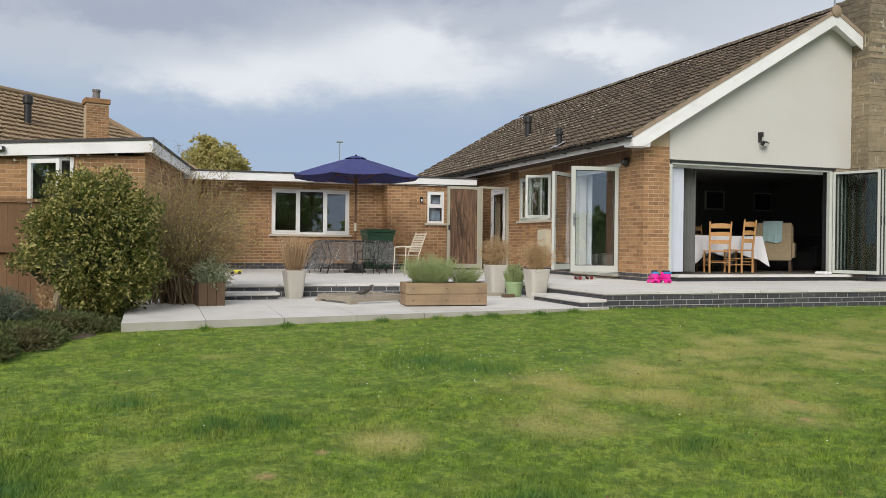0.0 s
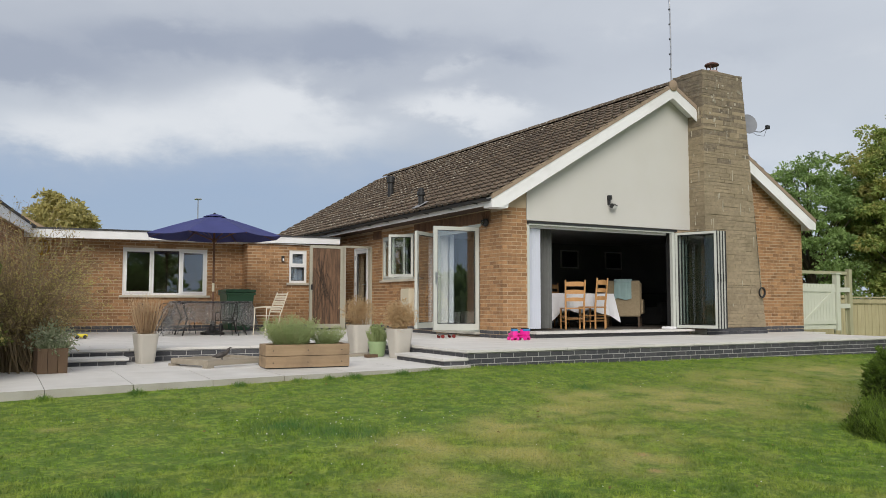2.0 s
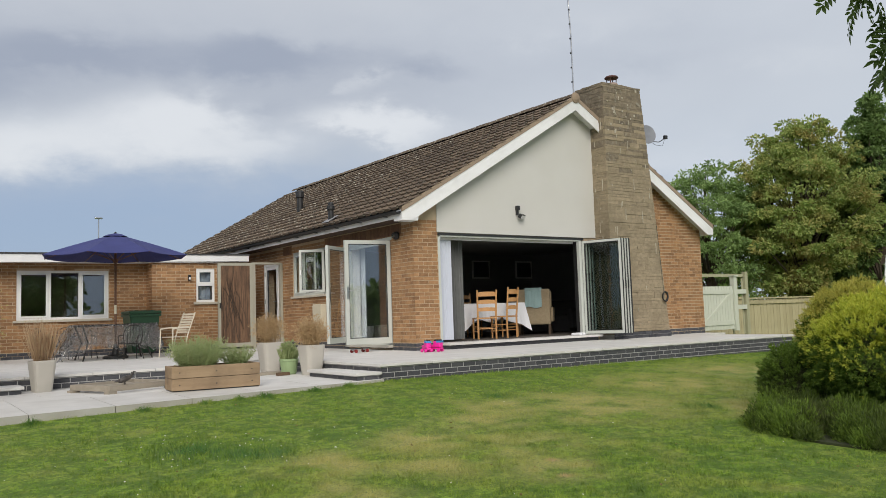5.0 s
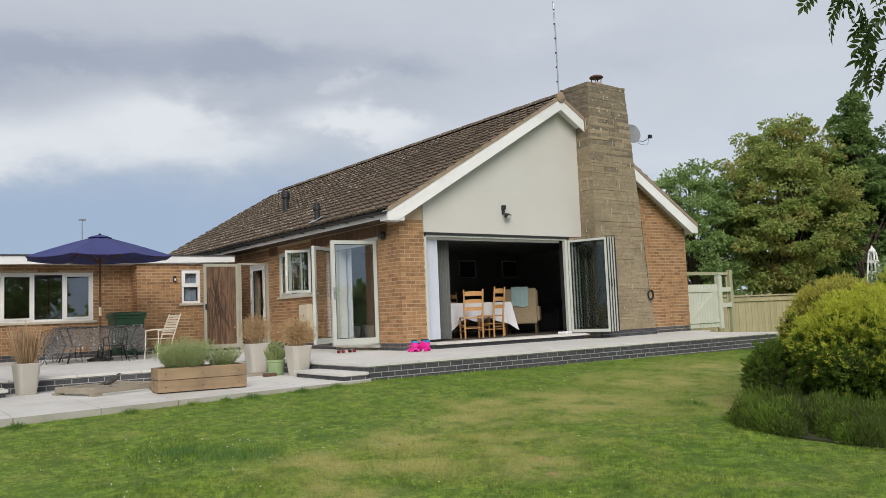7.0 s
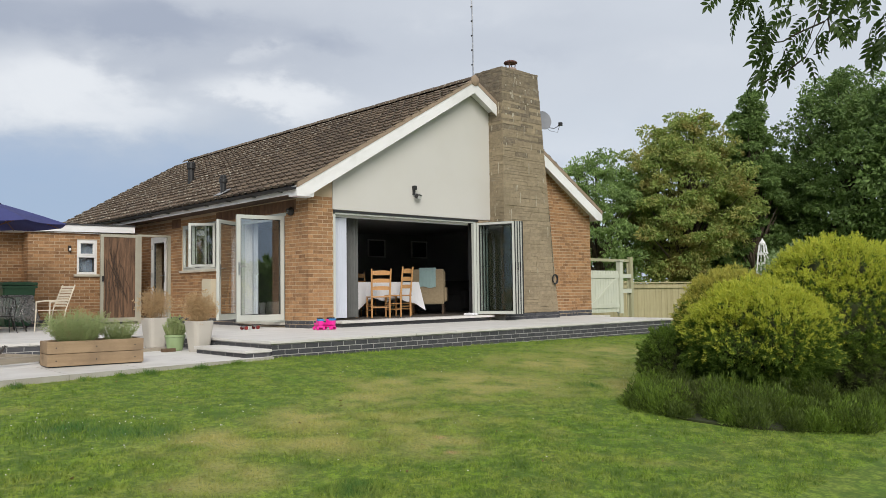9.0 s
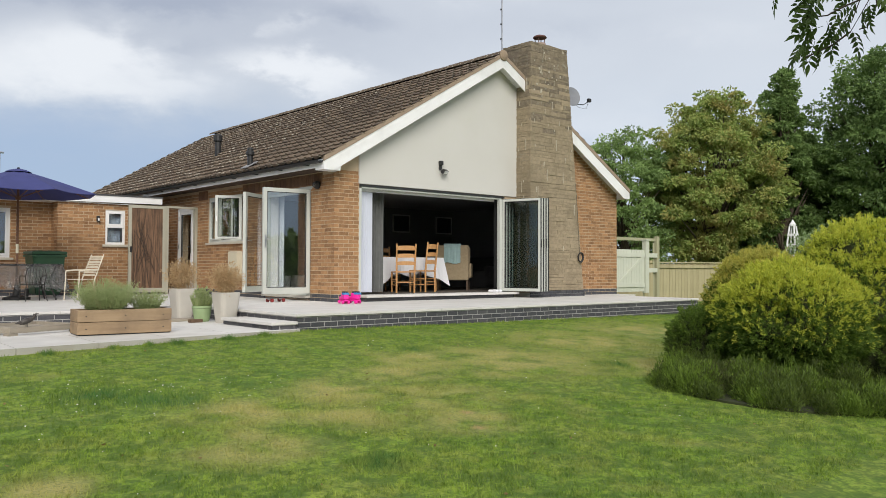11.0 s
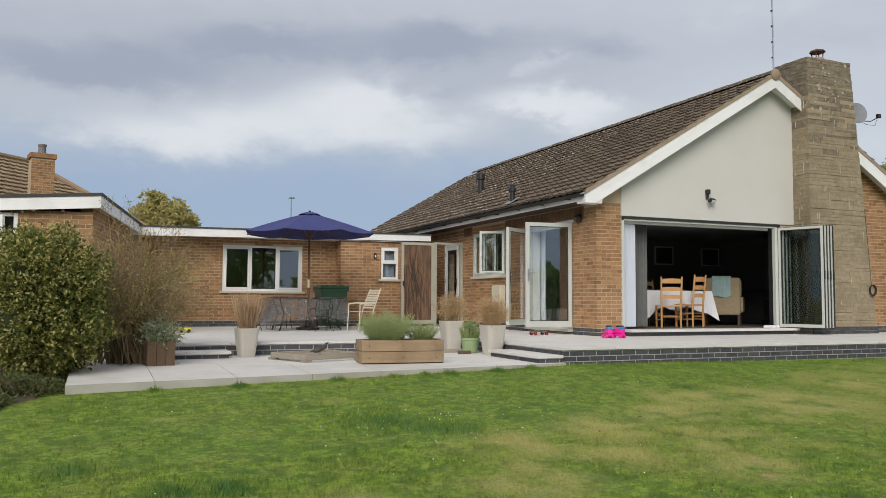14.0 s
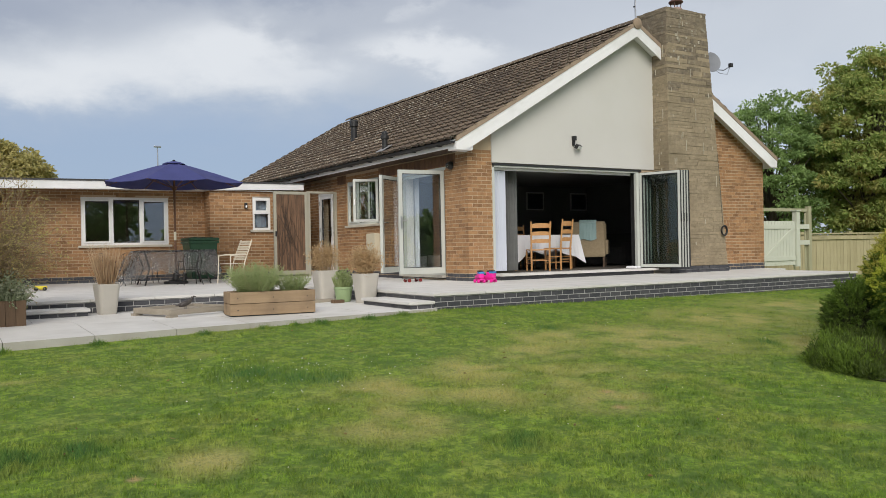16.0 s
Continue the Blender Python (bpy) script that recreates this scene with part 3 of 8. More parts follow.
def build_terraces():
    t = thing("terrace_house", label="raised terrace of pale slabs on blue brick", category="terrace", kind="structure")
    bm = bmesh.new()
    prism(bm, [(DX0 + 0.03, DY0 + 0.03), (DX1 - 0.03, DY0 + 0.03), (DX1 - 0.03, 1.2), (8.9, 1.2), (8.9, 0.25), (0.02, 0.25), (0.02, 6.9), (-3.35, 6.9), (-3.35, 1.0), (DX0 + 0.03, 1.0)], -0.7, -0.045)
    part("core", bm, M_mortar_l, t)
    pave(t, DX0, DX1, DY0, 0.0, 0.0)
    pave(t, DX0 - 0.69, 0.0, 1.0, 6.9, 0.0)
    pave(t, DX0, 0.0, 0.0, 1.0, 0.0)
    pave(t, DX1, 8.83, -0.6, 0.0, 0.0)
    wall = thing("terrace_wall", label="low blue brick wall of the terrace", category="wall", kind="structure")
    brickwork(wall, (DX0 + 0.03, DY0 + 0.03, 0), (1, 0, 0), (0, -1, 0), DX1 - DX0 - 0.06, -0.345, -0.043, m_o=M_blue_o, m_i=M_blue_i, seed=3)
    brickwork(wall, (DX0 + 0.03, 1.0, 0), (0, -1, 0), (-1, 0, 0), 4.05, -0.345, -0.043, m_o=M_blue_o, m_i=M_blue_i, seed=4)
    brickwork(wall, (DX1 - 0.03, DY0 + 0.03, 0), (0, 1, 0), (1, 0, 0), 3.0, -0.345, -0.043, m_o=M_blue_o, m_i=M_blue_i, seed=5)
    w = thing("terrace_wing", label="raised terrace of pale slabs beside the flat-roofed wing", category="terrace", kind="structure")
    part("core", boxed(WX0 + 0.03, WX1 - 0.03, WY0 + 0.03, 7.15, -0.7, -0.045), M_mortar_l, w)
    pave(w, WX0, WX1, WY0, 7.15, 0.0)
    wall = thing("terrace_wall", label="low blue brick wall of the wing terrace", category="wall", kind="structure")
    brickwork(wall, (WX0 + 0.03, WY0 + 0.03, 0), (1, 0, 0), (0, -1, 0), WX1 - WX0 - 0.06, -0.195, -0.043, m_o=M_blue_o, m_i=M_blue_i, seed=6)
    brickwork(wall, (WX1 - 0.03, WY0 + 0.03, 0), (0, 1, 0), (1, 0, 0), 1.35, -0.195, -0.043, m_o=M_blue_o, m_i=M_blue_i, seed=7)
    p = thing("patio_lower", label="lower patio of large pale concrete slabs at the lawn", category="patio", kind="structure")
    fr = lambda x: -3.72 + (x + 8.97) * 0.082
    pave(p, -8.97, -2.66, -2.2, WY0, PZ, dx=0.88, dy=0.62, thick=0.05, material=M_slab_o)
    pave(p, -8.97, -2.66, -3.75, -2.2, PZ, dx=0.88, dy=1.55, thick=0.17, front=fr, material=M_slab_o)
    pave(p, WX1, DX0 + 0.02, WY0, 1.0, PZ, dx=0.7, dy=0.6, thick=0.05)
    s = thing("terrace_step", label="pale slab step on one blue brick course", category="step", kind="structure")
    part("core", boxed(-3.03, -2.66, -3.09, -1.6, -0.3, -0.145), M_mortar_l, s)
    part("tread", boxed(-3.07, -2.65, -3.12, -1.58, -0.143, -0.103, bevel=0.005), M_slab_o, s)
    brickwork(s, (-3.03, -3.09, 0), (1, 0, 0), (0, -1, 0), 0.38, -0.295, -0.145, m_o=M_blue_o, m_i=M_blue_i, seed=8)
    brickwork(s, (-3.03, -1.6, 0), (0, -1, 0), (-1, 0, 0), 1.49, -0.22, -0.145, m_o=M_blue_o, m_i=M_blue_i, seed=9)
    s = thing("terrace_step", label="pale slab step on one blue brick course at the wing terrace", category="step", kind="structure")
    part("core", boxed(-7.95, -6.9, -0.82, WY0, -0.3, -0.145), M_mortar_l, s)
    part("tread", boxed(-7.98, -6.87, -0.86, WY0 + 0.01, -0.143, -0.103, bevel=0.005), M_slab_o, s)
    brickwork(s, (-7.95, -0.82, 0), (1, 0, 0), (0, -1, 0), 1.05, -0.22, -0.145, m_o=M_blue_o, m_i=M_blue_i, seed=10)


build_terraces()

# ---- the house ----
W, RX, RZ, K = 8.83, 4.28, 5.45, 0.585  # width, ridge place and height, roof slope
EX, YV, YB = 0.42, -0.30, 14.4  # eaves overhang, verge and back verge
BIF = (0.58, 4.60, 0.13, 2.28)
DOOR = (0.84, 2.66, 0.10, 2.22)
SWIN = (3.72, 5.48, 1.25, 2.33)


def roof_z(x):
    return RZ - K * abs(x - RX)


def build_house_walls():
    wall = thing("wall_south", label="gable wall of buff brick and cream render", category="wall", kind="structure")
    bm = bmesh.new()

    def put(u0, u1, za, zb):
        box(bm, u0, u1, 0.0, 0.28, za, zb)

    wall_with_holes(bm, W, -0.3, 2.42, [(BIF[0], BIF[1], BIF[2] - 0.1, BIF[3] + 0.02)], put)
    lo, hi = 2.42, roof_z(0) - 0.12
    slab_of(bm, [(0.0, 0.0, lo), (W, 0.0, lo), (W, 0.0, roof_z(W) - 0.12), (RX, 0.0, RZ - 0.12), (0.0, 0.0, hi)], (0, 1, 0), 0.28)
    part("wall_core", bm, M_mortar, wall)
    bm = bmesh.new()
    slab_of(bm, [(0.56, -0.030, 2.31), (5.02, -0.030, 2.31), (5.02, -0.030, roof_z(5.02) - 0.13), (RX, -0.030, RZ - 0.13), (0.56, -0.030, roof_z(0.56) - 0.13)], (0, 1, 0), 0.029)
    part("render_panel", bm, M_render, wall, "cream painted render panel under the gable")
    brickwork(wall, (0, 0, 0), (1, 0, 0), (0, -1, 0), 0.57, 0.155, 2.55, top=lambda u: roof_z(u) - 0.12, m_o=M_brick_o, m_i=M_brick_i, seed=11)
    brickwork(wall, (6.2, 0, 0), (1, 0, 0), (0, -1, 0), W - 6.2, 0.155, 4.3, top=lambda u: roof_z(6.2 + u) - 0.13, m_o=M_brick_o, m_i=M_brick_i, keep=300, seed=12)
    for x0, x1 in ((0, 0.57), (6.2, W)):
        brickwork(wall, (x0, 0, 0), (1, 0, 0), (0, -1, 0), x1 - x0, 0.0, 0.145, m_o=M_blue_o, m_i=M_blue_i, proud=0.004, seed=13)

    side = thing("wall_west", label="long side wall of buff brick", category="wall", kind="structure")
    bm = bmesh.new()

    def put2(u0, u1, za, zb):
        box(bm, 0.0, 0.28, 0.28 + u0, 0.28 + u1, za, zb)

    wall_with_holes(bm, YB - 0.56, -0.3, 2.55, [(DOOR[0] - 0.28, DOOR[1] - 0.28, 0.0, DOOR[3]), (SWIN[0] - 0.28, SWIN[1] - 0.28, SWIN[2], SWIN[3]), (6.35 - 0.28, 7.25 - 0.28, 0.05, 2.15)], put2)
    part("wall_core", bm, M_mortar, side)
    h = [(DOOR[0], DOOR[1], -1, DOOR[3]), (SWIN[0], SWIN[1], SWIN[2], SWIN[3]), (6.35, 7.25, -1, 2.15)]
    brickwork(side, (0, 0, 0), (0, 1, 0), (-1, 0, 0), 8.4, 0.155, 2.5, holes=h, m_o=M_brick_o, m_i=M_brick_i, keep=300, first=1, seed=14)
    brickwork(side, (0, 0, 0), (0, 1, 0), (-1, 0, 0), 8.4, 0.0, 0.145, holes=[(DOOR[0], DOOR[1], -1, 1), (6.35, 7.25, -1, 1)], m_o=M_blue_o, m_i=M_blue_i, keep=60, proud=0.004, seed=15)
    M_sold = mat("dark_soldier_brick", (0.21, 0.115, 0.065), (0.12, 0.07, 0.045), rand="object", **BRICK)
    sm = mesh_of(boxed(0, 0.02, 0, 0.062, 0, 0.212), "soldier_brick", M_sold)
    for i in range(78):
        y = 0.42 + i * 0.072
        if SWIN[0] - 0.05 < y < SWIN[1] + 0.05:
            continue
        ob = new("soldier_brick", sm)
        ob.parent = side
        ob.location = (-0.009, y, 2.30)
    single("wall_east", boxed(W - 0.28, W, 0.28, YB - 0.28, -0.3, 2.55), M_brick_i, "plain side wall", "wall", "structure")
    bm = boxed(0, W, YB - 0.28, YB, -0.3, 2.42)
    slab_of(bm, [(0.0, YB, 2.42), (W, YB, 2.42), (W, YB, roof_z(W) - 0.12), (RX, YB, RZ - 0.12), (0.0, YB, roof_z(0) - 0.12)], (0, -1, 0), 0.28)
    single("wall_north", bm, M_mortar, "plain rear gable wall", "wall", "structure")
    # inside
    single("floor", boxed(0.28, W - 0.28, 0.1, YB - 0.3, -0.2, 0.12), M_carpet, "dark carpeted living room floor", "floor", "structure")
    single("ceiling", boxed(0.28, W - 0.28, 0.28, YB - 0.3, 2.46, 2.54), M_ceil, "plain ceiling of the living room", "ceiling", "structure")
    single("wall_inner_back", boxed(0.28, W - 0.28, 6.2, 6.3, 0.12, 2.46), M_inner, "inner wall darkened for the unlit room", "wall", "structure")
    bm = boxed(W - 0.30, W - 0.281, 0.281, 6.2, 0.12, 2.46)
    single("wall_inner_east", bm, M_inner, "inner wall lining darkened for the unlit room", "wall", "structure")
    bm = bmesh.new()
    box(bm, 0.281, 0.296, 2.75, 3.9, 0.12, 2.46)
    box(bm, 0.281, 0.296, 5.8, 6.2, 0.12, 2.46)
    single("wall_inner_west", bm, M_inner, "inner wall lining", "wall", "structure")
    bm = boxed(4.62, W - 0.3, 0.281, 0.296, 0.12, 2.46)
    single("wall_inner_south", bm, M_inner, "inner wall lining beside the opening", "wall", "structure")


build_house_walls()


def tile_mesh(name, material, w=0.255, l=0.32):
    """A concrete roof tile with one roll, lying along +y up the slope, its nose at y=0."""
    prof = [(0, 0.0), (0.025, 0.014), (0.06, 0.028), (0.095, 0.014), (0.12, 0.002), (w + 0.010, 0.0)]
    vs, fs = [], []
    n = len(prof)
    for y, dz in ((0, 0.058), (l, 0.0)):
        for x, z in prof:
            vs.append((x, y, z + dz))
    for x, z in prof:
        vs.append((x, 0.0, z + 0.004))
    for i in range(n - 1):
        fs.append((i, i + 1, n + i + 1, n + i))
        fs.append((2 * n + i, 2 * n + i + 1, i + 1, i))
    fs.append((2 * n, 0, n, n))
    me = mesh_np(name, vs, [f for f in fs if len(set(f)) == 4], material)
    return me, np.array(vs), np.array([f for f in fs if len(set(f)) == 4])


def tiled_slope(parent, origin, across, up, n_across, n_up, keep, m_o, m_i, pitch=0.255, gauge=0.275):
    """Courses of roof tiles; origin at the eave's end, across along the eave, up along the slope."""
    a, u = Vector(across), Vector(up)
    nrm = a.cross(u)
    me, V, F = tile_mesh("roof_tile", m_o)
    R = Matrix((a, u, nrm)).transposed()
    Rn = np.array(R)
    rest_v, rest_f, count = [], [], 0
    rnd = random.Random(5)
    for i in range(n_across):
        for j in range(n_up):
            p = Vector(origin) + a * (i * pitch) + u * (j * gauge) + nrm * rnd.uniform(0, 0.006)
            if i * n_up + j < keep:
                ob = new("roof_tile", me)
                ob.parent = parent
                ob.matrix_basis = Matrix.Translation(p) @ R.to_4x4() @ pose(0, 0, 0, 0, 0, rnd.uniform(-0.5, 0.5))
            else:
                rest_v.append(V @ Rn.T + np.array(p))
                rest_f.append(F + count * len(V))
                count += 1
    if rest_v:
        ob = tagged(new("roof_tile_rest", mesh_np("roof_tile_rest", np.concatenate(rest_v), np.concatenate(rest_f), m_i)), kind="stuff")
        ob.parent = parent


def build_roof():
    roof = thing("roof", label="pitched roof of weathered brown concrete tiles", category="roof", kind="structure")
    c, s = math.cos(math.atan(K)), math.sin(math.atan(K))
    bm = bmesh.new()
    for sgn in (-1, 1):
        xe = RX + sgn * (RX + EX)
        slab_of(bm, [(xe, YV + 0.02, roof_z(xe)), (xe, YB + 0.3, roof_z(xe)), (RX, YB + 0.3, RZ), (RX, YV + 0.02, RZ)], (0, 0, -1), 0.10)
    part("roof_deck", bm, M_felt, roof)
    n_up = int((RX + EX) / c / 0.275)
    a, u = Vector((0, 1, 0)), Vector((c, 0, s))
    nrm = Vector((-s, 0, c))
    me, V, F = tile_mesh("roof_tile", M_tile_o)
    V2 = V.copy()
    Rn = np.stack([np.array(a), np.array(u), np.array(nrm)], 1)
    vs = V2 @ Rn.T
    me2 = mesh_np("roof_tile", vs, F[:, ::-1], M_tile_o)
    rnd = random.Random(5)
    rv, rf, cnt = [], [], 0
    for i in range(58):
        for j in range(n_up):
            p = Vector((-EX - 0.05, YV - 0.02, roof_z(-EX - 0.05) + 0.012)) + a * (i * 0.255) + u * (j * 0.275) + nrm * rnd.uniform(0, 0.007)
            if i * n_up + j < 300:
                ob = new("roof_tile", me2)
                ob.parent = roof
                ob.location = p
                ob.rotation_euler = (radians(rnd.uniform(-0.4, 0.4)), radians(rnd.uniform(-0.5, 0.5)), radians(rnd.uniform(-0.3, 0.3)))
            else:
                rv.append(vs + np.array(p))
                rf.append(F[:, ::-1] + cnt * len(vs))
                cnt += 1
    ob = tagged(new("roof_tile_rest", mesh_np("roof_tile_rest", np.concatenate(rv), np.concatenate(rf), M_tile_i)), kind="stuff")
    ob.parent = roof
    tiled_slope(roof, (2 * RX + EX + 0.05, YV, roof_z(-EX - 0.05) + 0.012), (0, 1, 0), (-c, 0, s), 58, n_up, 0, M_tile_i, M_tile_i)
    ring = [(0.12 * math.cos(radians(t)), 0.10 * math.sin(radians(t))) for t in range(0, 181, 30)]
    vs = [(x, y, z) for y in (0, 0.46) for x, z in ring]
    n = len(ring)
    fs = [(i, i + 1, n + i + 1, n + i) for i in range(n - 1)]
    rm = mesh_np("ridge_tile", vs, fs, M_tile_o)
    for i in range(33):
        ob = new("ridge_tile", rm)
        ob.parent = roof
        ob.location = (RX, YV - 0.02 + i * 0.448, RZ - 0.005 + 0.006 * (i % 2))
    bm = lathe(bmesh.new(), [(0.125, 0), (0.12, 0.02), (0.06, 0.045), (0.01, 0.05)], 14)
    ob = part("ridge_end", bm, mat("ridge_mortar", (0.34, 0.26, 0.18), (0.24, 0.18, 0.13), rough=0.95), roof, "mortar filling the ridge end")
    ob.matrix_basis = pose(RX, YV - 0.01, RZ - 0.01, 90, 0, 0)
    # verge boards, boxed eaves and undercloak
    for sgn, nm in ((-1, "left"), (1, "right")):
        xe = RX + sgn * (RX + EX + 0.01)
        bm = bmesh.new()
        xc = RX + sgn * (RX + 0.20)
        slab_of(bm, [(xe, YV, roof_z(xe) - 0.05), (RX, YV, RZ - 0.04), (RX, YV, RZ - 0.29), (xc, YV, 2.485), (xe, YV, 2.485)], (0, 1, 0), 0.025)
        part("bargeboard", bm, M_fascia, roof, "white painted bargeboard")
        bm = bmesh.new()
        slab_of(bm, [(xe, YV + 0.025, roof_z(xe) - 0.15), (RX, YV + 0.025, RZ - 0.17), (RX, -0.001, RZ - 0.17), (xe, -0.001, roof_z(xe) - 0.15)], (0, 0, -1), 0.012)
        part("verge_soffit", bm, M_fascia, roof, "white soffit")
        bm = bmesh.new()
        slab_of(bm, [(xe, YV - 0.012, roof_z(xe) + 0.045), (RX, YV - 0.012, RZ + 0.045), (RX, YV - 0.012, RZ - 0.045), (xe, YV - 0.012, roof_z(xe) - 0.055)], (0, 1, 0), 0.1)
        part("undercloak", bm, mat("verge_mortar", (0.36, 0.28, 0.2), (0.25, 0.19, 0.14), rough=0.95) if sgn < 0 else bpy.data.materials["verge_mortar"], roof, "mortar bedding under the verge tiles")
    bm = boxed(-EX - 0.012, -EX + 0.012, YV + 0.03, YB + 0.28, 2.53, roof_z(-EX) - 0.02)
    part("eaves_fascia", bm, M_fascia, roof, "white fascia board")
    # The soffit is coloured dark brown to hold the shade under the eaves.
    part("eaves_soffit", boxed(-EX + 0.012, -0.001, 0.0, YB, 2.535, 2.547), mat("eaves_shade_brown", (0.10, 0.065, 0.045), (0.07, 0.045, 0.03), rough=0.8), roof, "soffit with the eaves shade in its colour")
    part("eaves_fascia", boxed(2 * RX + EX - 0.012, 2 * RX + EX + 0.012, YV + 0.03, YB + 0.28, 2.48, roof_z(-EX) - 0.02), M_fascia, roof)
    bm = bmesh.new()
    slab_of(bm, [(-EX - 0.01, YV + 0.026, 2.487), (-0.05, YV + 0.026, 2.487), (0.0, YV + 0.026, roof_z(0) - 0.12), (-EX - 0.01, YV + 0.026, roof_z(-EX) - 0.12)], (0, 1, 0), 0.27)
    part("eaves_box", bm, M_fascia, roof, "white boxed eaves end")
    bm = bmesh.new()
    slab_of(bm, [(2 * RX + EX + 0.01, YV + 0.026, 2.487), (W, YV + 0.026, 2.487), (W, YV + 0.026, roof_z(W) - 0.12), (2 * RX + EX + 0.01, YV + 0.026, roof_z(-EX) - 0.12)], (0, 1, 0), 0.27)
    part("eaves_box", bm, M_fascia, roof, "white boxed eaves end")
    # gutter: a half-round trough with brackets
    g = thing("gutter", label="black half-round plastic gutter along the eaves", category="gutter", kind="structure")
    ring = [(0.06 * math.cos(radians(t)), 0.06 * math.sin(radians(t))) for t in range(180, 361, 20)]
    ring += [(0.054 * math.cos(radians(t)), 0.054 * math.sin(radians(t))) for t in range(360, 179, -20)]
    bm = bmesh.new()
    gx, gz = -EX - 0.075, 2.655
    vs0 = [bm.verts.new((gx + x, YV + 0.02, gz + z)) for x, z in ring]
    vs1 = [bm.verts.new((gx + x, YB, gz + z)) for x, z in ring]
    m = len(ring)
    for i in range(m):
        bm.faces.new((vs0[i], vs0[(i + 1) % m], vs1[(i + 1) % m], vs1[i]))
    bm.faces.new(vs0)
    bm.faces.new(vs1[::-1])
    part("trough", bm, M_black, g)
    for i in range(14):
        part("bracket", boxed(gx - 0.066, gx + 0.06, i * 1.0 + 0.2, i * 1.0 + 0.24, gz - 0.07, gz - 0.055), M_black, g)


build_roof()


def build_chimney():
    ch = thing("chimney", label="tapering stone chimney stack against the gable", category="chimney", kind="structure")
    x0, yf, yb, zt = 5.0, -0.47, 0.4, 5.82
    xr = lambda z: 6.90 - 0.11 * min(z, 6) * 1.0 if z < 2.4 else 6.63 - (z - 2.4) * 0.105
    bm = bmesh.new()
    prof = [(x0 + 0.004, 0.1), (xr(0.1) - 0.02, 0.1), (xr(2.4) - 0.02, 2.4), (xr(zt) - 0.02, zt), (x0 + 0.004, zt)]
    slab_of(bm, [(x, yf + 0.004, z) for x, z in prof], (0, 1, 0), yb - yf - 0.004)
    part("core", bm, M_stone_m, ch)
    rnd = random.Random(8)
    z = 0.15

    def worn(bm):
        for v in bm.verts:
            v.co += Vector((rnd.uniform(-0.004, 0.004), rnd.uniform(-0.003, 0.003), rnd.uniform(-0.005, 0.005)))

    def sooty(z):
        return M_stone_s if rnd.random() < (z - 3.7) / 1.7 else M_stone_o

    while z < zt - 0.03:
        h = rnd.choice((0.05, 0.06, 0.07, 0.085, 0.11))
        h = min(h, zt - z)
        x = x0 - 0.005
        xe = min(xr(z), xr(z + h))
        while x < xe - 0.05:
            ln = rnd.uniform(0.3, 0.95)
            if xe - (x + ln) < 0.16:
                ln = xe - x
            d = rnd.uniform(-0.002, 0.010)
            bm = boxed(x + 0.003, x + ln - 0.003, yf - d, yf + 0.05, z + 0.002, z + h - 0.002)
            worn(bm)
            part("stone", bm, sooty(z), ch)
            x += ln
        y = yf - 0.005
        while y < yb - 0.05:
            ln = rnd.uniform(0.25, 0.55)
            if yb - (y + ln) < 0.16:
                ln = yb - y
            if not (z < roof_z(x0) - 0.3 and y > -0.05):
                d = rnd.uniform(-0.002, 0.010)
                bm = boxed(x0 - d, x0 + 0.05, y + 0.003, min(y + ln - 0.003, yb), z + 0.002, z + h - 0.002)
                worn(bm)
                part("stone", bm, sooty(z), ch)
            y += ln
        z += h
    M_streak = mat("pale_mortar_streak", (0.52, 0.48, 0.38), (0.34, 0.30, 0.23), rough=0.95, scale=20, amount=0.8)
    for i in range(46):
        zz = 0.4 + 5.2 * rnd.random() ** 0.75
        ln = rnd.choice((0.05, 0.06, 0.08, 0.10, 0.12, 0.26))
        top_z = min(zz + ln, zt - 0.02)
        if i % 4:
            xx = rnd.uniform(x0 + 0.08, xr(top_z) - 0.08)
            bm = boxed(xx, xx + rnd.uniform(0.010, 0.020), yf - 0.013, yf + 0.02, zz, top_z)
        else:
            yy = rnd.uniform(yf + 0.05, -0.08)
            bm = boxed(x0 - 0.013, x0 + 0.02, yy, yy + 0.014, zz, top_z)
        worn(bm)
        part("mortar_streak", bm, M_streak, ch)
    for i in range(16):
        xx, zz, w2 = rnd.uniform(x0, xr(zt) - 0.1), rnd.uniform(4.7, zt - 0.06), rnd.uniform(0.03, 0.06)
        bm = boxed(xx, xx + w2, yf - 0.014, yf + 0.02, zz, zz + w2 * rnd.uniform(0.6, 1.4), bevel=0.006)
        part("lichen_patch", bm, M_streak, ch)
    bm = boxed(x0 - 0.005, xr(zt) + 0.005, yf - 0.005, yb + 0.01, zt, zt + 0.05)
    bmesh.ops.subdivide_edges(bm, edges=bm.edges, cuts=5, use_grid_fill=True)
    for v in bm.verts:
        v.co += Vector((0.02, 0.02, 0.035)) * noise.noise(v.co * 6)
    part("capping", bm, M_stone_s, ch, "weathered mortar capping")
    cx, cy, cz = 5.50, -0.30, zt + 0.05
    bm = lathe(bmesh.new(), [(0.15, -0.01), (0.14, 0.05), (0.11, 0.07), (0.10, 0.05)], 16)
    bmesh.ops.translate(bm, verts=bm.verts, vec=(cx, cy, cz))
    part("flue_pot", bm, mat("pale_flue_mortar", (0.40, 0.30, 0.25), (0.28, 0.20, 0.16)), ch, "mortar-bedded flue pot")
    M_cowl = mat("rusty_cowl", (0.10, 0.045, 0.038), (0.16, 0.085, 0.07), metal=0.4, rough=0.6)
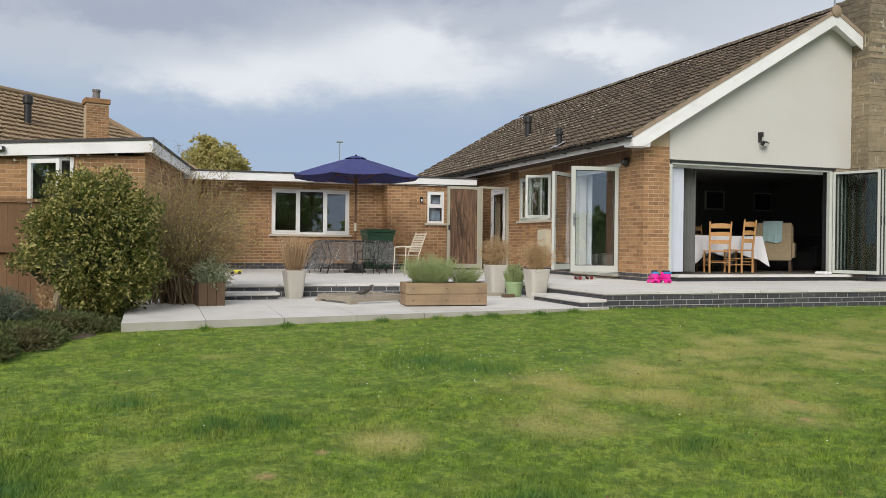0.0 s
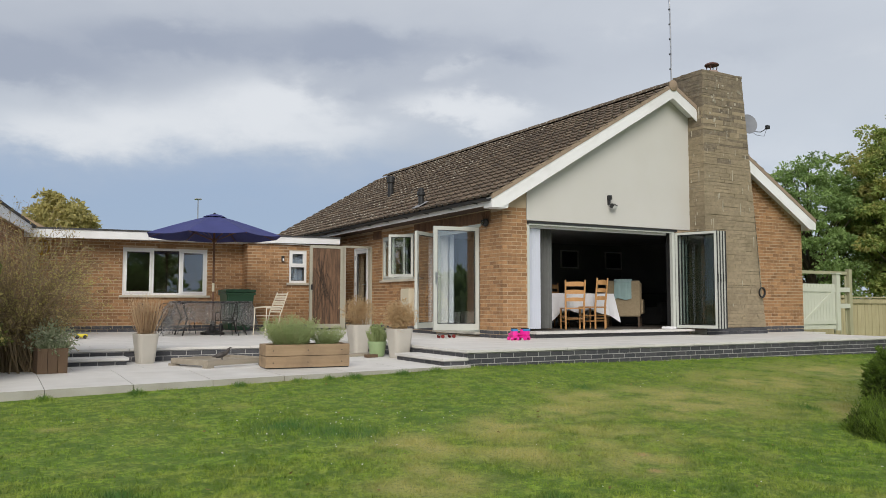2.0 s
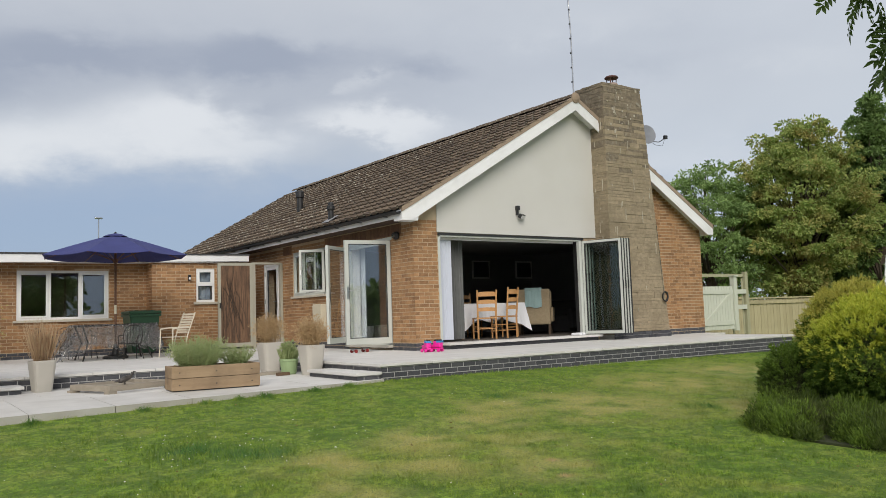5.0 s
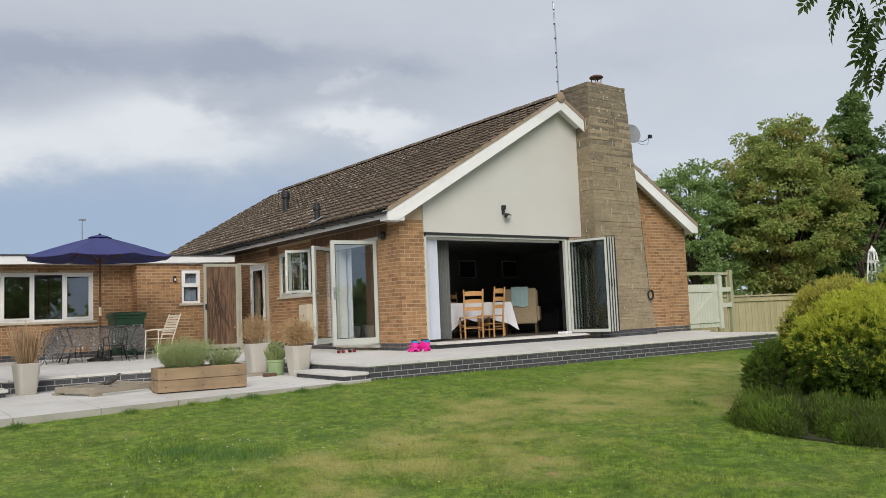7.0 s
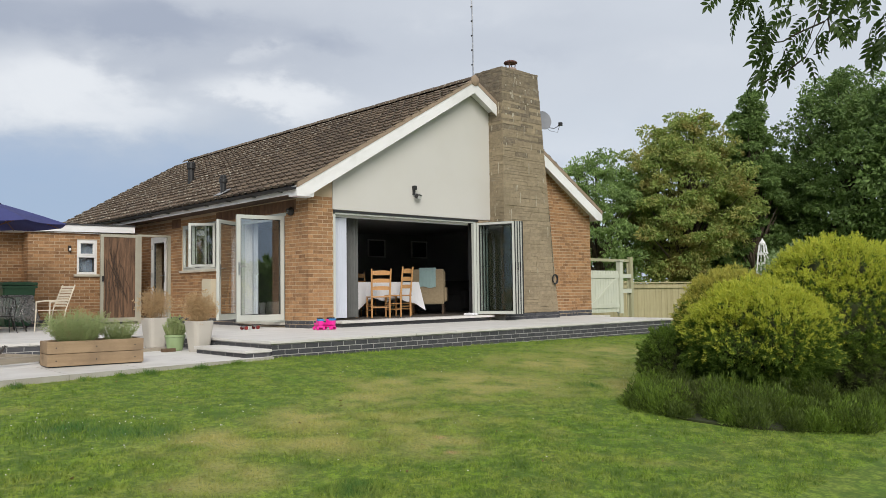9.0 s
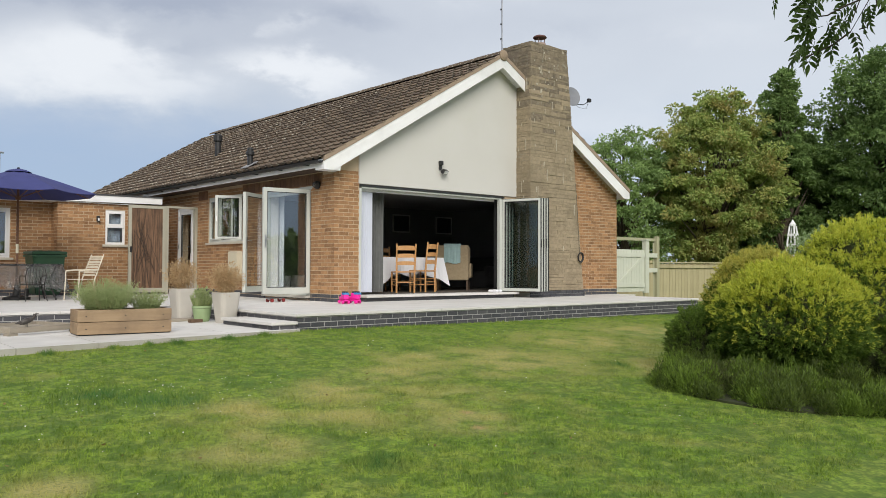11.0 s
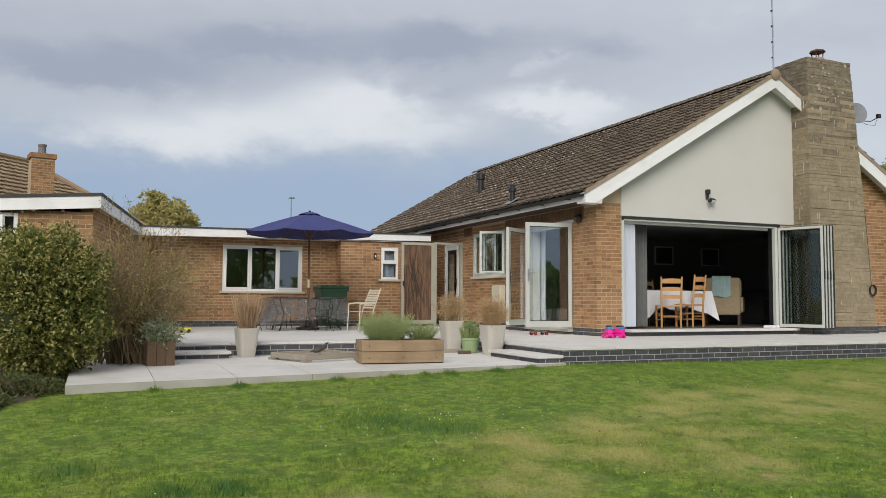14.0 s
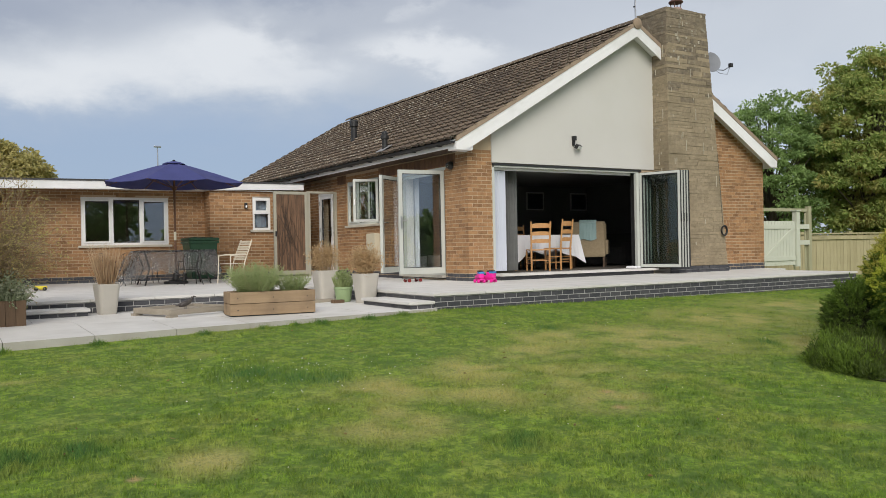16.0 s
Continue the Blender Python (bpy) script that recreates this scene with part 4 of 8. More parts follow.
    bm = lathe(bmesh.new(), [(0.155, 0.185), (0.165, 0.20), (0.14, 0.232), (0.07, 0.258), (0.01, 0.265)], 18)
    bmesh.ops.translate(bm, verts=bm.verts, vec=(cx, cy, cz))
    part("cowl", bm, M_cowl, ch, "dark rust-brown metal cowl")
    for k in range(4):
        a = k * math.pi / 2 + 0.5
        part("cowl_leg", rod(bmesh.new(), (cx + 0.10 * math.cos(a), cy + 0.10 * math.sin(a), cz + 0.03), (cx + 0.12 * math.cos(a), cy + 0.12 * math.sin(a), cz + 0.20), 0.011, n=6), M_cowl, ch)
    brickwork(ch, (x0, yf, 0), (1, 0, 0), (0, -1, 0), 1.92, 0.0, 0.145, m_o=M_blue_o, m_i=M_blue_i, proud=0.012, seed=16)
    part("base_core", boxed(x0 + 0.01, x0 + 1.9, yf + 0.004, 0.1, 0.0, 0.145), M_mortar_l, ch)


build_chimney()


# ---- frames, panes, doors ----
M_pale = mat("pale_grey_green_frame", (0.55, 0.57, 0.53), (0.48, 0.50, 0.46), rough=0.4, scale=2, fine=50, bump=0.02, grain=0.08)
M_alu = mat("grey_white_aluminium", (0.56, 0.58, 0.54), (0.49, 0.51, 0.47), rough=0.35, scale=2, fine=50, bump=0.02, grain=0.08)
M_gasket = mat("black_gasket", (0.02, 0.02, 0.022), (0.035, 0.035, 0.035), rough=0.5)
M_steel = mat("brushed_steel", (0.55, 0.55, 0.55), (0.45, 0.45, 0.45), rough=0.3, metal=1.0, bump=0.02)
M_sill = mat("stone_sill", (0.56, 0.52, 0.43), (0.47, 0.43, 0.35), rough=0.8, scale=4, fine=80)


def rect_frame(bm, x0, x1, z0, z1, w, y0, y1, foot=None):
    """Four bars round a rectangle; foot: a taller lower bar."""
    f = foot or w
    box(bm, x0, x0 + w, y0, y1, z0, z1)
    box(bm, x1 - w, x1, y0, y1, z0, z1)
    box(bm, x0 + w, x1 - w, y0, y1, z1 - w, z1)
    box(bm, x0 + w, x1 - w, y0, y1, z0, z0 + f)
    return bm


def pane(parent, x0, x1, z0, z1, y, name="pane"):
    ob = part(name, boxed(x0, x1, y - 0.006, y + 0.006, z0, z1), M_glass, parent)
    ob.visible_shadow = False
    return ob


def glazed_leaf(parent, name, m, w, h, material, bar=0.074, foot=0.12, handle=True, mid=None):
    """A glazed door leaf from its hinge at x=0; parts: stiles, pane, gasket, handle, hinges."""
    leaf = part(name, rect_frame(bmesh.new(), 0, w, 0, h, bar, -0.032, 0.032, foot), material, parent)
    leaf.matrix_basis = m
    part("gasket", rect_frame(bmesh.new(), bar, w - bar, foot, h - bar, 0.012, -0.024, 0.024), M_gasket, leaf, "black rubber gasket")
    pane(leaf, bar + 0.012, w - bar - 0.012, foot + 0.012, h - bar - 0.012, 0.0)
    if handle:
        bm = bmesh.new()
        for sy in (-1, 1):
            box(bm, w - 0.06, w - 0.028, sy * 0.034, sy * 0.044, 0.90, 1.14)
            rod(bm, (w - 0.044, sy * 0.04, 1.06), (w - 0.044, sy * 0.085, 1.06), 0.009)
            rod(bm, (w - 0.044, sy * 0.08, 1.06), (w - 0.16, sy * 0.085, 1.06), 0.010)
        part("door_handle", bm, M_steel, leaf, "steel lever handle on a long plate")
        for z in (0.2, 1.02, h - 0.25):
            part("hinge", rod(bmesh.new(), (-0.006, -0.04, z), (-0.006, -0.04, z + 0.11), 0.014), M_steel, leaf)
    return leaf


def window_unit(name, m, w, h, lights, material=None, sash=(), sill=True, label=""):
    """A window seen from its outside (-y): outer frame, mullions, casements and panes; lights are fractions of the width."""
    material = material or M_white
    win = thing(name, m, label, "window", kind="structure")
    part("window_frame", rect_frame(bmesh.new(), 0, w, 0, h, 0.055, 0.0, 0.07), material, win)
    x = 0.0
    for i, f in enumerate(lights):
        x1 = x + w * f
        if i:
            part("mullion", boxed(x - 0.03, x + 0.03, 0.0, 0.07, 0.055, h - 0.055), material, win)
        a, b = x + (0.055 if i == 0 else 0.03), x1 - (0.055 if i == len(lights) - 1 else 0.03)
        if i in sash:
            c = part("casement", rect_frame(bmesh.new(), a, b, 0.055, h - 0.055, 0.038, -0.018, 0.04), material, win)
            pane(c, a + 0.038, b - 0.038, 0.093, h - 0.093, 0.012)
        else:
            pane(win, a, b, 0.055, h - 0.055, 0.035)
            part("gasket", rect_frame(bmesh.new(), a, b, 0.055, h - 0.055, 0.012, 0.02, 0.05), M_gasket, win)
        x = x1
    if sill:
        part("window_sill", boxed(-0.07, w + 0.07, -0.07, 0.06, -0.055, -0.002, bevel=0.008), M_sill, win, "pale stone sill")
    return win


def sheet_glass(name, tint):
    """Thin clear glass: light straight through, a gloss by Fresnel."""
    m = bpy.data.materials.new(name)
    m.use_nodes = True
    nt = m.node_tree
    nt.nodes.clear()
    out, mx, tr, gl, fr = (nt.nodes.new("ShaderNode" + k) for k in ("OutputMaterial", "MixShader", "BsdfTransparent", "BsdfGlossy", "Fresnel"))
    tr.inputs[0].default_value = (*tint, 1)
    gl.inputs["Roughness"].default_value = 0.02
    fr.inputs[0].default_value = 1.5
    nt.links.new(fr.outputs[0], mx.inputs[0])
    nt.links.new(tr.outputs[0], mx.inputs[1])
    nt.links.new(gl.outputs[0], mx.inputs[2])
    nt.links.new(mx.outputs[0], out.inputs[0])
    return m


# ---- french doors, side window, bifold doors ----
def build_openings():
    d = thing("door_1", pose(0, 0, 0), "open white-framed french doors, both leaves swung out", "door", kind="structure")
    fr = part("door_frame", rect_frame(bmesh.new(), 0, DOOR[1] - DOOR[0], 0, DOOR[3] - DOOR[2], 0.06, 0.02, 0.09), M_pale, d)
    fr.matrix_basis = pose(0, DOOR[1], DOOR[2], 0, 0, -90)
    glazed_leaf(d, "door_leaf", pose(-0.02, 0.86, 0.145, 0, 0, 172.5), 0.97, 2.06, M_pale)
    glazed_leaf(d, "door_leaf", pose(-0.02, 2.64, 0.145, 0, 0, 215), 0.95, 2.06, M_pale)
    part("threshold", boxed(-0.10, 0.05, DOOR[0], DOOR[1], 0.05, 0.10, bevel=0.006), M_slab_edge, d, "pale stone threshold")
    for y in (DOOR[0] + 0.002, DOOR[1] - 0.022):
        part("reveal", boxed(0.091, 0.295, y, y + 0.02, DOOR[2], DOOR[3] - 0.002), M_white, d, "white reveal lining")
    part("lintel", boxed(-0.012, -0.001, DOOR[0] - 0.05, DOOR[1] + 0.05, DOOR[3], DOOR[3] + 0.06), M_pale, d)

    sw = SWIN[1] - SWIN[0]
    w = window_unit("window_1", pose(0.02, SWIN[1], SWIN[2], 0, 0, -90), sw, SWIN[3] - SWIN[2], (0.335, 0.33, 0.335), material=M_pale, sash=(0,), label="pale-framed side window with one casement swung open")
    for o in list(w.children):
        if o.name.startswith("pane") and max(v.co.x for v in o.data.vertices) > 1.5:
            bpy.data.objects.remove(o)
    c = part("casement", rect_frame(bmesh.new(), 0, 0.58, 0, 0.99, 0.058, -0.025, 0.03), M_pale, w, "casement swung outward")
    c.matrix_basis = pose(sw - 0.03, -0.03, 0.04, 0, 0, 180 + 60)
    part("gasket", rect_frame(bmesh.new(), 0.058, 0.522, 0.058, 0.932, 0.010, -0.018, 0.022), M_gasket, c)
    pane(c, 0.068, 0.512, 0.068, 0.922, 0.0)
    part("window_handle", boxed(0.535, 0.555, 0.03, 0.07, 0.40, 0.52), M_white, c)
    part("window_stay", boxed(0.10, 0.50, 0.03, 0.042, 0.02, 0.034), M_steel, c, "steel casement stay")

    b = thing("door_2", pose(0, 0, 0), "wide bifold doors of pale aluminium, folded open against the chimney", "door", kind="structure")
    x0, x1, z0, z1 = BIF
    bm = bmesh.new()
    box(bm, x0, x1, -0.034, 0.07, z1 - 0.022, z1 + 0.018)
    part("track_head", bm, M_gasket, b, "black top track")
    part("track_lining", boxed(x0 + 0.05, x1 - 0.07, -0.01, 0.07, z1 - 0.055, z1 - 0.023), M_alu, b)
    part("reveal", boxed(x1 - 0.03, x1 - 0.002, 0.071, 0.28, z0, z1), M_gasket, b, "dark reveal lining")
    bm = bmesh.new()
    box(bm, x0, x0 + 0.05, -0.01, 0.07, z0, z1 - 0.055)
    part("jamb", bm, M_alu, b)
    bm = bmesh.new()
    box(bm, x1 - 0.07, x1, -0.01, 0.07, z0, z1 - 0.055)
    box(bm, x1 - 0.15, x1 - 0.08, -0.03, 0.05, z0, z1 - 0.055)
    part("jamb", bm, M_alu, b)
    part("threshold", boxed(x0 - 0.05, x1 + 0.15, -0.36, 0.09, 0.078, 0.125, bevel=0.006), M_slab_o, b, "pale slab threshold")
    part("threshold_base", boxed(x0, x1 + 0.1, -0.25, 0.05, -0.02, 0.077), M_blue_i, b, "dark recessed step under the threshold")
    M_dim = sheet_glass("dim_door_glass", (0.79, 0.835, 0.83))
    for i in range(4):
        m = pose(4.56 + 0.095 * i, -0.03, 0.145, 0, 0, -72.5 - 1.1 * i)
        leaf = glazed_leaf(b, "door_leaf", m, 0.94, 2.08, M_alu, bar=0.05, foot=0.065, handle=False)
        for o in leaf.children:
            if o.name.startswith("pane"):
                o.data.materials[0] = M_dim
        part("seal", rect_frame(bmesh.new(), -0.008, 0.948, -0.008, 2.088, 0.0075, -0.02, 0.02), M_gasket, leaf, "black rubber seal round the leaf")
        part("seal", boxed(0.88, 0.934, 0.033, 0.056, 0.01, 2.07), M_gasket, leaf, "black rubber weather seal")
        part("seal", boxed(0.9405, 0.943, -0.006, 0.006, 0.02, 2.06), M_gasket, leaf, "black groove strip in the leaf's edge")
        part("door_handle", boxed(0.9435, 0.96, -0.012, 0.012, 0.98, 1.16, bevel=0.003), M_black, leaf, "black pull handle")


build_openings()


# ---- flat-roofed wing ----
WIN1 = (-5.92, -3.97, 0.86, 1.98)
WIN2 = (-2.04, -1.58, 1.19, 2.01)


def build_wing():
    w = thing("wall_wing", label="buff brick wall of the flat-roofed wing", category="wall", kind="structure")
    bm = bmesh.new()
    y1, y2, xr = 7.15, 6.66, -3.10

    def p1(u0, u1, a, b):
        box(bm, -8.7 + u0, -8.7 + u1, y1, y1 + 0.25, a, b)

    wall_with_holes(bm, -8.7 * -1 + xr, -0.3, 2.16, [(WIN1[0] + 8.7, WIN1[1] + 8.7, WIN1[2], WIN1[3])], p1)

    def p2(u0, u1, a, b):
        box(bm, xr + u0, xr + u1, y2, y2 + 0.25, a, b)

    wall_with_holes(bm, -0.78 - xr, -0.3, 2.19, [(WIN2[0] - xr, WIN2[1] - xr, WIN2[2], WIN2[3])], p2)
    box(bm, xr, xr + 0.25, y2 + 0.25, y1 + 0.25, -0.3, 2.18)
    box(bm, -1.03, -0.78, y2 + 0.25, 11.0, -0.3, 2.2)
    box(bm, -8.7, -0.78, 11.0, 11.25, -0.3, 2.2)
    box(bm, -8.7, -8.45, y1 + 0.25, 11.0, -0.3, 2.2)
    part("wall_core", bm, M_mortar, w)
    brickwork(w, (-8.7, y1, 0), (1, 0, 0), (0, -1, 0), 8.7 + xr, 0.155, 2.16, holes=[(WIN1[0] + 8.7, WIN1[1] + 8.7, WIN1[2] - 0.05, WIN1[3])], m_o=M_brick_o, m_i=M_brick_i, keep=300, seed=21)
    brickwork(w, (xr, y2, 0), (1, 0, 0), (0, -1, 0), -0.78 - xr, 0.155, 2.16, holes=[(WIN2[0] - xr, WIN2[1] - xr, WIN2[2] - 0.05, WIN2[3])], m_o=M_brick_o, m_i=M_brick_i, keep=300, seed=22)
    brickwork(w, (xr, y1, 0), (0, -1, 0), (-1, 0, 0), y1 - y2, 0.155, 2.16, m_o=M_brick_o, m_i=M_brick_i, keep=300, seed=23)
    brickwork(w, (-0.78, y2, 0), (0, 1, 0), (1, 0, 0), 4.0, 0.155, 2.16, m_o=M_brick_o, m_i=M_brick_i, keep=100, seed=24)
    for o, a, n, ln in (((-8.7, y1, 0), (1, 0, 0), (0, -1, 0), 8.7 + xr), ((xr, y2, 0), (1, 0, 0), (0, -1, 0), -0.78 - xr), ((xr, y1, 0), (0, -1, 0), (-1, 0, 0), y1 - y2)):
        brickwork(w, o, a, n, ln, 0.0, 0.145, m_o=M_blue_o, m_i=M_blue_i, proud=0.015, keep=60, seed=25)
    single("floor_wing", boxed(-8.45, -1.03, 7.4, 11.0, -0.2, 0.05), M_carpet, "dark floor inside the wing", "floor", "structure")
    r = thing("roof_wing", label="flat felt roof with a white fascia", category="roof", kind="structure")
    bm = bmesh.new()
    zl, zr = 2.235, 2.30
    v = [bm.verts.new(c) for c in ((-8.7, 6.58, zl - 0.06), (-0.74, 6.58, zr - 0.06), (-0.74, 11.3, zr - 0.06), (-8.7, 11.3, zl - 0.06), (-8.7, 6.58, zl + 0.03), (-0.74, 6.58, zr + 0.03), (-0.74, 11.3, zr + 0.03), (-8.7, 11.3, zl + 0.03))]
    for f in ((3, 2, 1, 0), (4, 5, 6, 7), (0, 1, 5, 4), (1, 2, 6, 5), (2, 3, 7, 6), (3, 0, 4, 7)):
        bm.faces.new([v[i] for i in f])
    part("roof_slab", bm, M_felt, r, "dark felt roof")
    bm = bmesh.new()
    slab_of(bm, [(-8.7, 6.555, zl - 0.15), (-0.715, 6.555, zr - 0.10), (-0.715, 6.555, zr + 0.055), (-8.7, 6.555, zl + 0.055)], (0, 1, 0), 0.024)
    slab_of(bm, [(-0.739, 6.58, zr - 0.10), (-0.739, 11.3, zr - 0.10), (-0.739, 11.3, zr + 0.055), (-0.739, 6.58, zr + 0.055)], (1, 0, 0), 0.024)
    part("fascia", bm, M_fascia, r, "white fascia board")
    bm = bmesh.new()
    slab_of(bm, [(-8.7, 6.535, zl + 0.05), (-0.70, 6.535, zr + 0.05), (-0.70, 6.535, zr + 0.085), (-8.7, 6.535, zl + 0.085)], (0, 1, 0), 0.12)
    part("felt_edge", bm, M_felt, r, "dark felt drip edge")
    bm = boxed(-8.45, -0.78, 6.59, 7.16, 2.150, 2.160)
    part("soffit", bm, M_fascia, r)
    window_unit("window_2", pose(WIN1[0], y1 + 0.02, WIN1[2]), WIN1[1] - WIN1[0], WIN1[3] - WIN1[2], (0.345, 0.33, 0.325), sash=(0, 2), label="white three-light window in the brick wing")
    x = window_unit("window_3", pose(WIN2[0], y2 + 0.02, WIN2[2]), WIN2[1] - WIN2[0], WIN2[3] - WIN2[2], (1.0,), label="small white window with a top vent")
    part("transom", boxed(0.03, 0.43, -0.015, 0.07, 0.40, 0.47), M_white, x)
    part("vent_sash", rect_frame(bmesh.new(), 0.045, 0.415, 0.45, 0.775, 0.04, -0.02, 0.04), M_white, x)
    # Added sheet in place of a blind; its colour mimics the bluish glass.
    part("blind", boxed(0.06, 0.40, 0.12, 0.13, 0.06, 0.76), mat("glass_tint_backing", (0.20, 0.24, 0.30), (0.15, 0.18, 0.23)), x, "grey-blue sheet giving the pane its bluish look")
    # soldier course of darker bricks over the window
    for i in range(9):
        part("soldier_brick", boxed(-5.15 + i * 0.062, -5.15 + i * 0.062 + 0.054, y1 - 0.012, y1 + 0.02, 1.99, 2.08), M_brick_o, w) if i < 7 else None


build_wing()


def build_gateway():
    g = thing("garden_gate", pose(-0.80, 6.12, 0), "pale green gate with a brushwood panel, standing open", "gate")
    bm = bmesh.new()
    box(bm, -0.02, 0.06, -0.04, 0.05, 0, 2.14)
    box(bm, 0.72, 0.79, -0.04, 0.05, 0, 2.14)
    box(bm, 0.06, 0.72, -0.04, 0.05, 2.09, 2.14)
    M_gatef = mat("weathered_gate_paint", (0.40, 0.385, 0.31), (0.31, 0.295, 0.235), rough=0.7, scale=4, fine=50, bump=0.1)
    part("gate_frame", bm, M_gatef, g, "pale green posts and lintel")
    leaf = part("gate_leaf", rect_frame(bmesh.new(), 0, 0.86, 0.0, 2.06, 0.068, -0.025, 0.025, 0.10), M_gatef, g)
    leaf.matrix_basis = pose(-0.03, -0.05, 0.06, 0, 0, 176)
    M_brush = mat("brushwood_panel", (0.23, 0.135, 0.08), (0.065, 0.042, 0.03), rough=0.9, scale=5, fine=60, amount=1.0, grain=0.4, stretch=(5, 1, 0.35), bump=0.6)
    part("panel", boxed(0.068, 0.792, -0.012, 0.012, 0.10, 1.992), M_brush, leaf, "brown brushwood infill")
    rnd = random.Random(3)
    bm = bmesh.new()
    for i in range(16):
        x, z, lean = rnd.uniform(0.12, 0.72), rnd.uniform(0.12, 0.9), rnd.choice((-0.22, 0.28, 0.4, 0.12))
        pts = [(x, 0.022, z)]
        for k in range(5):
            x, z = x + lean * rnd.uniform(0.12, 0.3), z + rnd.uniform(0.12, 0.26)
            if 0.08 < x < 0.78 and z < 1.97:
                pts.append((x, 0.022 + rnd.uniform(0, 0.02), z))
        if len(pts) > 2:
            path_rod(bm, pts, 0.0055, 5)
    part("stem", bm, mat("dark_stem", (0.05, 0.035, 0.025), (0.08, 0.055, 0.04)), leaf, "dark climbing stems")
    part("latch", boxed(0.79, 0.83, -0.05, 0.05, 0.95, 1.08), M_black, leaf)
    # things in the passage behind
    d = thing("door_3", pose(0, 0, 0), "white glazed side door in the passage", "door", kind="structure")
    fr = part("door_frame", rect_frame(bmesh.new(), 0, 0.9, 0, 2.1, 0.06, 0.0, 0.09), M_white, d)
    fr.matrix_basis = pose(-0.02, 7.25, 0.05, 0, 0, -90)
    glazed_leaf(d, "door_leaf", pose(0.03, 7.19, 0.11, 0, 0, -90), 0.78, 1.98, M_white, bar=0.09)
    single("wall_passage", boxed(-0.78, 0.0, 9.3, 9.45, -0.2, 2.3), M_brick_i, "brick wall closing the passage", "wall", "structure")
    l = thing("wall_lantern", pose(-0.775, 7.0, 1.55), "small black wall lantern", "lamp")
    part("bracket", boxed(0, 0.03, -0.03, 0.03, 0, 0.16), M_black, l)
    part("shade", lathe(bmesh.new(), [(0.02, 0.16), (0.06, 0.14), (0.05, 0.0), (0.02, -0.02)], 8), M_black, l).location = (0.08, 0, 0)


build_gateway()


# ---- garage block and the neighbour's house ----
def build_garage():
    G = pose(-8.68, 1.9, 0, 0, 0, -9.9)
    w = thing("garage", G, "neighbouring flat-roofed brick garage with a white fascia", "garage")
    bm = bmesh.new()

    def p(u0, u1, a, b):
        box(bm, -5.0 + u0, -5.0 + u1, 0.15, 0.40, a, b)

    wall_with_holes(bm, 4.85, -0.5, 2.13, [(2.94, 3.68, 1.0, 2.08)], p)
    box(bm, -0.40, -0.15, 0.40, 5.2, -0.5, 2.25)
    box(bm, -5.0, -4.75, 0.40, 5.2, -0.5, 2.05)
    box(bm, -4.75, -0.40, 4.95, 5.2, -0.5, 2.1)
    part("wall", bm, M_mortar, w)
    brickwork(w, (-5.0, 0.15, 0), (1, 0, 0), (0, -1, 0), 4.85, -0.4, 2.13, holes=[(2.94, 3.68, 1.0, 2.08)], m_o=M_brick_o, m_i=M_brick_i, keep=0, seed=31)
    brickwork(w, (-0.15, 0.15, 0), (0, 1, 0), (1, 0, 0), 4.9, -0.4, 2.2, m_o=M_brick_o, m_i=M_brick_i, keep=0, seed=32)
    zt = lambda x: 2.43 + 0.055 * x
    bm = bmesh.new()
    slab_of(bm, [(-5, 0, zt(-5) - 0.24), (0, 0, zt(0) - 0.24), (0, 0, zt(0) - 0.03), (-5, 0, zt(-5) - 0.03)], (0, 1, 0), 0.03)
    part("fascia", bm, M_fascia, w, "white fascia board")
    bm = bmesh.new()
    slab_of(bm, [(0, 0.03, zt(0) - 0.24), (0, 5.3, zt(0) - 0.28), (0, 5.3, zt(0) - 0.09), (0, 0.03, zt(0) - 0.03)], (-1, 0, 0), 0.03)
    part("fascia", bm, M_fascia, w, "white fascia board")
    bm = bmesh.new()
    slab_of(bm, [(-5, -0.02, zt(-5) - 0.03), (0.02, -0.02, zt(0) - 0.03), (0.02, 5.3, zt(0) - 0.09), (-5, 5.3, zt(-5) - 0.09)], (0, 0, 1), 0.05)
    part("roof", bm, M_felt, w, "dark felt roof")
    f = part("window", rect_frame(bmesh.new(), -2.06, -1.32, 1.0, 2.08, 0.06, 0.13, 0.22), M_white, w)
    c = part("casement", rect_frame(bmesh.new(), 0, 0.64, 0, 0.96, 0.07, -0.025, 0.03), M_white, f, "white casement swung open")
    c.matrix_basis = pose(-2.04, 0.11, 1.06, 0, 0, -24)
    pane(c, 0.07, 0.57, 0.07, 0.89, 0)
    part("sill", boxed(-2.12, -1.26, 0.06, 0.14, 0.93, 0.995), M_sill, f)
    # Added sheet behind the window; its dark grey stands for the unlit inside.
    part("lining", boxed(-2.3, -1.1, 0.9, 0.93, 0.9, 2.1), M_inner, f, "dark sheet standing in for the unlit garage inside")
    lights = thing("string_lights", G, "string of small pale globe lights under the fascia", "lights")
    spots = [(-2.95, 1.99), (-2.26, 2.00), (-1.41, 2.07), (-1.25, 2.10), (-1.08, 2.13), (-0.62, 2.14)]
    part("cable", path_rod(bmesh.new(), [(x, 0.135, z + 0.035) for x, z in spots], 0.005, 5), M_black, lights)
    for x, z in spots:
        bm = lathe(bmesh.new(), [(0.008, 0.03), (0.02, 0.02), (0.028, 0.0), (0.02, -0.02), (0.004, -0.028)], 10)
        bmesh.ops.translate(bm, verts=bm.verts, vec=(x, 0.115, z))
        part("globe", bm, M_sill, lights)
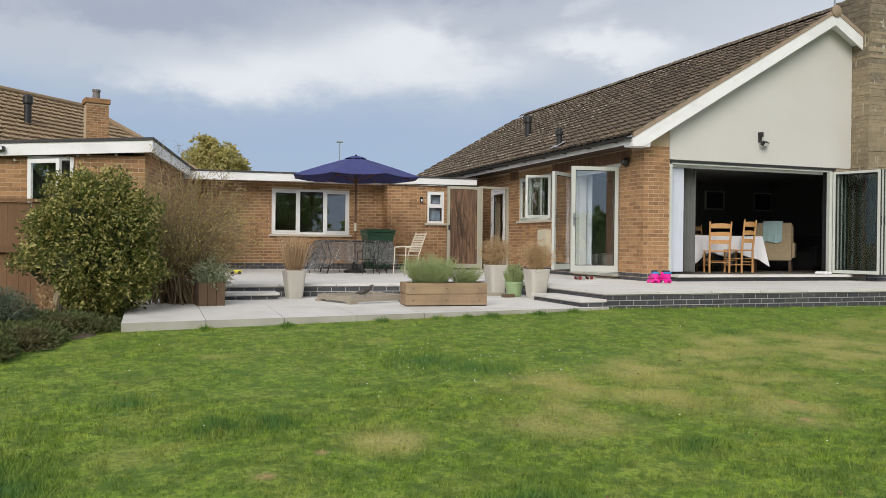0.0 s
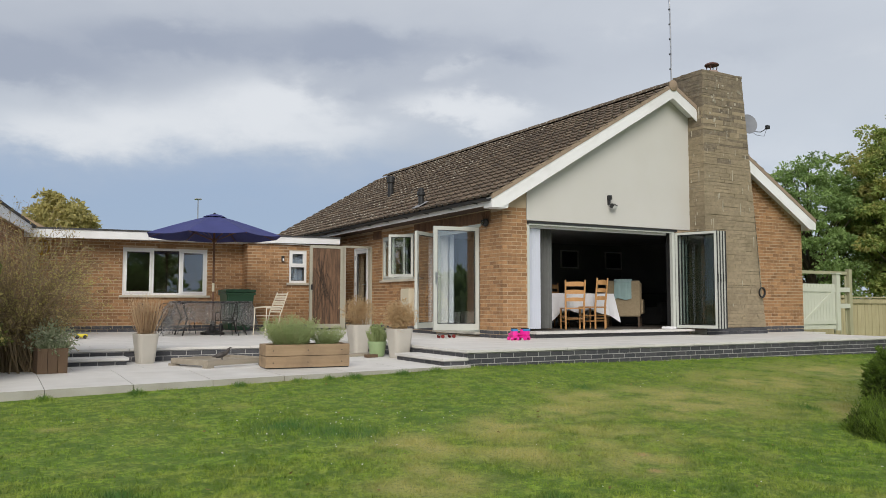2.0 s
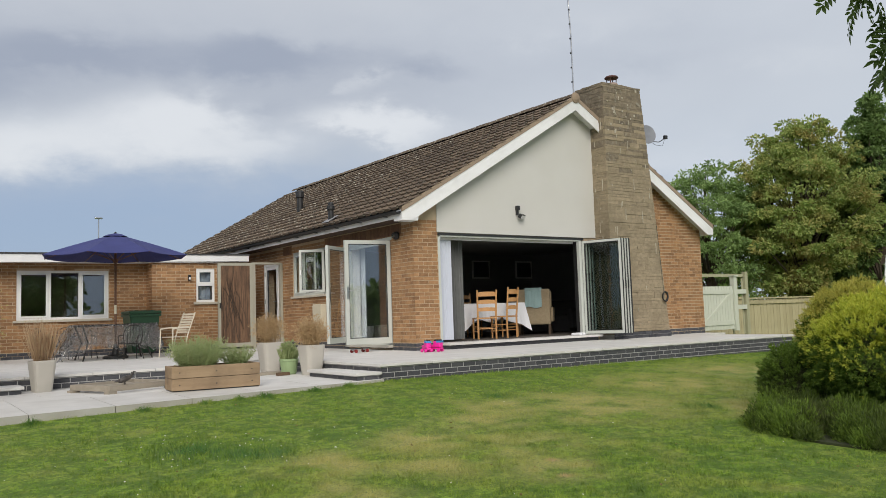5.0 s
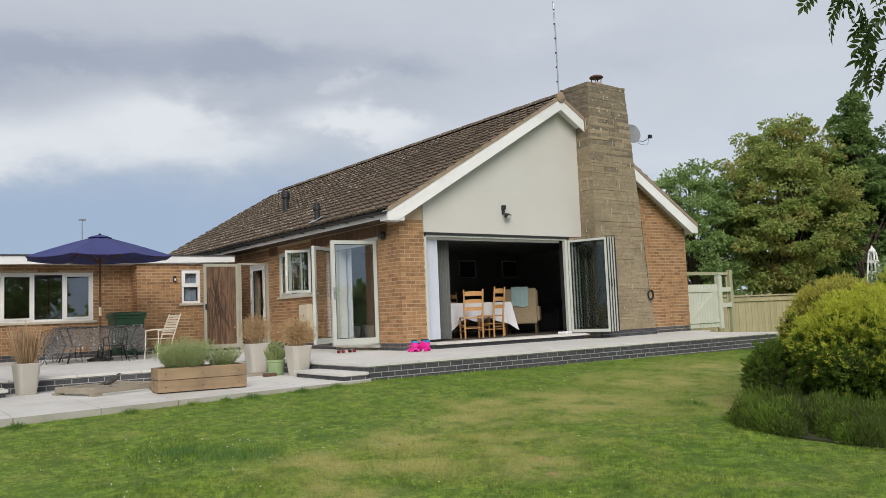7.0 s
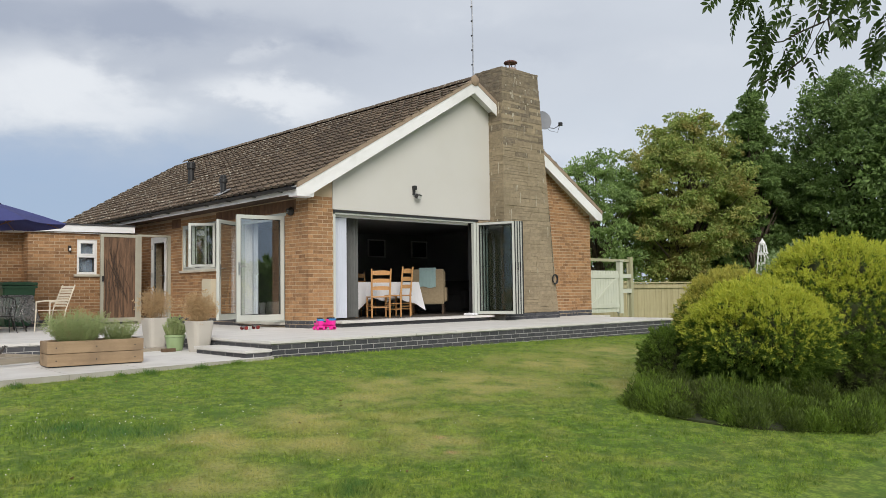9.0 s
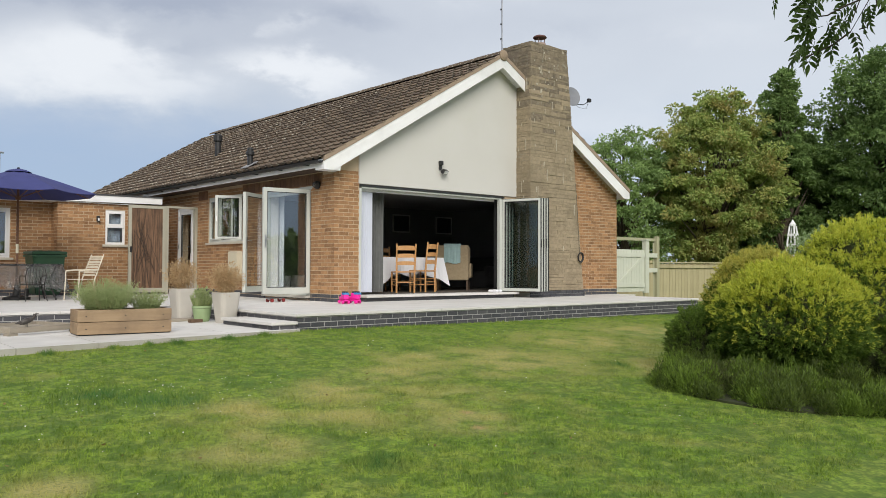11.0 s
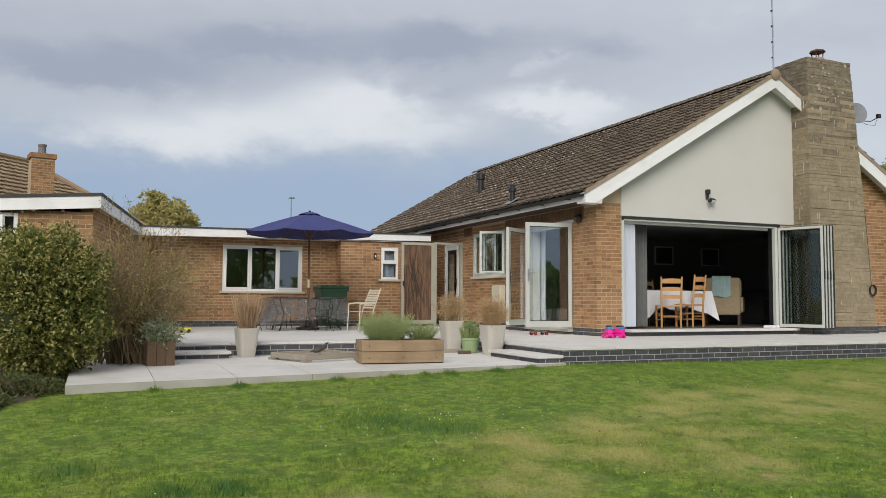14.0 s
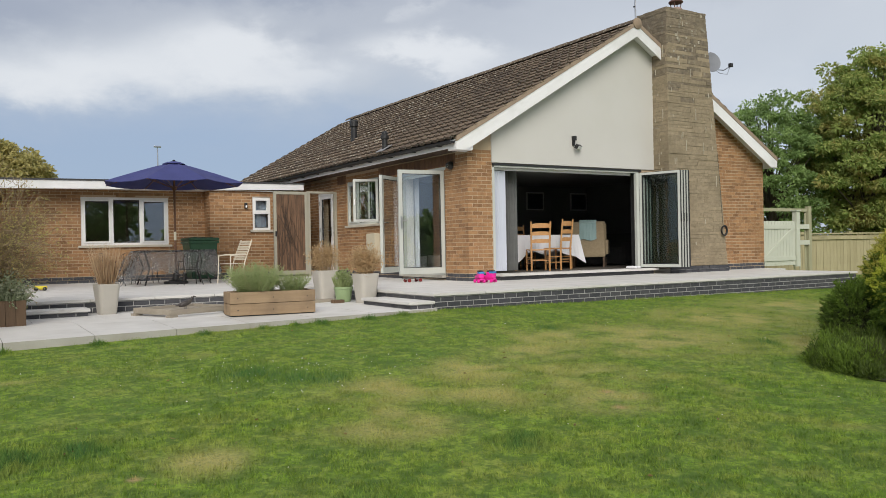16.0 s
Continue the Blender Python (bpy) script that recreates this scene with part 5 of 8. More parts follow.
    cam_ = thing("security_camera", G @ pose(-2.46, 0.0, 2.17), "small black security camera with a white ring", "camera")
    part("housing", boxed(-0.09, 0.09, -0.10, -0.001, -0.035, 0.045, bevel=0.015), M_black, cam_)
    part("face", boxed(-0.06, 0.07, -0.106, -0.1005, -0.02, 0.03), M_white, cam_)


build_garage()


def build_neighbour():
    h = thing("neighbour_house", pose(-13.5, 17.1, 0, 0, 0, 50), "neighbour's brick bungalow with a brown tiled roof", "house")
    part("wall", boxed(-6, 6.2, -3.6, 5.0, -0.5, 2.9), M_brick_i, h)
    c, s = math.cos(radians(33)), math.sin(radians(33))
    bm = bmesh.new()
    slab_of(bm, [(-6.5, -4.0, 2.75), (6.8, -4.0, 2.75), (4.4, 0.7, 5.72), (-6.5, 0.7, 5.72)], (0, 0, -1), 0.08)
    slab_of(bm, [(6.8, -4.0, 2.75), (6.8, 5.4, 2.75), (4.4, 0.7, 5.72)], (0, 0, -1), 0.08)
    slab_of(bm, [(-6.5, 5.4, 2.75), (6.8, 5.4, 2.75), (4.4, 0.7, 5.72), (-6.5, 0.7, 5.72)], (0, 0, -1), 0.08)
    roof = part("roof", bm, M_tile_n, h, "brown concrete tiles")
    me, V, F = tile_mesh("roof_tile", M_tile_n)
    up = Vector((0, 4.7, 2.97)).normalized()
    nrm = Vector((1, 0, 0)).cross(up)
    Rn = np.stack([np.array((1, 0, 0)), np.array(up), np.array(nrm)], 1)
    rv, rf, k = [], [], 0
    for j in range(17):
        y = j * 0.325
        xmax = 6.8 - 2.4 * (y + 0.3) / 5.55
        i = 0
        while -6.5 + (i + 1) * 0.3 < xmax:
            rv.append(V @ Rn.T + np.array((-6.5 + i * 0.3, -4.03, 2.77)) + np.array(up) * y)
            rf.append(F + k * len(V))
            k += 1
            i += 1
    ob = tagged(new("roof_tile_rest", mesh_np("roof_tile_rest", np.concatenate(rv), np.concatenate(rf), M_tile_n)), kind="stuff")
    ob.parent = roof
    bm = bmesh.new()
    path_rod(bm, [(6.85, -4.03, 2.83), (4.4, 0.7, 5.80), (-6.5, 0.7, 5.80)], 0.11, 8)
    part("ridge", bm, M_tile_n, roof)


build_neighbour()


def build_neighbour_chimney():
    c = thing("neighbour_chimney", pose(-10.43, 15.26, 0.40, 0, 0, 12), "brick chimney stack with a clay pot on the neighbour's roof", "chimney")
    part("chimney_shaft", boxed(-0.33, 0.33, -0.3, 0.3, 2.0, 4.62), M_mortar, c)
    for o, a, n, ln in (((-0.33, -0.3, 0), (1, 0, 0), (0, -1, 0), 0.66), ((0.33, -0.3, 0), (0, 1, 0), (1, 0, 0), 0.6)):
        brickwork(c, o, a, n, ln, 3.0, 4.6, m_o=M_brick_o, m_i=M_brick_i, keep=0, seed=33)
    bm = boxed(-0.38, 0.38, -0.35, 0.35, 4.62, 4.78, bevel=0.02)
    part("corbel", bm, M_brick_i, c)
    bm = lathe(bmesh.new(), [(0.12, 4.78), (0.11, 5.0), (0.13, 5.05), (0.13, 5.1)], 14)
    part("pot", bm, mat("grey_pot", (0.22, 0.2, 0.19), (0.15, 0.14, 0.13)), c, "grey clay pot")


build_neighbour_chimney()
nv = thing("roof_vent", pose(-12.5, 16.0, 4.2), "black vent pipe on the neighbour's roof", "vent")
part("pipe", lathe(bmesh.new(), [(0.11, -0.6), (0.11, 0.85)], 12), M_black, nv)
part("cap", lathe(bmesh.new(), [(0.14, 0.82), (0.15, 0.86), (0.15, 1.05), (0.10, 1.12), (0.02, 1.13)], 12), M_black, nv)


# ---- fixtures on the house ----
def build_fixtures():
    v = thing("roof_vent", pose(1.21, 7.55, 3.64), "black plastic roof vent pipe", "vent", "vents on the roof")
    part("pipe", lathe(bmesh.new(), [(0.082, -0.2), (0.082, 0.46), (0.07, 0.46)], 14), M_black, v, smooth=False)
    part("cap", lathe(bmesh.new(), [(0.105, 0.44), (0.115, 0.46), (0.115, 0.60), (0.09, 0.64), (0.02, 0.65)], 14), M_black, v)
    part("flashing", boxed(-0.18, 0.18, -0.2, 0.2, -0.01, 0.01, m=pose(0, 0, 0.02, 0, -30.3, 0)), M_felt, v)
    w = thing("roof_vent", pose(-0.32, 2.78, 2.76), "black plastic roof vent pipe with a grey flashing", "vent", "vents on the roof")
    part("pipe", lathe(bmesh.new(), [(0.062, -0.2), (0.062, 0.36)], 14), M_black, w)
    part("cap", lathe(bmesh.new(), [(0.08, 0.30), (0.088, 0.32), (0.088, 0.38), (0.066, 0.40), (0.066, 0.44), (0.05, 0.47), (0.01, 0.48)], 14), M_black, w)
    part("flashing", boxed(-0.05, 0.26, -0.15, 0.15, -0.005, 0.008, m=pose(-0.12, 0, 0.04, 0, -30.3, 0)), mat("lead_flashing", (0.30, 0.30, 0.31), (0.22, 0.22, 0.23), rough=0.6), w, "grey lead flashing")

    l = thing("security_light", pose(2.64, -0.03, 2.79) @ Matrix.Scale(0.85, 4), "black security light with a sensor on cream render", "lamp")
    part("sensor", boxed(-0.045, 0.045, -0.10, 0.0, 0.06, 0.17, bevel=0.015), M_black, l)
    part("mount", boxed(-0.03, 0.03, -0.05, 0.0, -0.06, 0.07), M_black, l)
    bm = boxed(-0.10, 0.10, -0.05, 0.04, -0.055, 0.055, bevel=0.012, m=pose(0.06, -0.12, -0.10, 35, 0, 20))
    part("lamp_head", bm, M_black, l)
    part("lens", boxed(-0.085, 0.085, -0.055, -0.05, -0.042, 0.042, m=pose(0.06, -0.12, -0.10, 35, 0, 20)), M_white, l, "pale lamp lens")
    rod_ = rod(bmesh.new(), (0, -0.03, -0.03), (0.05, -0.10, -0.10), 0.014)
    part("arm", rod_, M_black, l)

    b = thing("wall_light", pose(-0.005, 0.55, 2.28), "round black wall light by the french doors", "lamp")
    bm = lathe(bmesh.new(), [(0.02, 0), (0.075, 0.005), (0.085, 0.04), (0.06, 0.10), (0.03, 0.11)], 16)
    ob = part("housing", bm, M_black, b)
    ob.matrix_basis = pose(0, 0, 0, 0, -90, 0)
    bm = lathe(bmesh.new(), [(0.055, 0.09), (0.05, 0.12), (0.02, 0.135)], 16)
    ob = part("lens", bm, M_glass, b)
    ob.matrix_basis = pose(0, 0, 0, 0, -90, 0)

    s = thing("wall_lamp", pose(-2.22, 6.65, 1.72) @ Matrix.Scale(0.72, 4), "small black and white wall lamp on brick", "lamp")
    part("housing", boxed(-0.045, 0.045, -0.09, 0.0, 0.0, 0.19, bevel=0.012), M_black, s)
    part("lens", boxed(-0.025, 0.025, -0.098, -0.09, 0.03, 0.11), M_white, s)

    d = thing("satellite_dish", pose(6.93, -0.18, 4.90) @ Matrix.Scale(0.86, 4), "grey satellite dish bracketed to the chimney", "dish")
    bm = bmesh.new()
    n = 20
    rings = [[(r * math.cos(2 * math.pi * i / n), r * 1.1 * math.sin(2 * math.pi * i / n), 0.35 * r * r) for i in range(n)] for r in (0.02, 0.1, 0.2, 0.26)]
    for off in (0, -0.012):
        vr = [[bm.verts.new((x, y, z + off)) for x, y, z in ring] for ring in rings]
        for a, b2 in zip(vr, vr[1:]):
            for i in range(n):
                bm.faces.new((a[i], a[(i + 1) % n], b2[(i + 1) % n], b2[i]))
        bm.faces.new(vr[0])
        if off == 0:
            keep = vr[-1]
        else:
            for i in range(n):
                bm.faces.new((keep[i], keep[(i + 1) % n], vr[-1][(i + 1) % n], vr[-1][i]))
    M_dish = mat("grey_dish", (0.22, 0.23, 0.25), (0.17, 0.18, 0.20), rough=0.5, metal=0.2)
    ob = part("reflector", bm, M_dish, d)
    ob.matrix_basis = pose(-0.10, 0.05, 0.0, 78, 0, -22)
    bm = path_rod(bmesh.new(), [(-0.02, 0.02, -0.2), (0.2, -0.12, -0.22), (0.34, -0.22, -0.12)], 0.012, 6)
    part("feed_arm", bm, M_black, d)
    part("receiver", boxed(0.29, 0.40, -0.27, -0.19, -0.14, -0.04, bevel=0.01), M_black, d, "black receiver head")
    bm = path_rod(bmesh.new(), [(0.34, -0.2, -0.14), (0.3, -0.15, -0.33), (0.12, -0.05, -0.3), (-0.1, 0.05, -0.15)], 0.006, 5)
    part("cable", bm, M_black, d)
    part("bracket", path_rod(bmesh.new(), [(-0.05, 0.05, -0.05), (-0.3, 0.1, -0.1), (-0.62, 0.12, -0.1)], 0.02, 8), M_dish, d)

    a = thing("aerial_mast", pose(4.42, -0.12, 5.36), "tall thin grey aerial mast at the ridge", "aerial")
    part("pole", path_rod(bmesh.new(), [(0, 0, 0), (0.02, 0.02, 1.6), (-0.03, 0.03, 3.0), (-0.06, 0.03, 5.0)], 0.017, 8), M_steel, a)
    for i in range(13):
        part("clip", rod(bmesh.new(), (-0.005, 0.02, 0.5 + i * 0.34), (-0.005, 0.02, 0.53 + i * 0.34), 0.021, n=8), M_black, a)

    h = thing("hose_coil", pose(6.72, -0.485, 0.93), "coil of black cable hanging by the chimney", "cable")
    bm = bmesh.new()
    for j in range(3):
        ring = [(0.085 * math.cos(t * 0.2618) * (1 + 0.06 * j), -0.02 - 0.014 * j, (0.10 + 0.008 * j) * math.sin(t * 0.2618)) for t in range(25)]
        path_rod(bm, ring, 0.011, 6)
    part("coil", bm, M_black, h)
    part("lead", path_rod(bmesh.new(), [(-0.02, -0.02, 0.1), (-0.05, -0.015, 0.5), (-0.10, -0.015, 1.1), (-0.16, -0.015, 1.75)], 0.004, 5), M_black, h)

    m = thing("meter_box", pose(-0.14, 3.93, 0.42), "cream plastic meter box on the side wall", "box")
    part("body", boxed(0, 0.135, -0.22, 0.22, 0, 0.60, bevel=0.015), mat("cream_plastic", (0.60, 0.55, 0.42), (0.54, 0.49, 0.37), rough=0.5), m)
    part("lid", boxed(-0.012, -0.001, -0.2, 0.2, 0.03, 0.57, bevel=0.004), bpy.data.materials["cream_plastic"], m)


build_fixtures()


# ---- living room ----
def ladder_chair(name, m, label, group="dining chairs"):
    """A pine ladder-back chair, its back towards -y."""
    c = thing(name, m, label, "chair", group)
    for sx in (-1, 1):
        bm = path_rod(bmesh.new(), [(sx * 0.20, -0.19, 0), (sx * 0.20, -0.19, 0.46), (sx * 0.215, -0.26, 1.06)], [0.021, 0.022, 0.018], 10)
        part("back_post", bm, M_pine, c)
        part("leg", rod(bmesh.new(), (sx * 0.21, 0.2, 0), (sx * 0.21, 0.2, 0.44), 0.019, 0.023), M_pine, c)
        for z in (0.16, 0.28):
            part("stretcher", rod(bmesh.new(), (sx * 0.205, -0.19, z), (sx * 0.21, 0.2, z), 0.011), M_pine, c)
    part("stretcher", rod(bmesh.new(), (-0.2, -0.19, 0.22), (0.2, -0.19, 0.22), 0.011), M_pine, c)
    part("stretcher", rod(bmesh.new(), (-0.2, 0.2, 0.24), (0.2, 0.2, 0.24), 0.011), M_pine, c)
    part("seat", boxed(-0.23, 0.23, -0.21, 0.23, 0.435, 0.465, bevel=0.01), M_pine, c)
    for z, h in ((0.60, 0.07), (0.76, 0.075), (0.92, 0.09)):
        bm = bmesh.new()
        y = -0.19 - 0.07 * (z - 0.46) / 0.6
        pts = []
        for k in range(7):
            u = -0.205 + 0.41 * k / 6
            b = 0.025 * (1 - (u / 0.205) ** 2)
            pts.append((u, y - b, z, z + h + 0.5 * b))
        f = [[bm.verts.new((u, yy - 0.008, a)), bm.verts.new((u, yy - 0.008, t)), bm.verts.new((u, yy + 0.008, t)), bm.verts.new((u, yy + 0.008, a))] for u, yy, a, t in pts]
        for p, q in zip(f, f[1:]):
            for i in range(4):
                bm.faces.new((p[i], p[(i + 1) % 4], q[(i + 1) % 4], q[i]))
        bm.faces.new(f[0])
        bm.faces.new(f[-1][::-1])
        part("slat", bm, M_pine, c)
    return c


def build_room():
    Z = 0.12
    first = ladder_chair("dining_chair", pose(2.42, 0.92, Z, 0, 0, -24), "orange pine ladder-back dining chair at the table")
    second = copy_thing(first, pose(3.03, 0.98, Z, 0, 0, 18) @ Matrix.Diagonal((1, 1, 1.05, 1)))
    second["label"] = "orange pine ladder-back dining chair drawn up askew"
    copy_thing(first, pose(2.75, 2.75, Z, 0, 0, 180))
    copy_thing(first, pose(3.35, 2.70, Z, 0, 0, 178))
    copy_thing(first, pose(1.72, 1.9, Z, 0, 0, -85))
    copy_thing(first, pose(2.12, 2.78, Z, 0, 0, 170))
    t = thing("dining_table", pose(3.0, 1.85, Z), "wooden dining table under a white cloth", "table")
    part("tabletop", boxed(-0.92, 0.92, -0.5, 0.5, 0.745, 0.775, bevel=0.006), M_pine, t)
    for sx in (-1, 1):
        for sy in (-1, 1):
            part("leg", rod(bmesh.new(), (sx * 0.8, sy * 0.4, 0), (sx * 0.8, sy * 0.4, 0.745), 0.03, 0.04), M_pine, t)
    M_cloth = mat("white_cotton", (0.80, 0.80, 0.82), (0.74, 0.74, 0.77), rough=0.9, scale=3, fine=120, bump=0.1, sheen=0.2)
    bm = bmesh.new()
    n = 96
    rnd = random.Random(2)

    def rim(k, grow, z):
        a = k / n * 4
        side, u = int(a) % 4, a - int(a)
        x, y = [(-0.93 + 1.86 * u, -0.51), (0.93, -0.51 + 1.02 * u), (0.93 - 1.86 * u, 0.51), (-0.93, 0.51 - 1.02 * u)][side]
        L = math.hypot(x, y)
        return Vector((x + (x / 0.93) ** 3 * grow, y + (y / 0.51) ** 3 * grow, z))

    rings = []
    for lv in range(7):
        ring = []
        for k in range(n):
            u = (k / n * 4) % 1
            corner = (abs(u - 0.5) * 2) ** 5
            drop = (0.40 + 0.30 * corner + 0.04 * math.sin(k * 0.7)) * lv / 6
            wave = 0.036 * math.sin(k * 1.31) + 0.030 * math.sin(k * 0.57 + 1) + 0.05 * corner
            ring.append(bm.verts.new(rim(k, 0.012 + (wave + 0.035) * lv / 6, 0.781 - drop - 0.01 * math.sin(k * 0.8) * lv / 6)))
        rings.append(ring)
    for a, b in zip(rings, rings[1:]):
        for k in range(n):
            bm.faces.new((a[k], a[(k + 1) % n], b[(k + 1) % n], b[k]))
    bm.faces.new(rings[0])
    single("tablecloth", bm, M_cloth, "white tablecloth hanging in folds over the table", "tablecloth", smooth=False, m=pose(3.0, 1.85, Z))

    M_wick = mat("beige_woven_fabric", (0.40, 0.32, 0.21), (0.27, 0.21, 0.13), rough=0.9, scale=25, fine=120, bump=0.3)
    M_dark_wood = mat("dark_wood", (0.09, 0.055, 0.03), (0.06, 0.035, 0.02), rough=0.4)
    a = thing("armchair", pose(4.82, 1.95, Z, 0, 0, -46), "beige patterned armchair on dark legs, back turned", "armchair")
    bm = boxed(-0.40, 0.40, -0.42, -0.28, 0.24, 1.10, bevel=0.05)
    part("backrest", bm, M_wick, a)
    part("seat", boxed(-0.36, 0.36, -0.3, 0.38, 0.24, 0.46, bevel=0.05), M_wick, a)
    for sx in (-1, 1):
        part("arm", boxed(sx * 0.41 - 0.05, sx * 0.41 + 0.05, -0.3, 0.36, 0.3, 0.66, bevel=0.04), M_wick, a)
        part("wing", boxed(sx * 0.38 - 0.04, sx * 0.38 + 0.04, -0.32, -0.08, 0.66, 1.05, bevel=0.03), M_wick, a)
        for y in (-0.36, 0.32):
            part("leg", boxed(sx * 0.36 - 0.025, sx * 0.36 + 0.025, y - 0.025, y + 0.025, 0, 0.24), M_dark_wood, a)
    M_towel = mat("pale_teal_towel", (0.36, 0.50, 0.50), (0.29, 0.42, 0.42), rough=1, scale=6, fine=150, bump=0.4, sheen=0.3)
    bm = bmesh.new()
    prof = [(-0.445, 0.66), (-0.45, 0.85), (-0.445, 1.06), (-0.40, 1.125), (-0.30, 1.125), (-0.265, 1.06), (-0.262, 0.85)]
    cols = []
    for k in range(9):
        x = -0.20 + 0.40 * k / 8
        cols.append([bm.verts.new((x, y + 0.006 * math.sin(k * 2.1 + i), z + 0.02 * math.sin(k * 0.9) * (i == 0))) for i, (y, z) in enumerate(prof)])
    for p, q in zip(cols, cols[1:]):
        for i in range(len(prof) - 1):
            bm.faces.new((p[i], q[i], q[i + 1], p[i + 1]))
    ob = single("towel", bm, M_towel, "pale teal towel draped over the armchair", "towel", m=pose(4.82, 1.95, Z, 0, 0, -46))
    so = ob.modifiers.new("thickness", "SOLIDIFY")
    so.thickness = 0.012
    so.offset = 1

    M_curtain = mat("white_blind_fabric", (0.60, 0.63, 0.71), (0.54, 0.57, 0.65), rough=0.9, scale=3, fine=80, bump=0.05)
    v = thing("vertical_blind", pose(0.62, 0.14, Z), "white vertical blind drawn to one side", "blind")
    for i in range(7):
        part("blind_slat", boxed(-0.045, 0.045, -0.003, 0.003, 0.05, 2.05, m=pose(0.05 + i * 0.05, 0.02, 0, 0, 0, 4 + (i % 3))), M_curtain, v)
    part("blind_rail", boxed(0, 3.8, -0.02, 0.05, 2.06, 2.11), M_white, v)
    g = thing("grey_curtain", pose(1.24, 0.50, Z), "pale grey curtain gathered inside the wide opening", "curtain")
    bm = bmesh.new()
    rows_ = [[bm.verts.new((0.32 * i / 24, 0.03 * math.sin(i * 1.1) + e, z)) for e, z in ((0, 0.04), (0, 2.2), (0.005, 2.2), (0.005, 0.04))] for i in range(25)]
    for a, b in zip(rows_, rows_[1:]):
        for i in range(4):
            bm.faces.new((a[i], a[(i + 1) % 4], b[(i + 1) % 4], b[i]))
    part("drape", bm, mat("grey_curtain_fabric", (0.17, 0.175, 0.17), (0.13, 0.135, 0.13), rough=0.95), g)
    part("curtain_rail", rod(bmesh.new(), (-0.5, 0, 2.22), (0.5, 0, 2.22), 0.012), M_black, g)
    k = thing("bucket", pose(1.50, 4.35, Z), "white plastic bucket on the floor inside", "bucket")
    part("body", lathe(bmesh.new(), [(0.085, 0), (0.105, 0.33), (0.11, 0.34), (0.098, 0.34), (0.08, 0.05)], 18), M_white, k)
    part("bucket_handle", path_rod(bmesh.new(), [(0.11 * math.cos(a * 0.3142), 0.03, 0.33 + 0.06 * math.sin(a * 0.3142)) for a in range(11)], 0.005, 5), M_steel, k)
    n = thing("net_curtain", pose(0.36, 2.52, Z), "white net curtain inside the french doors", "curtain")
    bm = bmesh.new()
    rows_ = []
    for i in range(41):
        yy = 0.72 * i / 40
        xx = 0.025 * math.sin(i * 1.25)
        rows_.append([bm.verts.new((xx, yy, 0.03)), bm.verts.new((xx * 0.7, yy, 2.08)), bm.verts.new((xx * 0.7 + 0.004, yy, 2.08)), bm.verts.new((xx + 0.004, yy, 0.03))])
    for a, b in zip(rows_, rows_[1:]):
        for i in range(4):
            bm.faces.new((a[i], a[(i + 1) % 4], b[(i + 1) % 4], b[i]))
    part("drape", bm, mat("net_fabric", (0.66, 0.69, 0.74), (0.58, 0.61, 0.66), rough=0.9), n)
    part("curtain_rail", rod(bmesh.new(), (0, -1.3, 2.10), (0, 0.72, 2.10), 0.012), M_white, n)
    for k, (x, wd) in enumerate(((6.48, 0.66), (8.18, 0.66))):
        p = thing("picture_frame", pose(x, 6.17, 2.0), "dark framed picture on the back wall", "picture", "pictures on the wall")
        part("frame", rect_frame(bmesh.new(), -wd / 2, wd / 2, -0.27, 0.27, 0.04, -0.02, 0.02), mat("frame_grey_%d" % k, (0.55, 0.55, 0.56), (0.5, 0.5, 0.5)), p)
        part("print", boxed(-wd / 2 + 0.04, wd / 2 - 0.04, -0.005, 0.01, -0.23, 0.23), mat("print_dark_%d" % k, (0.06, 0.07, 0.09), (0.03, 0.035, 0.05), scale=6, bump=0), p)
    s = thing("sofa", pose(7.0, 3.6, Z, 0, 0, 90), "dark sofa in the unlit room", "sofa")
    M_sofa = mat("charcoal_upholstery", (0.04, 0.04, 0.045), (0.06, 0.06, 0.06), rough=0.9)
    part("seat", boxed(-0.95, 0.95, -0.45, 0.35, 0.0, 0.45, bevel=0.05), M_sofa, s)
    part("backrest", boxed(-0.95, 0.95, -0.5, -0.28, 0.3, 0.85, bevel=0.06), M_sofa, s)
    for sx in (-1, 1):
        part("arm", boxed(sx * 0.95 - 0.1, sx * 0.95 + 0.1, -0.48, 0.36, 0.08, 0.6, bevel=0.05), M_sofa, s)
    w = thing("slippers", pose(4.22, -0.12, 0.125, 0, 0, 10), "pair of white slippers on the threshold", "shoes")
    for sx in (-0.07, 0.07):
        bm = boxed(sx - 0.045, sx + 0.045, -0.12, 0.12, 0.0, 0.055, bevel=0.025)
        part("slipper", bm, M_cloth, w)
    # floor things seen through the french doors
    M_bag = mat("white_sack", (0.66, 0.64, 0.60), (0.5, 0.48, 0.45), rough=0.9, scale=6, fine=40, bump=0.3)
    bm = boxed(-0.16, 0.16, -0.14, 0.14, 0, 0.36, bevel=0.06)
    bmesh.ops.subdivide_edges(bm, edges=bm.edges, cuts=1)
    for vtx in bm.verts:
        vtx.co += Vector((noise.noise(vtx.co * 9), noise.noise(vtx.co * 9 + Vector((5, 0, 0))), 0)) * 0.03
    single("white_sack", bm, M_bag, "crumpled white sack on the floor inside", "bag", m=pose(1.80, 4.28, Z))


build_room()


# ---- leaves and stems ----
def rand_dirs(rs, n, up=0.0):
    d = rs.normal(size=(n, 3))
    d[:, 2] += up
    return d / np.linalg.norm(d, axis=1, keepdims=True)


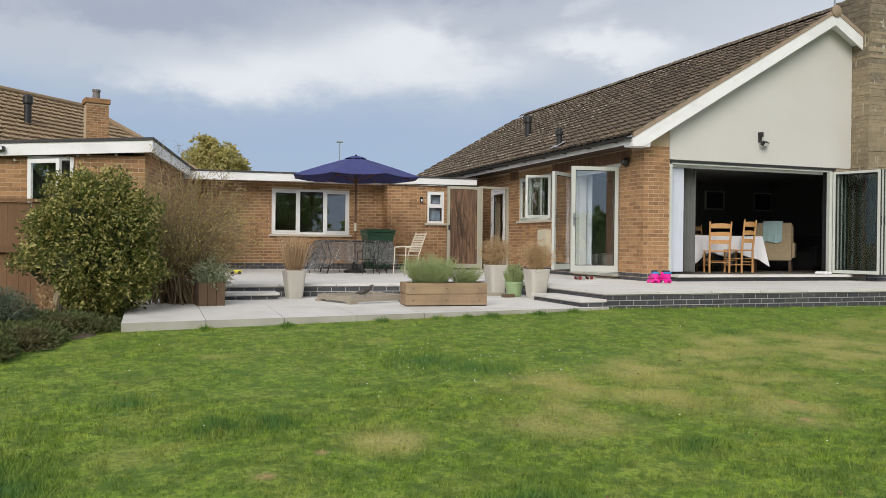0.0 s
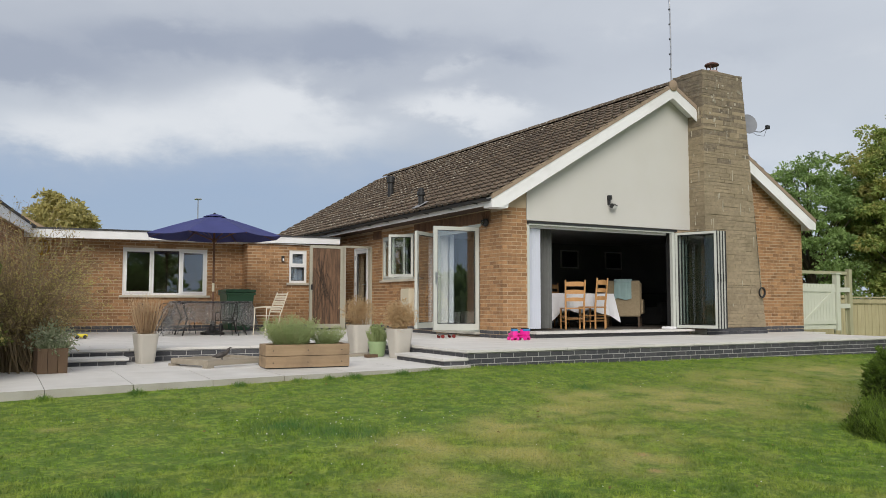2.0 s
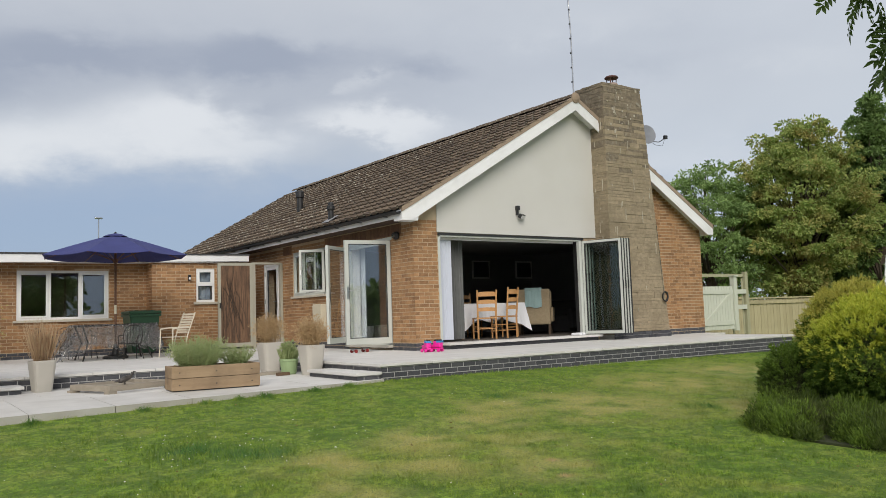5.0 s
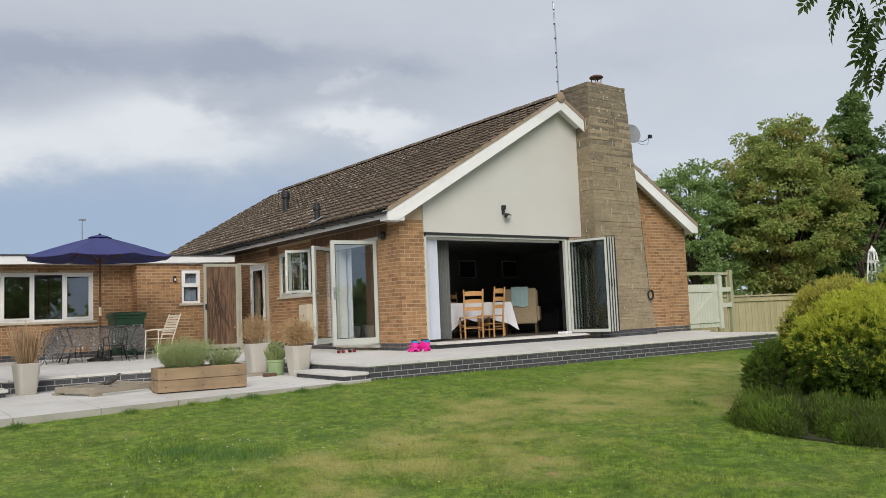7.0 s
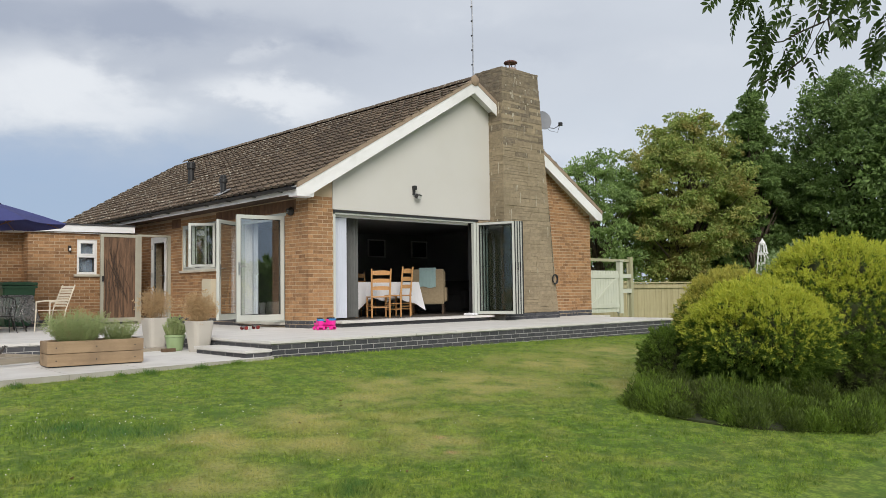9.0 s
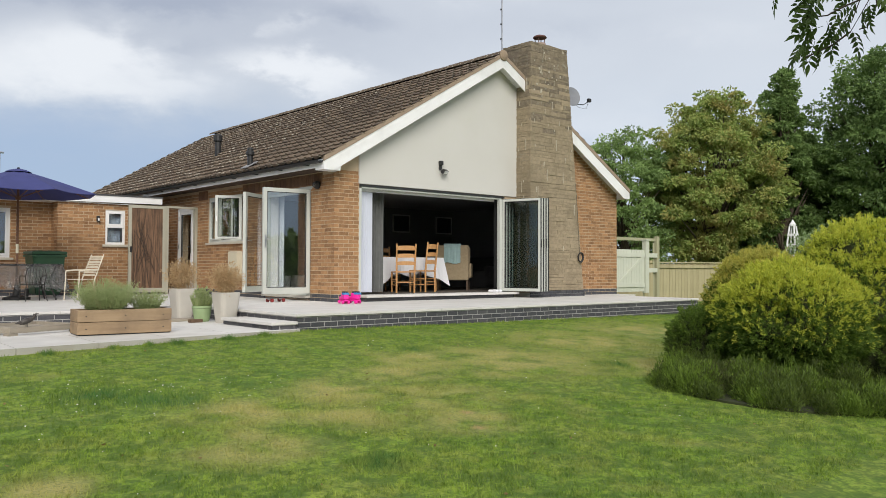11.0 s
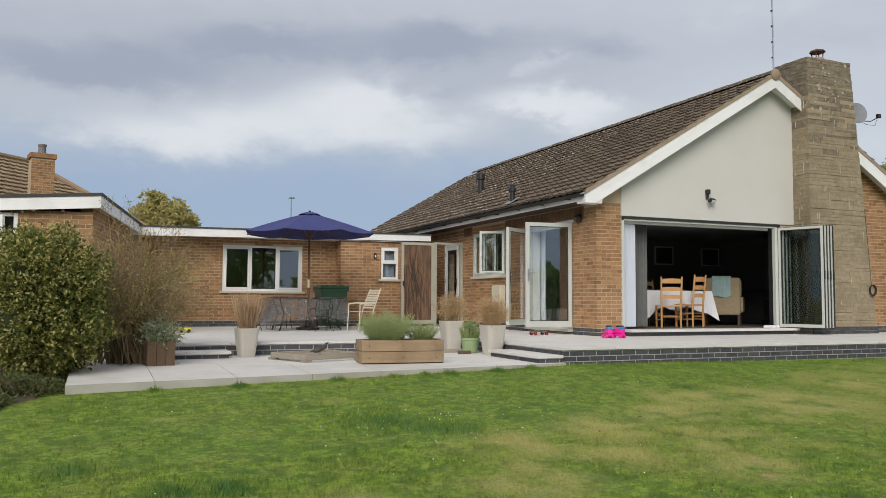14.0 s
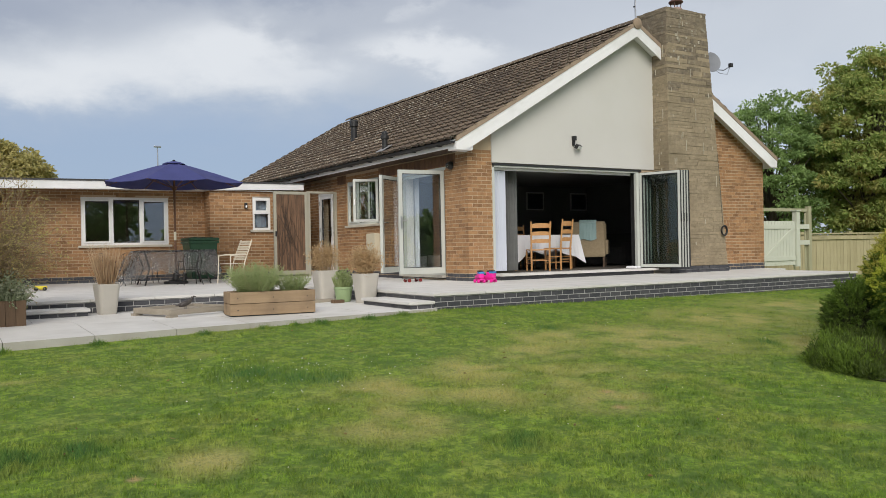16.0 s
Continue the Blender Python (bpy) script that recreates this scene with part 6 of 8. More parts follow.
def leaves_mesh(name, pos, along, length, width, material, rs, fold=0.25):
    """Rhombic leaves at pos, pointing along, with a slight fold; length and width arrays or numbers."""
    n = len(pos)
    along = along / np.linalg.norm(along, axis=1, keepdims=True)
    ref = rs.normal(size=(n, 3))
    side = np.cross(along, ref)
    side /= np.linalg.norm(side, axis=1, keepdims=True) + 1e-9
    nrm = np.cross(side, along)
    ln = np.broadcast_to(np.asarray(length, float), (n,))[:, None]
    wd = np.broadcast_to(np.asarray(width, float), (n,))[:, None]
    mid = pos + along * ln * 0.45
    v = np.stack([pos, mid + side * wd / 2 + nrm * wd * fold, pos + along * ln, mid - side * wd / 2 + nrm * wd * fold], 1).reshape(-1, 3)
    f = np.arange(n)[:, None] * 4 + np.arange(4)[None]
    return mesh_np(name, v, f, material)


def blades_mesh(name, pos, along, length, width, material, rs):
    """Thin triangles: grass and needles."""
    n = len(pos)
    side = np.cross(along, rs.normal(size=(n, 3)))
    side /= np.linalg.norm(side, axis=1, keepdims=True) + 1e-9
    ln = np.broadcast_to(np.asarray(length, float), (n,))[:, None]
    wd = np.broadcast_to(np.asarray(width, float), (n,))[:, None]
    v = np.stack([pos - side * wd / 2, pos + side * wd / 2, pos + along * ln], 1).reshape(-1, 3)
    return mesh_np(name, v, np.arange(n * 3).reshape(-1, 3), material)


def lump(rs, n, radii, seed, rough=0.18, freq=2.2, lo=0.78, hi=1.0, zmin=-0.6):
    """Points in the uneven outer shell of a mound, with outward ways."""
    d = rand_dirs(rs, n * 2)
    d = d[d[:, 2] > zmin][:n]
    k = np.array([1 + rough * noise.noise(Vector(p) * freq + Vector((seed, 0, 0))) + 0.5 * rough * noise.noise(Vector(p) * freq * 2.7 + Vector((0, seed, 0))) for p in d])
    r = rs.uniform(lo, hi, len(d)) * k
    p = d * r[:, None] * np.array(radii)
    o = d / np.array(radii)
    return p, o / np.linalg.norm(o, axis=1, keepdims=True)


def core_blob(radii, seed, scale=0.8, rough=0.18, freq=2.2):
    bm = bmesh.new()
    bmesh.ops.create_icosphere(bm, subdivisions=3, radius=1)
    for v in bm.verts:
        p = v.co.normalized()
        k = 1 + rough * noise.noise(p * freq + Vector((seed, 0, 0)))
        v.co = Vector((p.x * radii[0], p.y * radii[1], max(p.z, -0.6) * radii[2])) * k * scale
    return bm


M_bark = mat("bark", (0.11, 0.085, 0.06), (0.06, 0.045, 0.032), rough=0.95, scale=6, fine=40, bump=0.6)
# Near-black filler inside shrubs and heather; inner shade is put into its colour.
M_core = mat("inner_shade_fill", (0.03, 0.04, 0.013), (0.045, 0.05, 0.02), rough=1, scale=5, fine=30, bump=0.3)
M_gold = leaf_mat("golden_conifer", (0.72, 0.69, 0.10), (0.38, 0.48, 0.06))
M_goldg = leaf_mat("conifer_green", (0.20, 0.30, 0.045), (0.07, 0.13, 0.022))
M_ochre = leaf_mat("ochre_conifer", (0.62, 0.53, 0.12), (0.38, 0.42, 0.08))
M_heath2 = leaf_mat("heather_bright", (0.21, 0.31, 0.045), (0.10, 0.165, 0.026))
M_heath = leaf_mat("heather_green", (0.14, 0.20, 0.036), (0.05, 0.08, 0.018), third=(0.11, 0.12, 0.05))
M_holly = leaf_mat("holly_leaf", (0.095, 0.13, 0.030), (0.20, 0.215, 0.055), rough=0.3, third=(0.055, 0.08, 0.02))
M_cream = leaf_mat("cream_edged_leaf", (0.62, 0.55, 0.22), (0.40, 0.36, 0.12), rough=0.35)
M_chest = leaf_mat("tree_leaf_olive", (0.21, 0.32, 0.08), (0.42, 0.46, 0.14), third=(0.42, 0.31, 0.11))
M_tree = leaf_mat("tree_leaf_green", (0.20, 0.31, 0.095), (0.36, 0.49, 0.175), third=(0.10, 0.17, 0.055))
M_dark = leaf_mat("tree_leaf_dark", (0.125, 0.21, 0.06), (0.25, 0.36, 0.115), third=(0.075, 0.13, 0.04))
M_cover = leaf_mat("ground_cover_leaf", (0.10, 0.15, 0.05), (0.17, 0.18, 0.07), third=(0.14, 0.10, 0.055))
M_ash = leaf_mat("ash_leaf", (0.075, 0.12, 0.028), (0.045, 0.08, 0.02), rand="object")
M_lav = leaf_mat("lavender_leaf", (0.30, 0.38, 0.15), (0.42, 0.47, 0.24))
M_reed = leaf_mat("brown_reed", (0.60, 0.45, 0.28), (0.36, 0.23, 0.14))
M_straw = leaf_mat("dry_straw", (0.60, 0.44, 0.25), (0.42, 0.29, 0.15))
M_silver = leaf_mat("silver_green", (0.17, 0.21, 0.15), (0.10, 0.13, 0.08))
M_varieg = leaf_mat("pale_variegated", (0.46, 0.48, 0.34), (0.16, 0.21, 0.10))
M_twig = leaf_mat("dry_twig_leaf", (0.52, 0.40, 0.18), (0.32, 0.28, 0.11), third=(0.46, 0.46, 0.13))
M_stem = mat("brown_stem", (0.31, 0.23, 0.135), (0.17, 0.125, 0.075), rough=0.9)


# ---- shrubs and trees ----
def mound(name, m, radii, clumps, per, tip, deep, label, seed, plume=(0.05, 0.11), rough=0.16, rise=0.45):
    """A clipped conifer: feathery plumes over a shade-dark filler; golden growth on tips, deeper green beneath."""
    rs = np.random.RandomState(seed)
    t = thing(name, m, label, "shrub")
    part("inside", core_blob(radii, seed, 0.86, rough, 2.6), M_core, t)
    p, o = lump(rs, clumps, radii, seed, rough=rough, freq=2.6, lo=0.88, hi=1.0, zmin=-0.85)
    axis = o + rs.normal(size=o.shape) * 0.3
    axis[:, 2] += rise
    axis /= np.linalg.norm(axis, axis=1, keepdims=True)
    grow = rs.uniform(*plume, len(p)) * (1 + 0.5 * np.maximum(o[:, 2], 0))
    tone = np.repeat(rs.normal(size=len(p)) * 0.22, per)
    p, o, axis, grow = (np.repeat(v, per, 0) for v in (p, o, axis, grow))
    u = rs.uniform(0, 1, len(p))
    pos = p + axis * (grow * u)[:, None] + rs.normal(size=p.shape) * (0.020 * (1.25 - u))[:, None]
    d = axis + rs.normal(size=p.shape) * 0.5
    # Height weighs in too: golden growth above, shade put into the green below.
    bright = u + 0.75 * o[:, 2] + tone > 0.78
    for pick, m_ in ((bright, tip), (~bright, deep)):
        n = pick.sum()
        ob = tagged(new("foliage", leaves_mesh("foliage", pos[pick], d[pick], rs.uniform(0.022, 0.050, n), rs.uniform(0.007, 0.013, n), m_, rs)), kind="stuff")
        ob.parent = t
    part("trunk", rod(bmesh.new(), (0, 0, -radii[2] * 1.1), (0, 0, 0), 0.06, 0.03), M_bark, t)
    return t


def twiggy_bush(name, m, radii, label, seed, stems=190, twigs=8000, leaves=15000):
    """Many thin stems arching up from one foot, set with fine twigs and a thin cover of small dry leaves."""
    rs = np.random.RandomState(seed)
    t = thing(name, m, label, "shrub")
    tgt, out = lump(rs, stems, radii, seed, rough=0.3, freq=2.0, lo=0.6, hi=1.05, zmin=-0.5)
    bm = bmesh.new()
    P, D = [], []
    for g in tgt:
        foot = np.array((rs.normal() * 0.16, rs.normal() * 0.14, -radii[2]))
        pts = []
        for k in range(7):
            u = k / 6
            q = foot * (1 - u) + g * u
            q[2] += 0.42 * math.sin(math.pi * u) * math.hypot(g[0], g[1])
            pts.append(q + rs.normal(size=3) * 0.022 * (0 < k))
        path_rod(bm, [tuple(q) for q in pts], [0.011, 0.0095, 0.008, 0.0065, 0.005, 0.004, 0.002], 4)
        pts = np.array(pts)
        P.append(pts[2:])
        D.append(np.gradient(pts, axis=0)[2:])
    part("stem", bm, M_stem, t)
    P, D = np.concatenate(P), np.concatenate(D)
    D /= np.linalg.norm(D, axis=1, keepdims=True)
    k = rs.randint(0, len(P), twigs)
    d = D[k] + rs.normal(size=(twigs, 3)) * 0.5
    d /= np.linalg.norm(d, axis=1, keepdims=True)
    at_ = P[k] + rs.normal(size=(twigs, 3)) * 0.05
    ln = rs.uniform(0.08, 0.26, twigs)
    ob = tagged(new("twig", blades_mesh("twig", at_, d, ln, rs.uniform(0.004, 0.008, twigs), M_stem, rs)), kind="stuff")
    ob.parent = t
    k = rs.randint(0, twigs, leaves)
    q = at_[k] + d[k] * (ln[k] * rs.uniform(0.2, 1.05, leaves))[:, None] + rs.normal(size=(leaves, 3)) * 0.012
    e = d[k] + rs.normal(size=(leaves, 3)) * 0.8
    ln = rs.uniform(0.018, 0.045, leaves)
    ob = tagged(new("foliage", leaves_mesh("foliage", q, e, ln, ln * 0.42, M_twig, rs)), kind="stuff")
    ob.parent = t
    return t


def bush(name, m, radii, n, material, label, seed, leaf=(0.03, 0.06), width=0.6, twigs=0, lo=0.6, core=0.8, rough=0.22, zmin=-0.9, second=None, share=0.3, tuft=1, cut=None):
    rs = np.random.RandomState(seed)
    t = thing(name, m, label, "shrub")
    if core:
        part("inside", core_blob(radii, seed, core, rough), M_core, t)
    p, o = lump(rs, n // tuft, radii, seed, rough=rough, lo=lo, zmin=zmin)
    if cut:
        p, o = (v[[not cut(*q) for q in p]] for v in (p, o))
    p = np.repeat(p, tuft, 0) + rs.normal(size=(len(p) * tuft, 3)) * (0.028 if tuft > 1 else 0.0)
    o = np.repeat(o, tuft, 0)
    a = o * 0.6 + rs.normal(size=o.shape) * 0.8
    ln = rs.uniform(*leaf, len(p))
    pick = rs.uniform(size=len(p)) < (share if second else 0.0)
    for sel, m_ in ((~pick, material), (pick, second)):
        if sel.any():
            ob = tagged(new("foliage", leaves_mesh("foliage", p[sel], a[sel], ln[sel], ln[sel] * width, m_, rs)), kind="stuff")
            ob.parent = t
    bm = bmesh.new()
    for i in range(max(twigs, 3)):
        d = rand_dirs(rs, 1, up=0.7)[0]
        d = d * np.array(radii) * rs.uniform(0.8, 1.05)
        q = [(0.1 * d[0], 0.1 * d[1], -radii[2])]
        for k in (0.35, 0.7, 1.0):
            q.append(tuple(d * k + rs.normal(size=3) * 0.05 - np.array((0, 0, radii[2] * (1 - k) * 0.8))))
        path_rod(bm, q, [0.018, 0.012, 0.008, 0.003], 5)
    part("stem", bm, M_stem, t)
    return t


def tree(name, x, y, base, top, radius, material, label, seed, n_clump=150, per=150, leaf=(0.16, 0.30), squash=1.0, skirt=0.12, thin=1.0, taper=0.0):
    """Trunk, limbs and a crown of many leaf clumps with gaps."""
    rs = np.random.RandomState(seed)
    t = thing(name, pose(x, y, base), label, "tree")
    H = top - base
    bm = path_rod(bmesh.new(), [(0, 0, -0.3), (0.05, 0.03, H * 0.3), (-0.05, 0.08, H * 0.62), (0.02, 0.0, H * 0.93)], [0.05 * H * 0.6, 0.04 * H * 0.6, 0.02 * H * 0.6, 0.01], 10)
    part("trunk", bm, M_bark, t)
    cz = H * (0.5 + skirt / 2)
    rad = np.array((radius, radius * squash, H * (0.5 - skirt / 2)))
    d = rand_dirs(rs, n_clump)
    k = np.array([1 + 0.30 * noise.noise(Vector(p) * 2.0 + Vector((seed, 0, 0))) + 0.28 * noise.noise(Vector(p) * 5.0 + Vector((0, seed, 0))) for p in d])
    r = rs.uniform(0.35, 1.0, n_clump) ** 0.45 * k
    c = d * r[:, None] * rad
    if taper:
        c[:, :2] *= (1.15 - taper * np.clip((c[:, 2] / rad[2] + 0.2), 0, 1))[:, None]
    c = c + np.array((0, 0, cz))
    bm = bmesh.new()
    for i in range(0, n_clump, 4):
        h = min(max(c[i][2] * 0.6, H * 0.15), H * 0.85)
        path_rod(bm, [(0, 0, h * 0.8), tuple(c[i] * 0.5 + np.array((0, 0, h * 0.45))), tuple(c[i])], [0.018 * H * 0.5, 0.009 * H * 0.5, 0.006], 5)
    part("limb", bm, M_bark, t)
    cs = rs.uniform(0.22, 0.85, n_clump) * radius * 0.30 * thin
    pts = np.repeat(c, per, 0)
    dd = rand_dirs(rs, len(pts))
    pts = pts + dd * (rs.uniform(0.2, 1.0, len(pts)) ** 0.5 * np.repeat(cs, per))[:, None] * np.array((1.35, 1.35, 0.60))
    a = dd + rs.normal(size=dd.shape) * 0.6
    a[:, 2] -= 0.35
    ln = rs.uniform(*leaf, len(pts))
    ob = tagged(new("crown", leaves_mesh("crown", pts, a, ln, ln * 0.55, material, rs)), kind="stuff")
    ob.parent = t
    return t


def build_planting():
    gl = lawn_z
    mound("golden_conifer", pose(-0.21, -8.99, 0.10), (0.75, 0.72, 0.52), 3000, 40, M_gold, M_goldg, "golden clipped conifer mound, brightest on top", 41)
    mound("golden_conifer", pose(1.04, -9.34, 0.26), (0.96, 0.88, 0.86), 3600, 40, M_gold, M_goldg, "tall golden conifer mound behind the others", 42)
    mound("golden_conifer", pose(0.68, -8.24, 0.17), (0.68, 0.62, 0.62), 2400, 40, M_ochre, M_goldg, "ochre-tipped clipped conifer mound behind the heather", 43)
    # Filler mound added in the shaded gap; its dark green stands for that shade.
    mound("green_conifer", pose(0.62, -9.62, -0.22), (0.50, 0.42, 0.42), 900, 40, M_goldg, M_heath, "added dark green mound filling the shaded gap between golden mounds", 46)
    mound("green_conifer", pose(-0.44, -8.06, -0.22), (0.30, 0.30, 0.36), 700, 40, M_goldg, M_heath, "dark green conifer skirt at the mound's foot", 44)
    rs = np.random.RandomState(45)
    t = thing("heather_bed", pose(-0.55, -9.15, 0), "dark green heather bed edging the lawn", "heather")
    P, Q, LN = [], [], []
    for k in range(230):
        ang, rr = rs.uniform(0, 2 * np.pi), math.sqrt(rs.uniform(0.10, 1.0))
        cx, cy = rr * math.cos(ang) * 1.36, rr * math.sin(ang) * 1.24
        rad, hgt, n = rs.uniform(0.10, 0.20), rs.uniform(0.14, 0.42) * (1.25 - 0.45 * rr), 700
        q = rand_dirs(rs, n)
        q[:, 2] = np.abs(q[:, 2])
        base = np.array((cx, cy, gl(cx - 0.55, cy - 9.15)))
        P.append(base + q * rs.uniform(0.35, 0.92, n)[:, None] * np.array((rad, rad, hgt)))
        d = q * np.array((0.7, 0.7, 1.0)) + rs.normal(size=(n, 3)) * 0.45 + np.array((0, 0, 0.7))
        Q.append(d / np.linalg.norm(d, axis=1, keepdims=True))
        LN.append(rs.uniform(0.022, 0.055, n))
    P, Q, LN = np.concatenate(P), np.concatenate(Q), np.concatenate(LN)
    fresh = np.repeat(rs.uniform(size=230) < 0.42, 700)
    for pick, m_ in ((fresh, M_heath2), (~fresh, M_heath)):
        ob = tagged(new("foliage", leaves_mesh("foliage", P[pick], Q[pick], LN[pick] * (1.25 if m_ is M_heath2 else 1.0), rs.uniform(0.007, 0.013, pick.sum()), m_, rs)), kind="stuff")
        ob.parent = t
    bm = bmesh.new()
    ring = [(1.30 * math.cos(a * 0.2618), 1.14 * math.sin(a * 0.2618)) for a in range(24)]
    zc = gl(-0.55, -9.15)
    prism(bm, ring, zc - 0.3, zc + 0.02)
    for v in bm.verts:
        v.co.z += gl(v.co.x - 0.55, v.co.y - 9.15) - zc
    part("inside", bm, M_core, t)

    bush("holly_bush", pose(-9.33, -2.45, 0.52), (0.80, 0.76, 0.96), 32000, M_holly, "variegated evergreen bush with yellow-edged leaves", 51, leaf=(0.034, 0.064), width=0.58, lo=0.72, core=0.74, rough=0.30, second=M_cream, share=0.36, tuft=8, cut=lambda x, y, z: x < -0.18 - 0.3 * (z + 0.9) and z < -0.25)
    t = thing("bare_shrub", pose(-9.72, -2.80, -0.30), "pale bare stem with a few withered leaves", "shrub")
    part("stem", path_rod(bmesh.new(), [(0, 0, -0.1), (0.03, 0.0, 0.25), (0.10, 0.02, 0.55), (0.22, 0.05, 0.85)], [0.045, 0.04, 0.032, 0.02], 8), mat("pale_bark", (0.38, 0.32, 0.22), (0.24, 0.20, 0.13), rough=0.9, scale=12), t)
    rs2 = np.random.RandomState(50)
    q = np.stack([rs2.normal(-0.06, 0.07, 130), rs2.normal(0, 0.06, 130), rs2.uniform(0.0, 0.62, 130)], 1)
    e = rs2.normal(size=(130, 3))
    e[:, 2] -= 0.6
    ob = tagged(new("foliage", leaves_mesh("foliage", q, e, rs2.uniform(0.04, 0.09, 130), 0.034, M_straw, rs2)), kind="stuff")
    ob.parent = t
    twiggy_bush("dry_bush", pose(-8.26, -1.30, 0.74), (1.02, 0.84, 1.08), "brown half-bare twiggy bush beside the patio", 52)
    bush("lavender_clump", pose(-10.25, -3.75, -0.2), (0.5, 0.45, 0.36), 4000, M_silver, "grey-green clump at the lawn's edge", 53, leaf=(0.05, 0.12), width=0.14, core=0.6)
    bush("ground_cover", pose(-9.65, -3.55, -0.31), (0.72, 0.42, 0.18), 5000, M_cover, "dark green and brown ground cover in the bed", 56, leaf=(0.03, 0.07), width=0.4, core=0.7, twigs=30, zmin=-0.2)
    bush("ground_cover", pose(-10.45, -4.60, -0.36), (0.50, 0.60, 0.24), 5000, M_cover, "dark green ground cover at the lawn's edge", 57, leaf=(0.03, 0.07), width=0.4, core=0.7, twigs=20, zmin=-0.2)
    bush("ground_cover", pose(-10.20, -5.00, -0.36), (0.42, 0.50, 0.19), 5500, M_cover, "low dark leaves where the bed meets the lawn", 60, leaf=(0.03, 0.07), width=0.4, core=0.7, twigs=20, zmin=-0.2)
    bush("ground_cover", pose(-9.85, -4.22, -0.35), (0.42, 0.60, 0.18), 4500, M_cover, "low dark ground cover spilling to the lawn", 59, leaf=(0.03, 0.07), width=0.4, core=0.7, twigs=20, zmin=-0.2)
    bm = bmesh.new()
    rows_ = []
    for i in range(20):
        y = -5.59 + i * 0.28
        rows_.append([bm.verts.new((x, y, lawn_z(x, y) + (0.03 + 0.02 * noise.noise((x * 3, y * 3, 0)) if x < -9.05 + min(0, y + 3.68) * 0.69 else -0.06))) for x in [-13.5 + 0.3 * k for k in range(16)]])
    for a, b in zip(rows_, rows_[1:]):
        for k in range(15):
            bm.faces.new((a[k], a[k + 1], b[k + 1], b[k]))
    single("bed_earth", bm, M_earth, "dark earth of the planting bed", "bed", "structure")

    tree("chestnut_tree", 19.0, 3.25, -0.6, 7.22, 2.43, M_chest, "broad olive-green tree turning brown", 61, n_clump=420, per=190, leaf=(0.09, 0.17), thin=0.8, skirt=0.13)
    tree("green_tree", 16.3, 5.2, -0.6, 5.95, 1.75, M_tree, "small light green tree", 62, n_clump=220, per=150, leaf=(0.08, 0.15), thin=0.9, skirt=0.04)
    tree("dark_tree", 21.08, 1.50, -0.6, 8.3, 1.35, M_dark, "slender dark green tree with a pointed top", 63, n_clump=210, per=260, leaf=(0.09, 0.17), skirt=0.04, taper=0.75)
    tree("dark_tree", 23.4, -1.3, -0.6, 8.7, 2.5, M_dark, "tall dark green tree over the garden", 64, n_clump=420, per=190, leaf=(0.09, 0.18), thin=0.85, skirt=0.04)
    tree("dark_tree", 24.9, 3.1, -0.6, 6.6, 2.8, M_dark, "dark green tree beyond the garden fence", 65, n_clump=190, per=160, leaf=(0.14, 0.26), skirt=0.05)
    tree("dark_tree", 22.5, -5.4, -0.8, 8.3, 3.2, M_dark, "dark green tree with a full crown", 66, n_clump=230, per=200, leaf=(0.12, 0.22), skirt=0.05)
    bush("silver_shrub", pose(9.5, -5.4, 0.50), (1.4, 1.1, 1.15), 9000, leaf_mat("sage_leaf", (0.34, 0.44, 0.22), (0.19, 0.27, 0.11)), "grey-green shrub behind the golden mounds", 67, leaf=(0.06, 0.12), width=0.35, core=0.7)
    bush("climbing_rose", pose(10.6, 2.2, 0.75), (0.9, 0.5, 0.85), 2400, M_tree, "climbing shrub with white flowers over the fence", 68, leaf=(0.05, 0.09), core=0.6, second=M_white, share=0.05)
    # Unseen trees: rear ones follow window reflections, left ones added to darken door glass.
    for k, (x, y, top, r) in enumerate(((-22, -30, 8.5, 4.2), (-12, -36, 9.5, 4.6), (-0.6, -33, 8.0, 3.6), (9, -36, 2.6, 4.0), (19, -26, 3.0, 4.2), (-27, -18, 7.5, 3.8), (-27, -3, 9.0, 4.2))):
        tree("far_tree", x, y, -0.9, top, r, M_tree, "unseen green tree placed for the panes to mirror", 70 + k, n_clump=110, per=60, leaf=(0.35, 0.6), skirt=0.05)
    tree("yellow_tree", -6.25, 23.3, 0.0, 5.2, 1.55, leaf_mat("tree_leaf_yellow", (0.58, 0.50, 0.20), (0.32, 0.31, 0.11)), "yellow-green tree behind the flat roof", 69, n_clump=190, per=110, leaf=(0.12, 0.22), skirt=0.25)


build_planting()


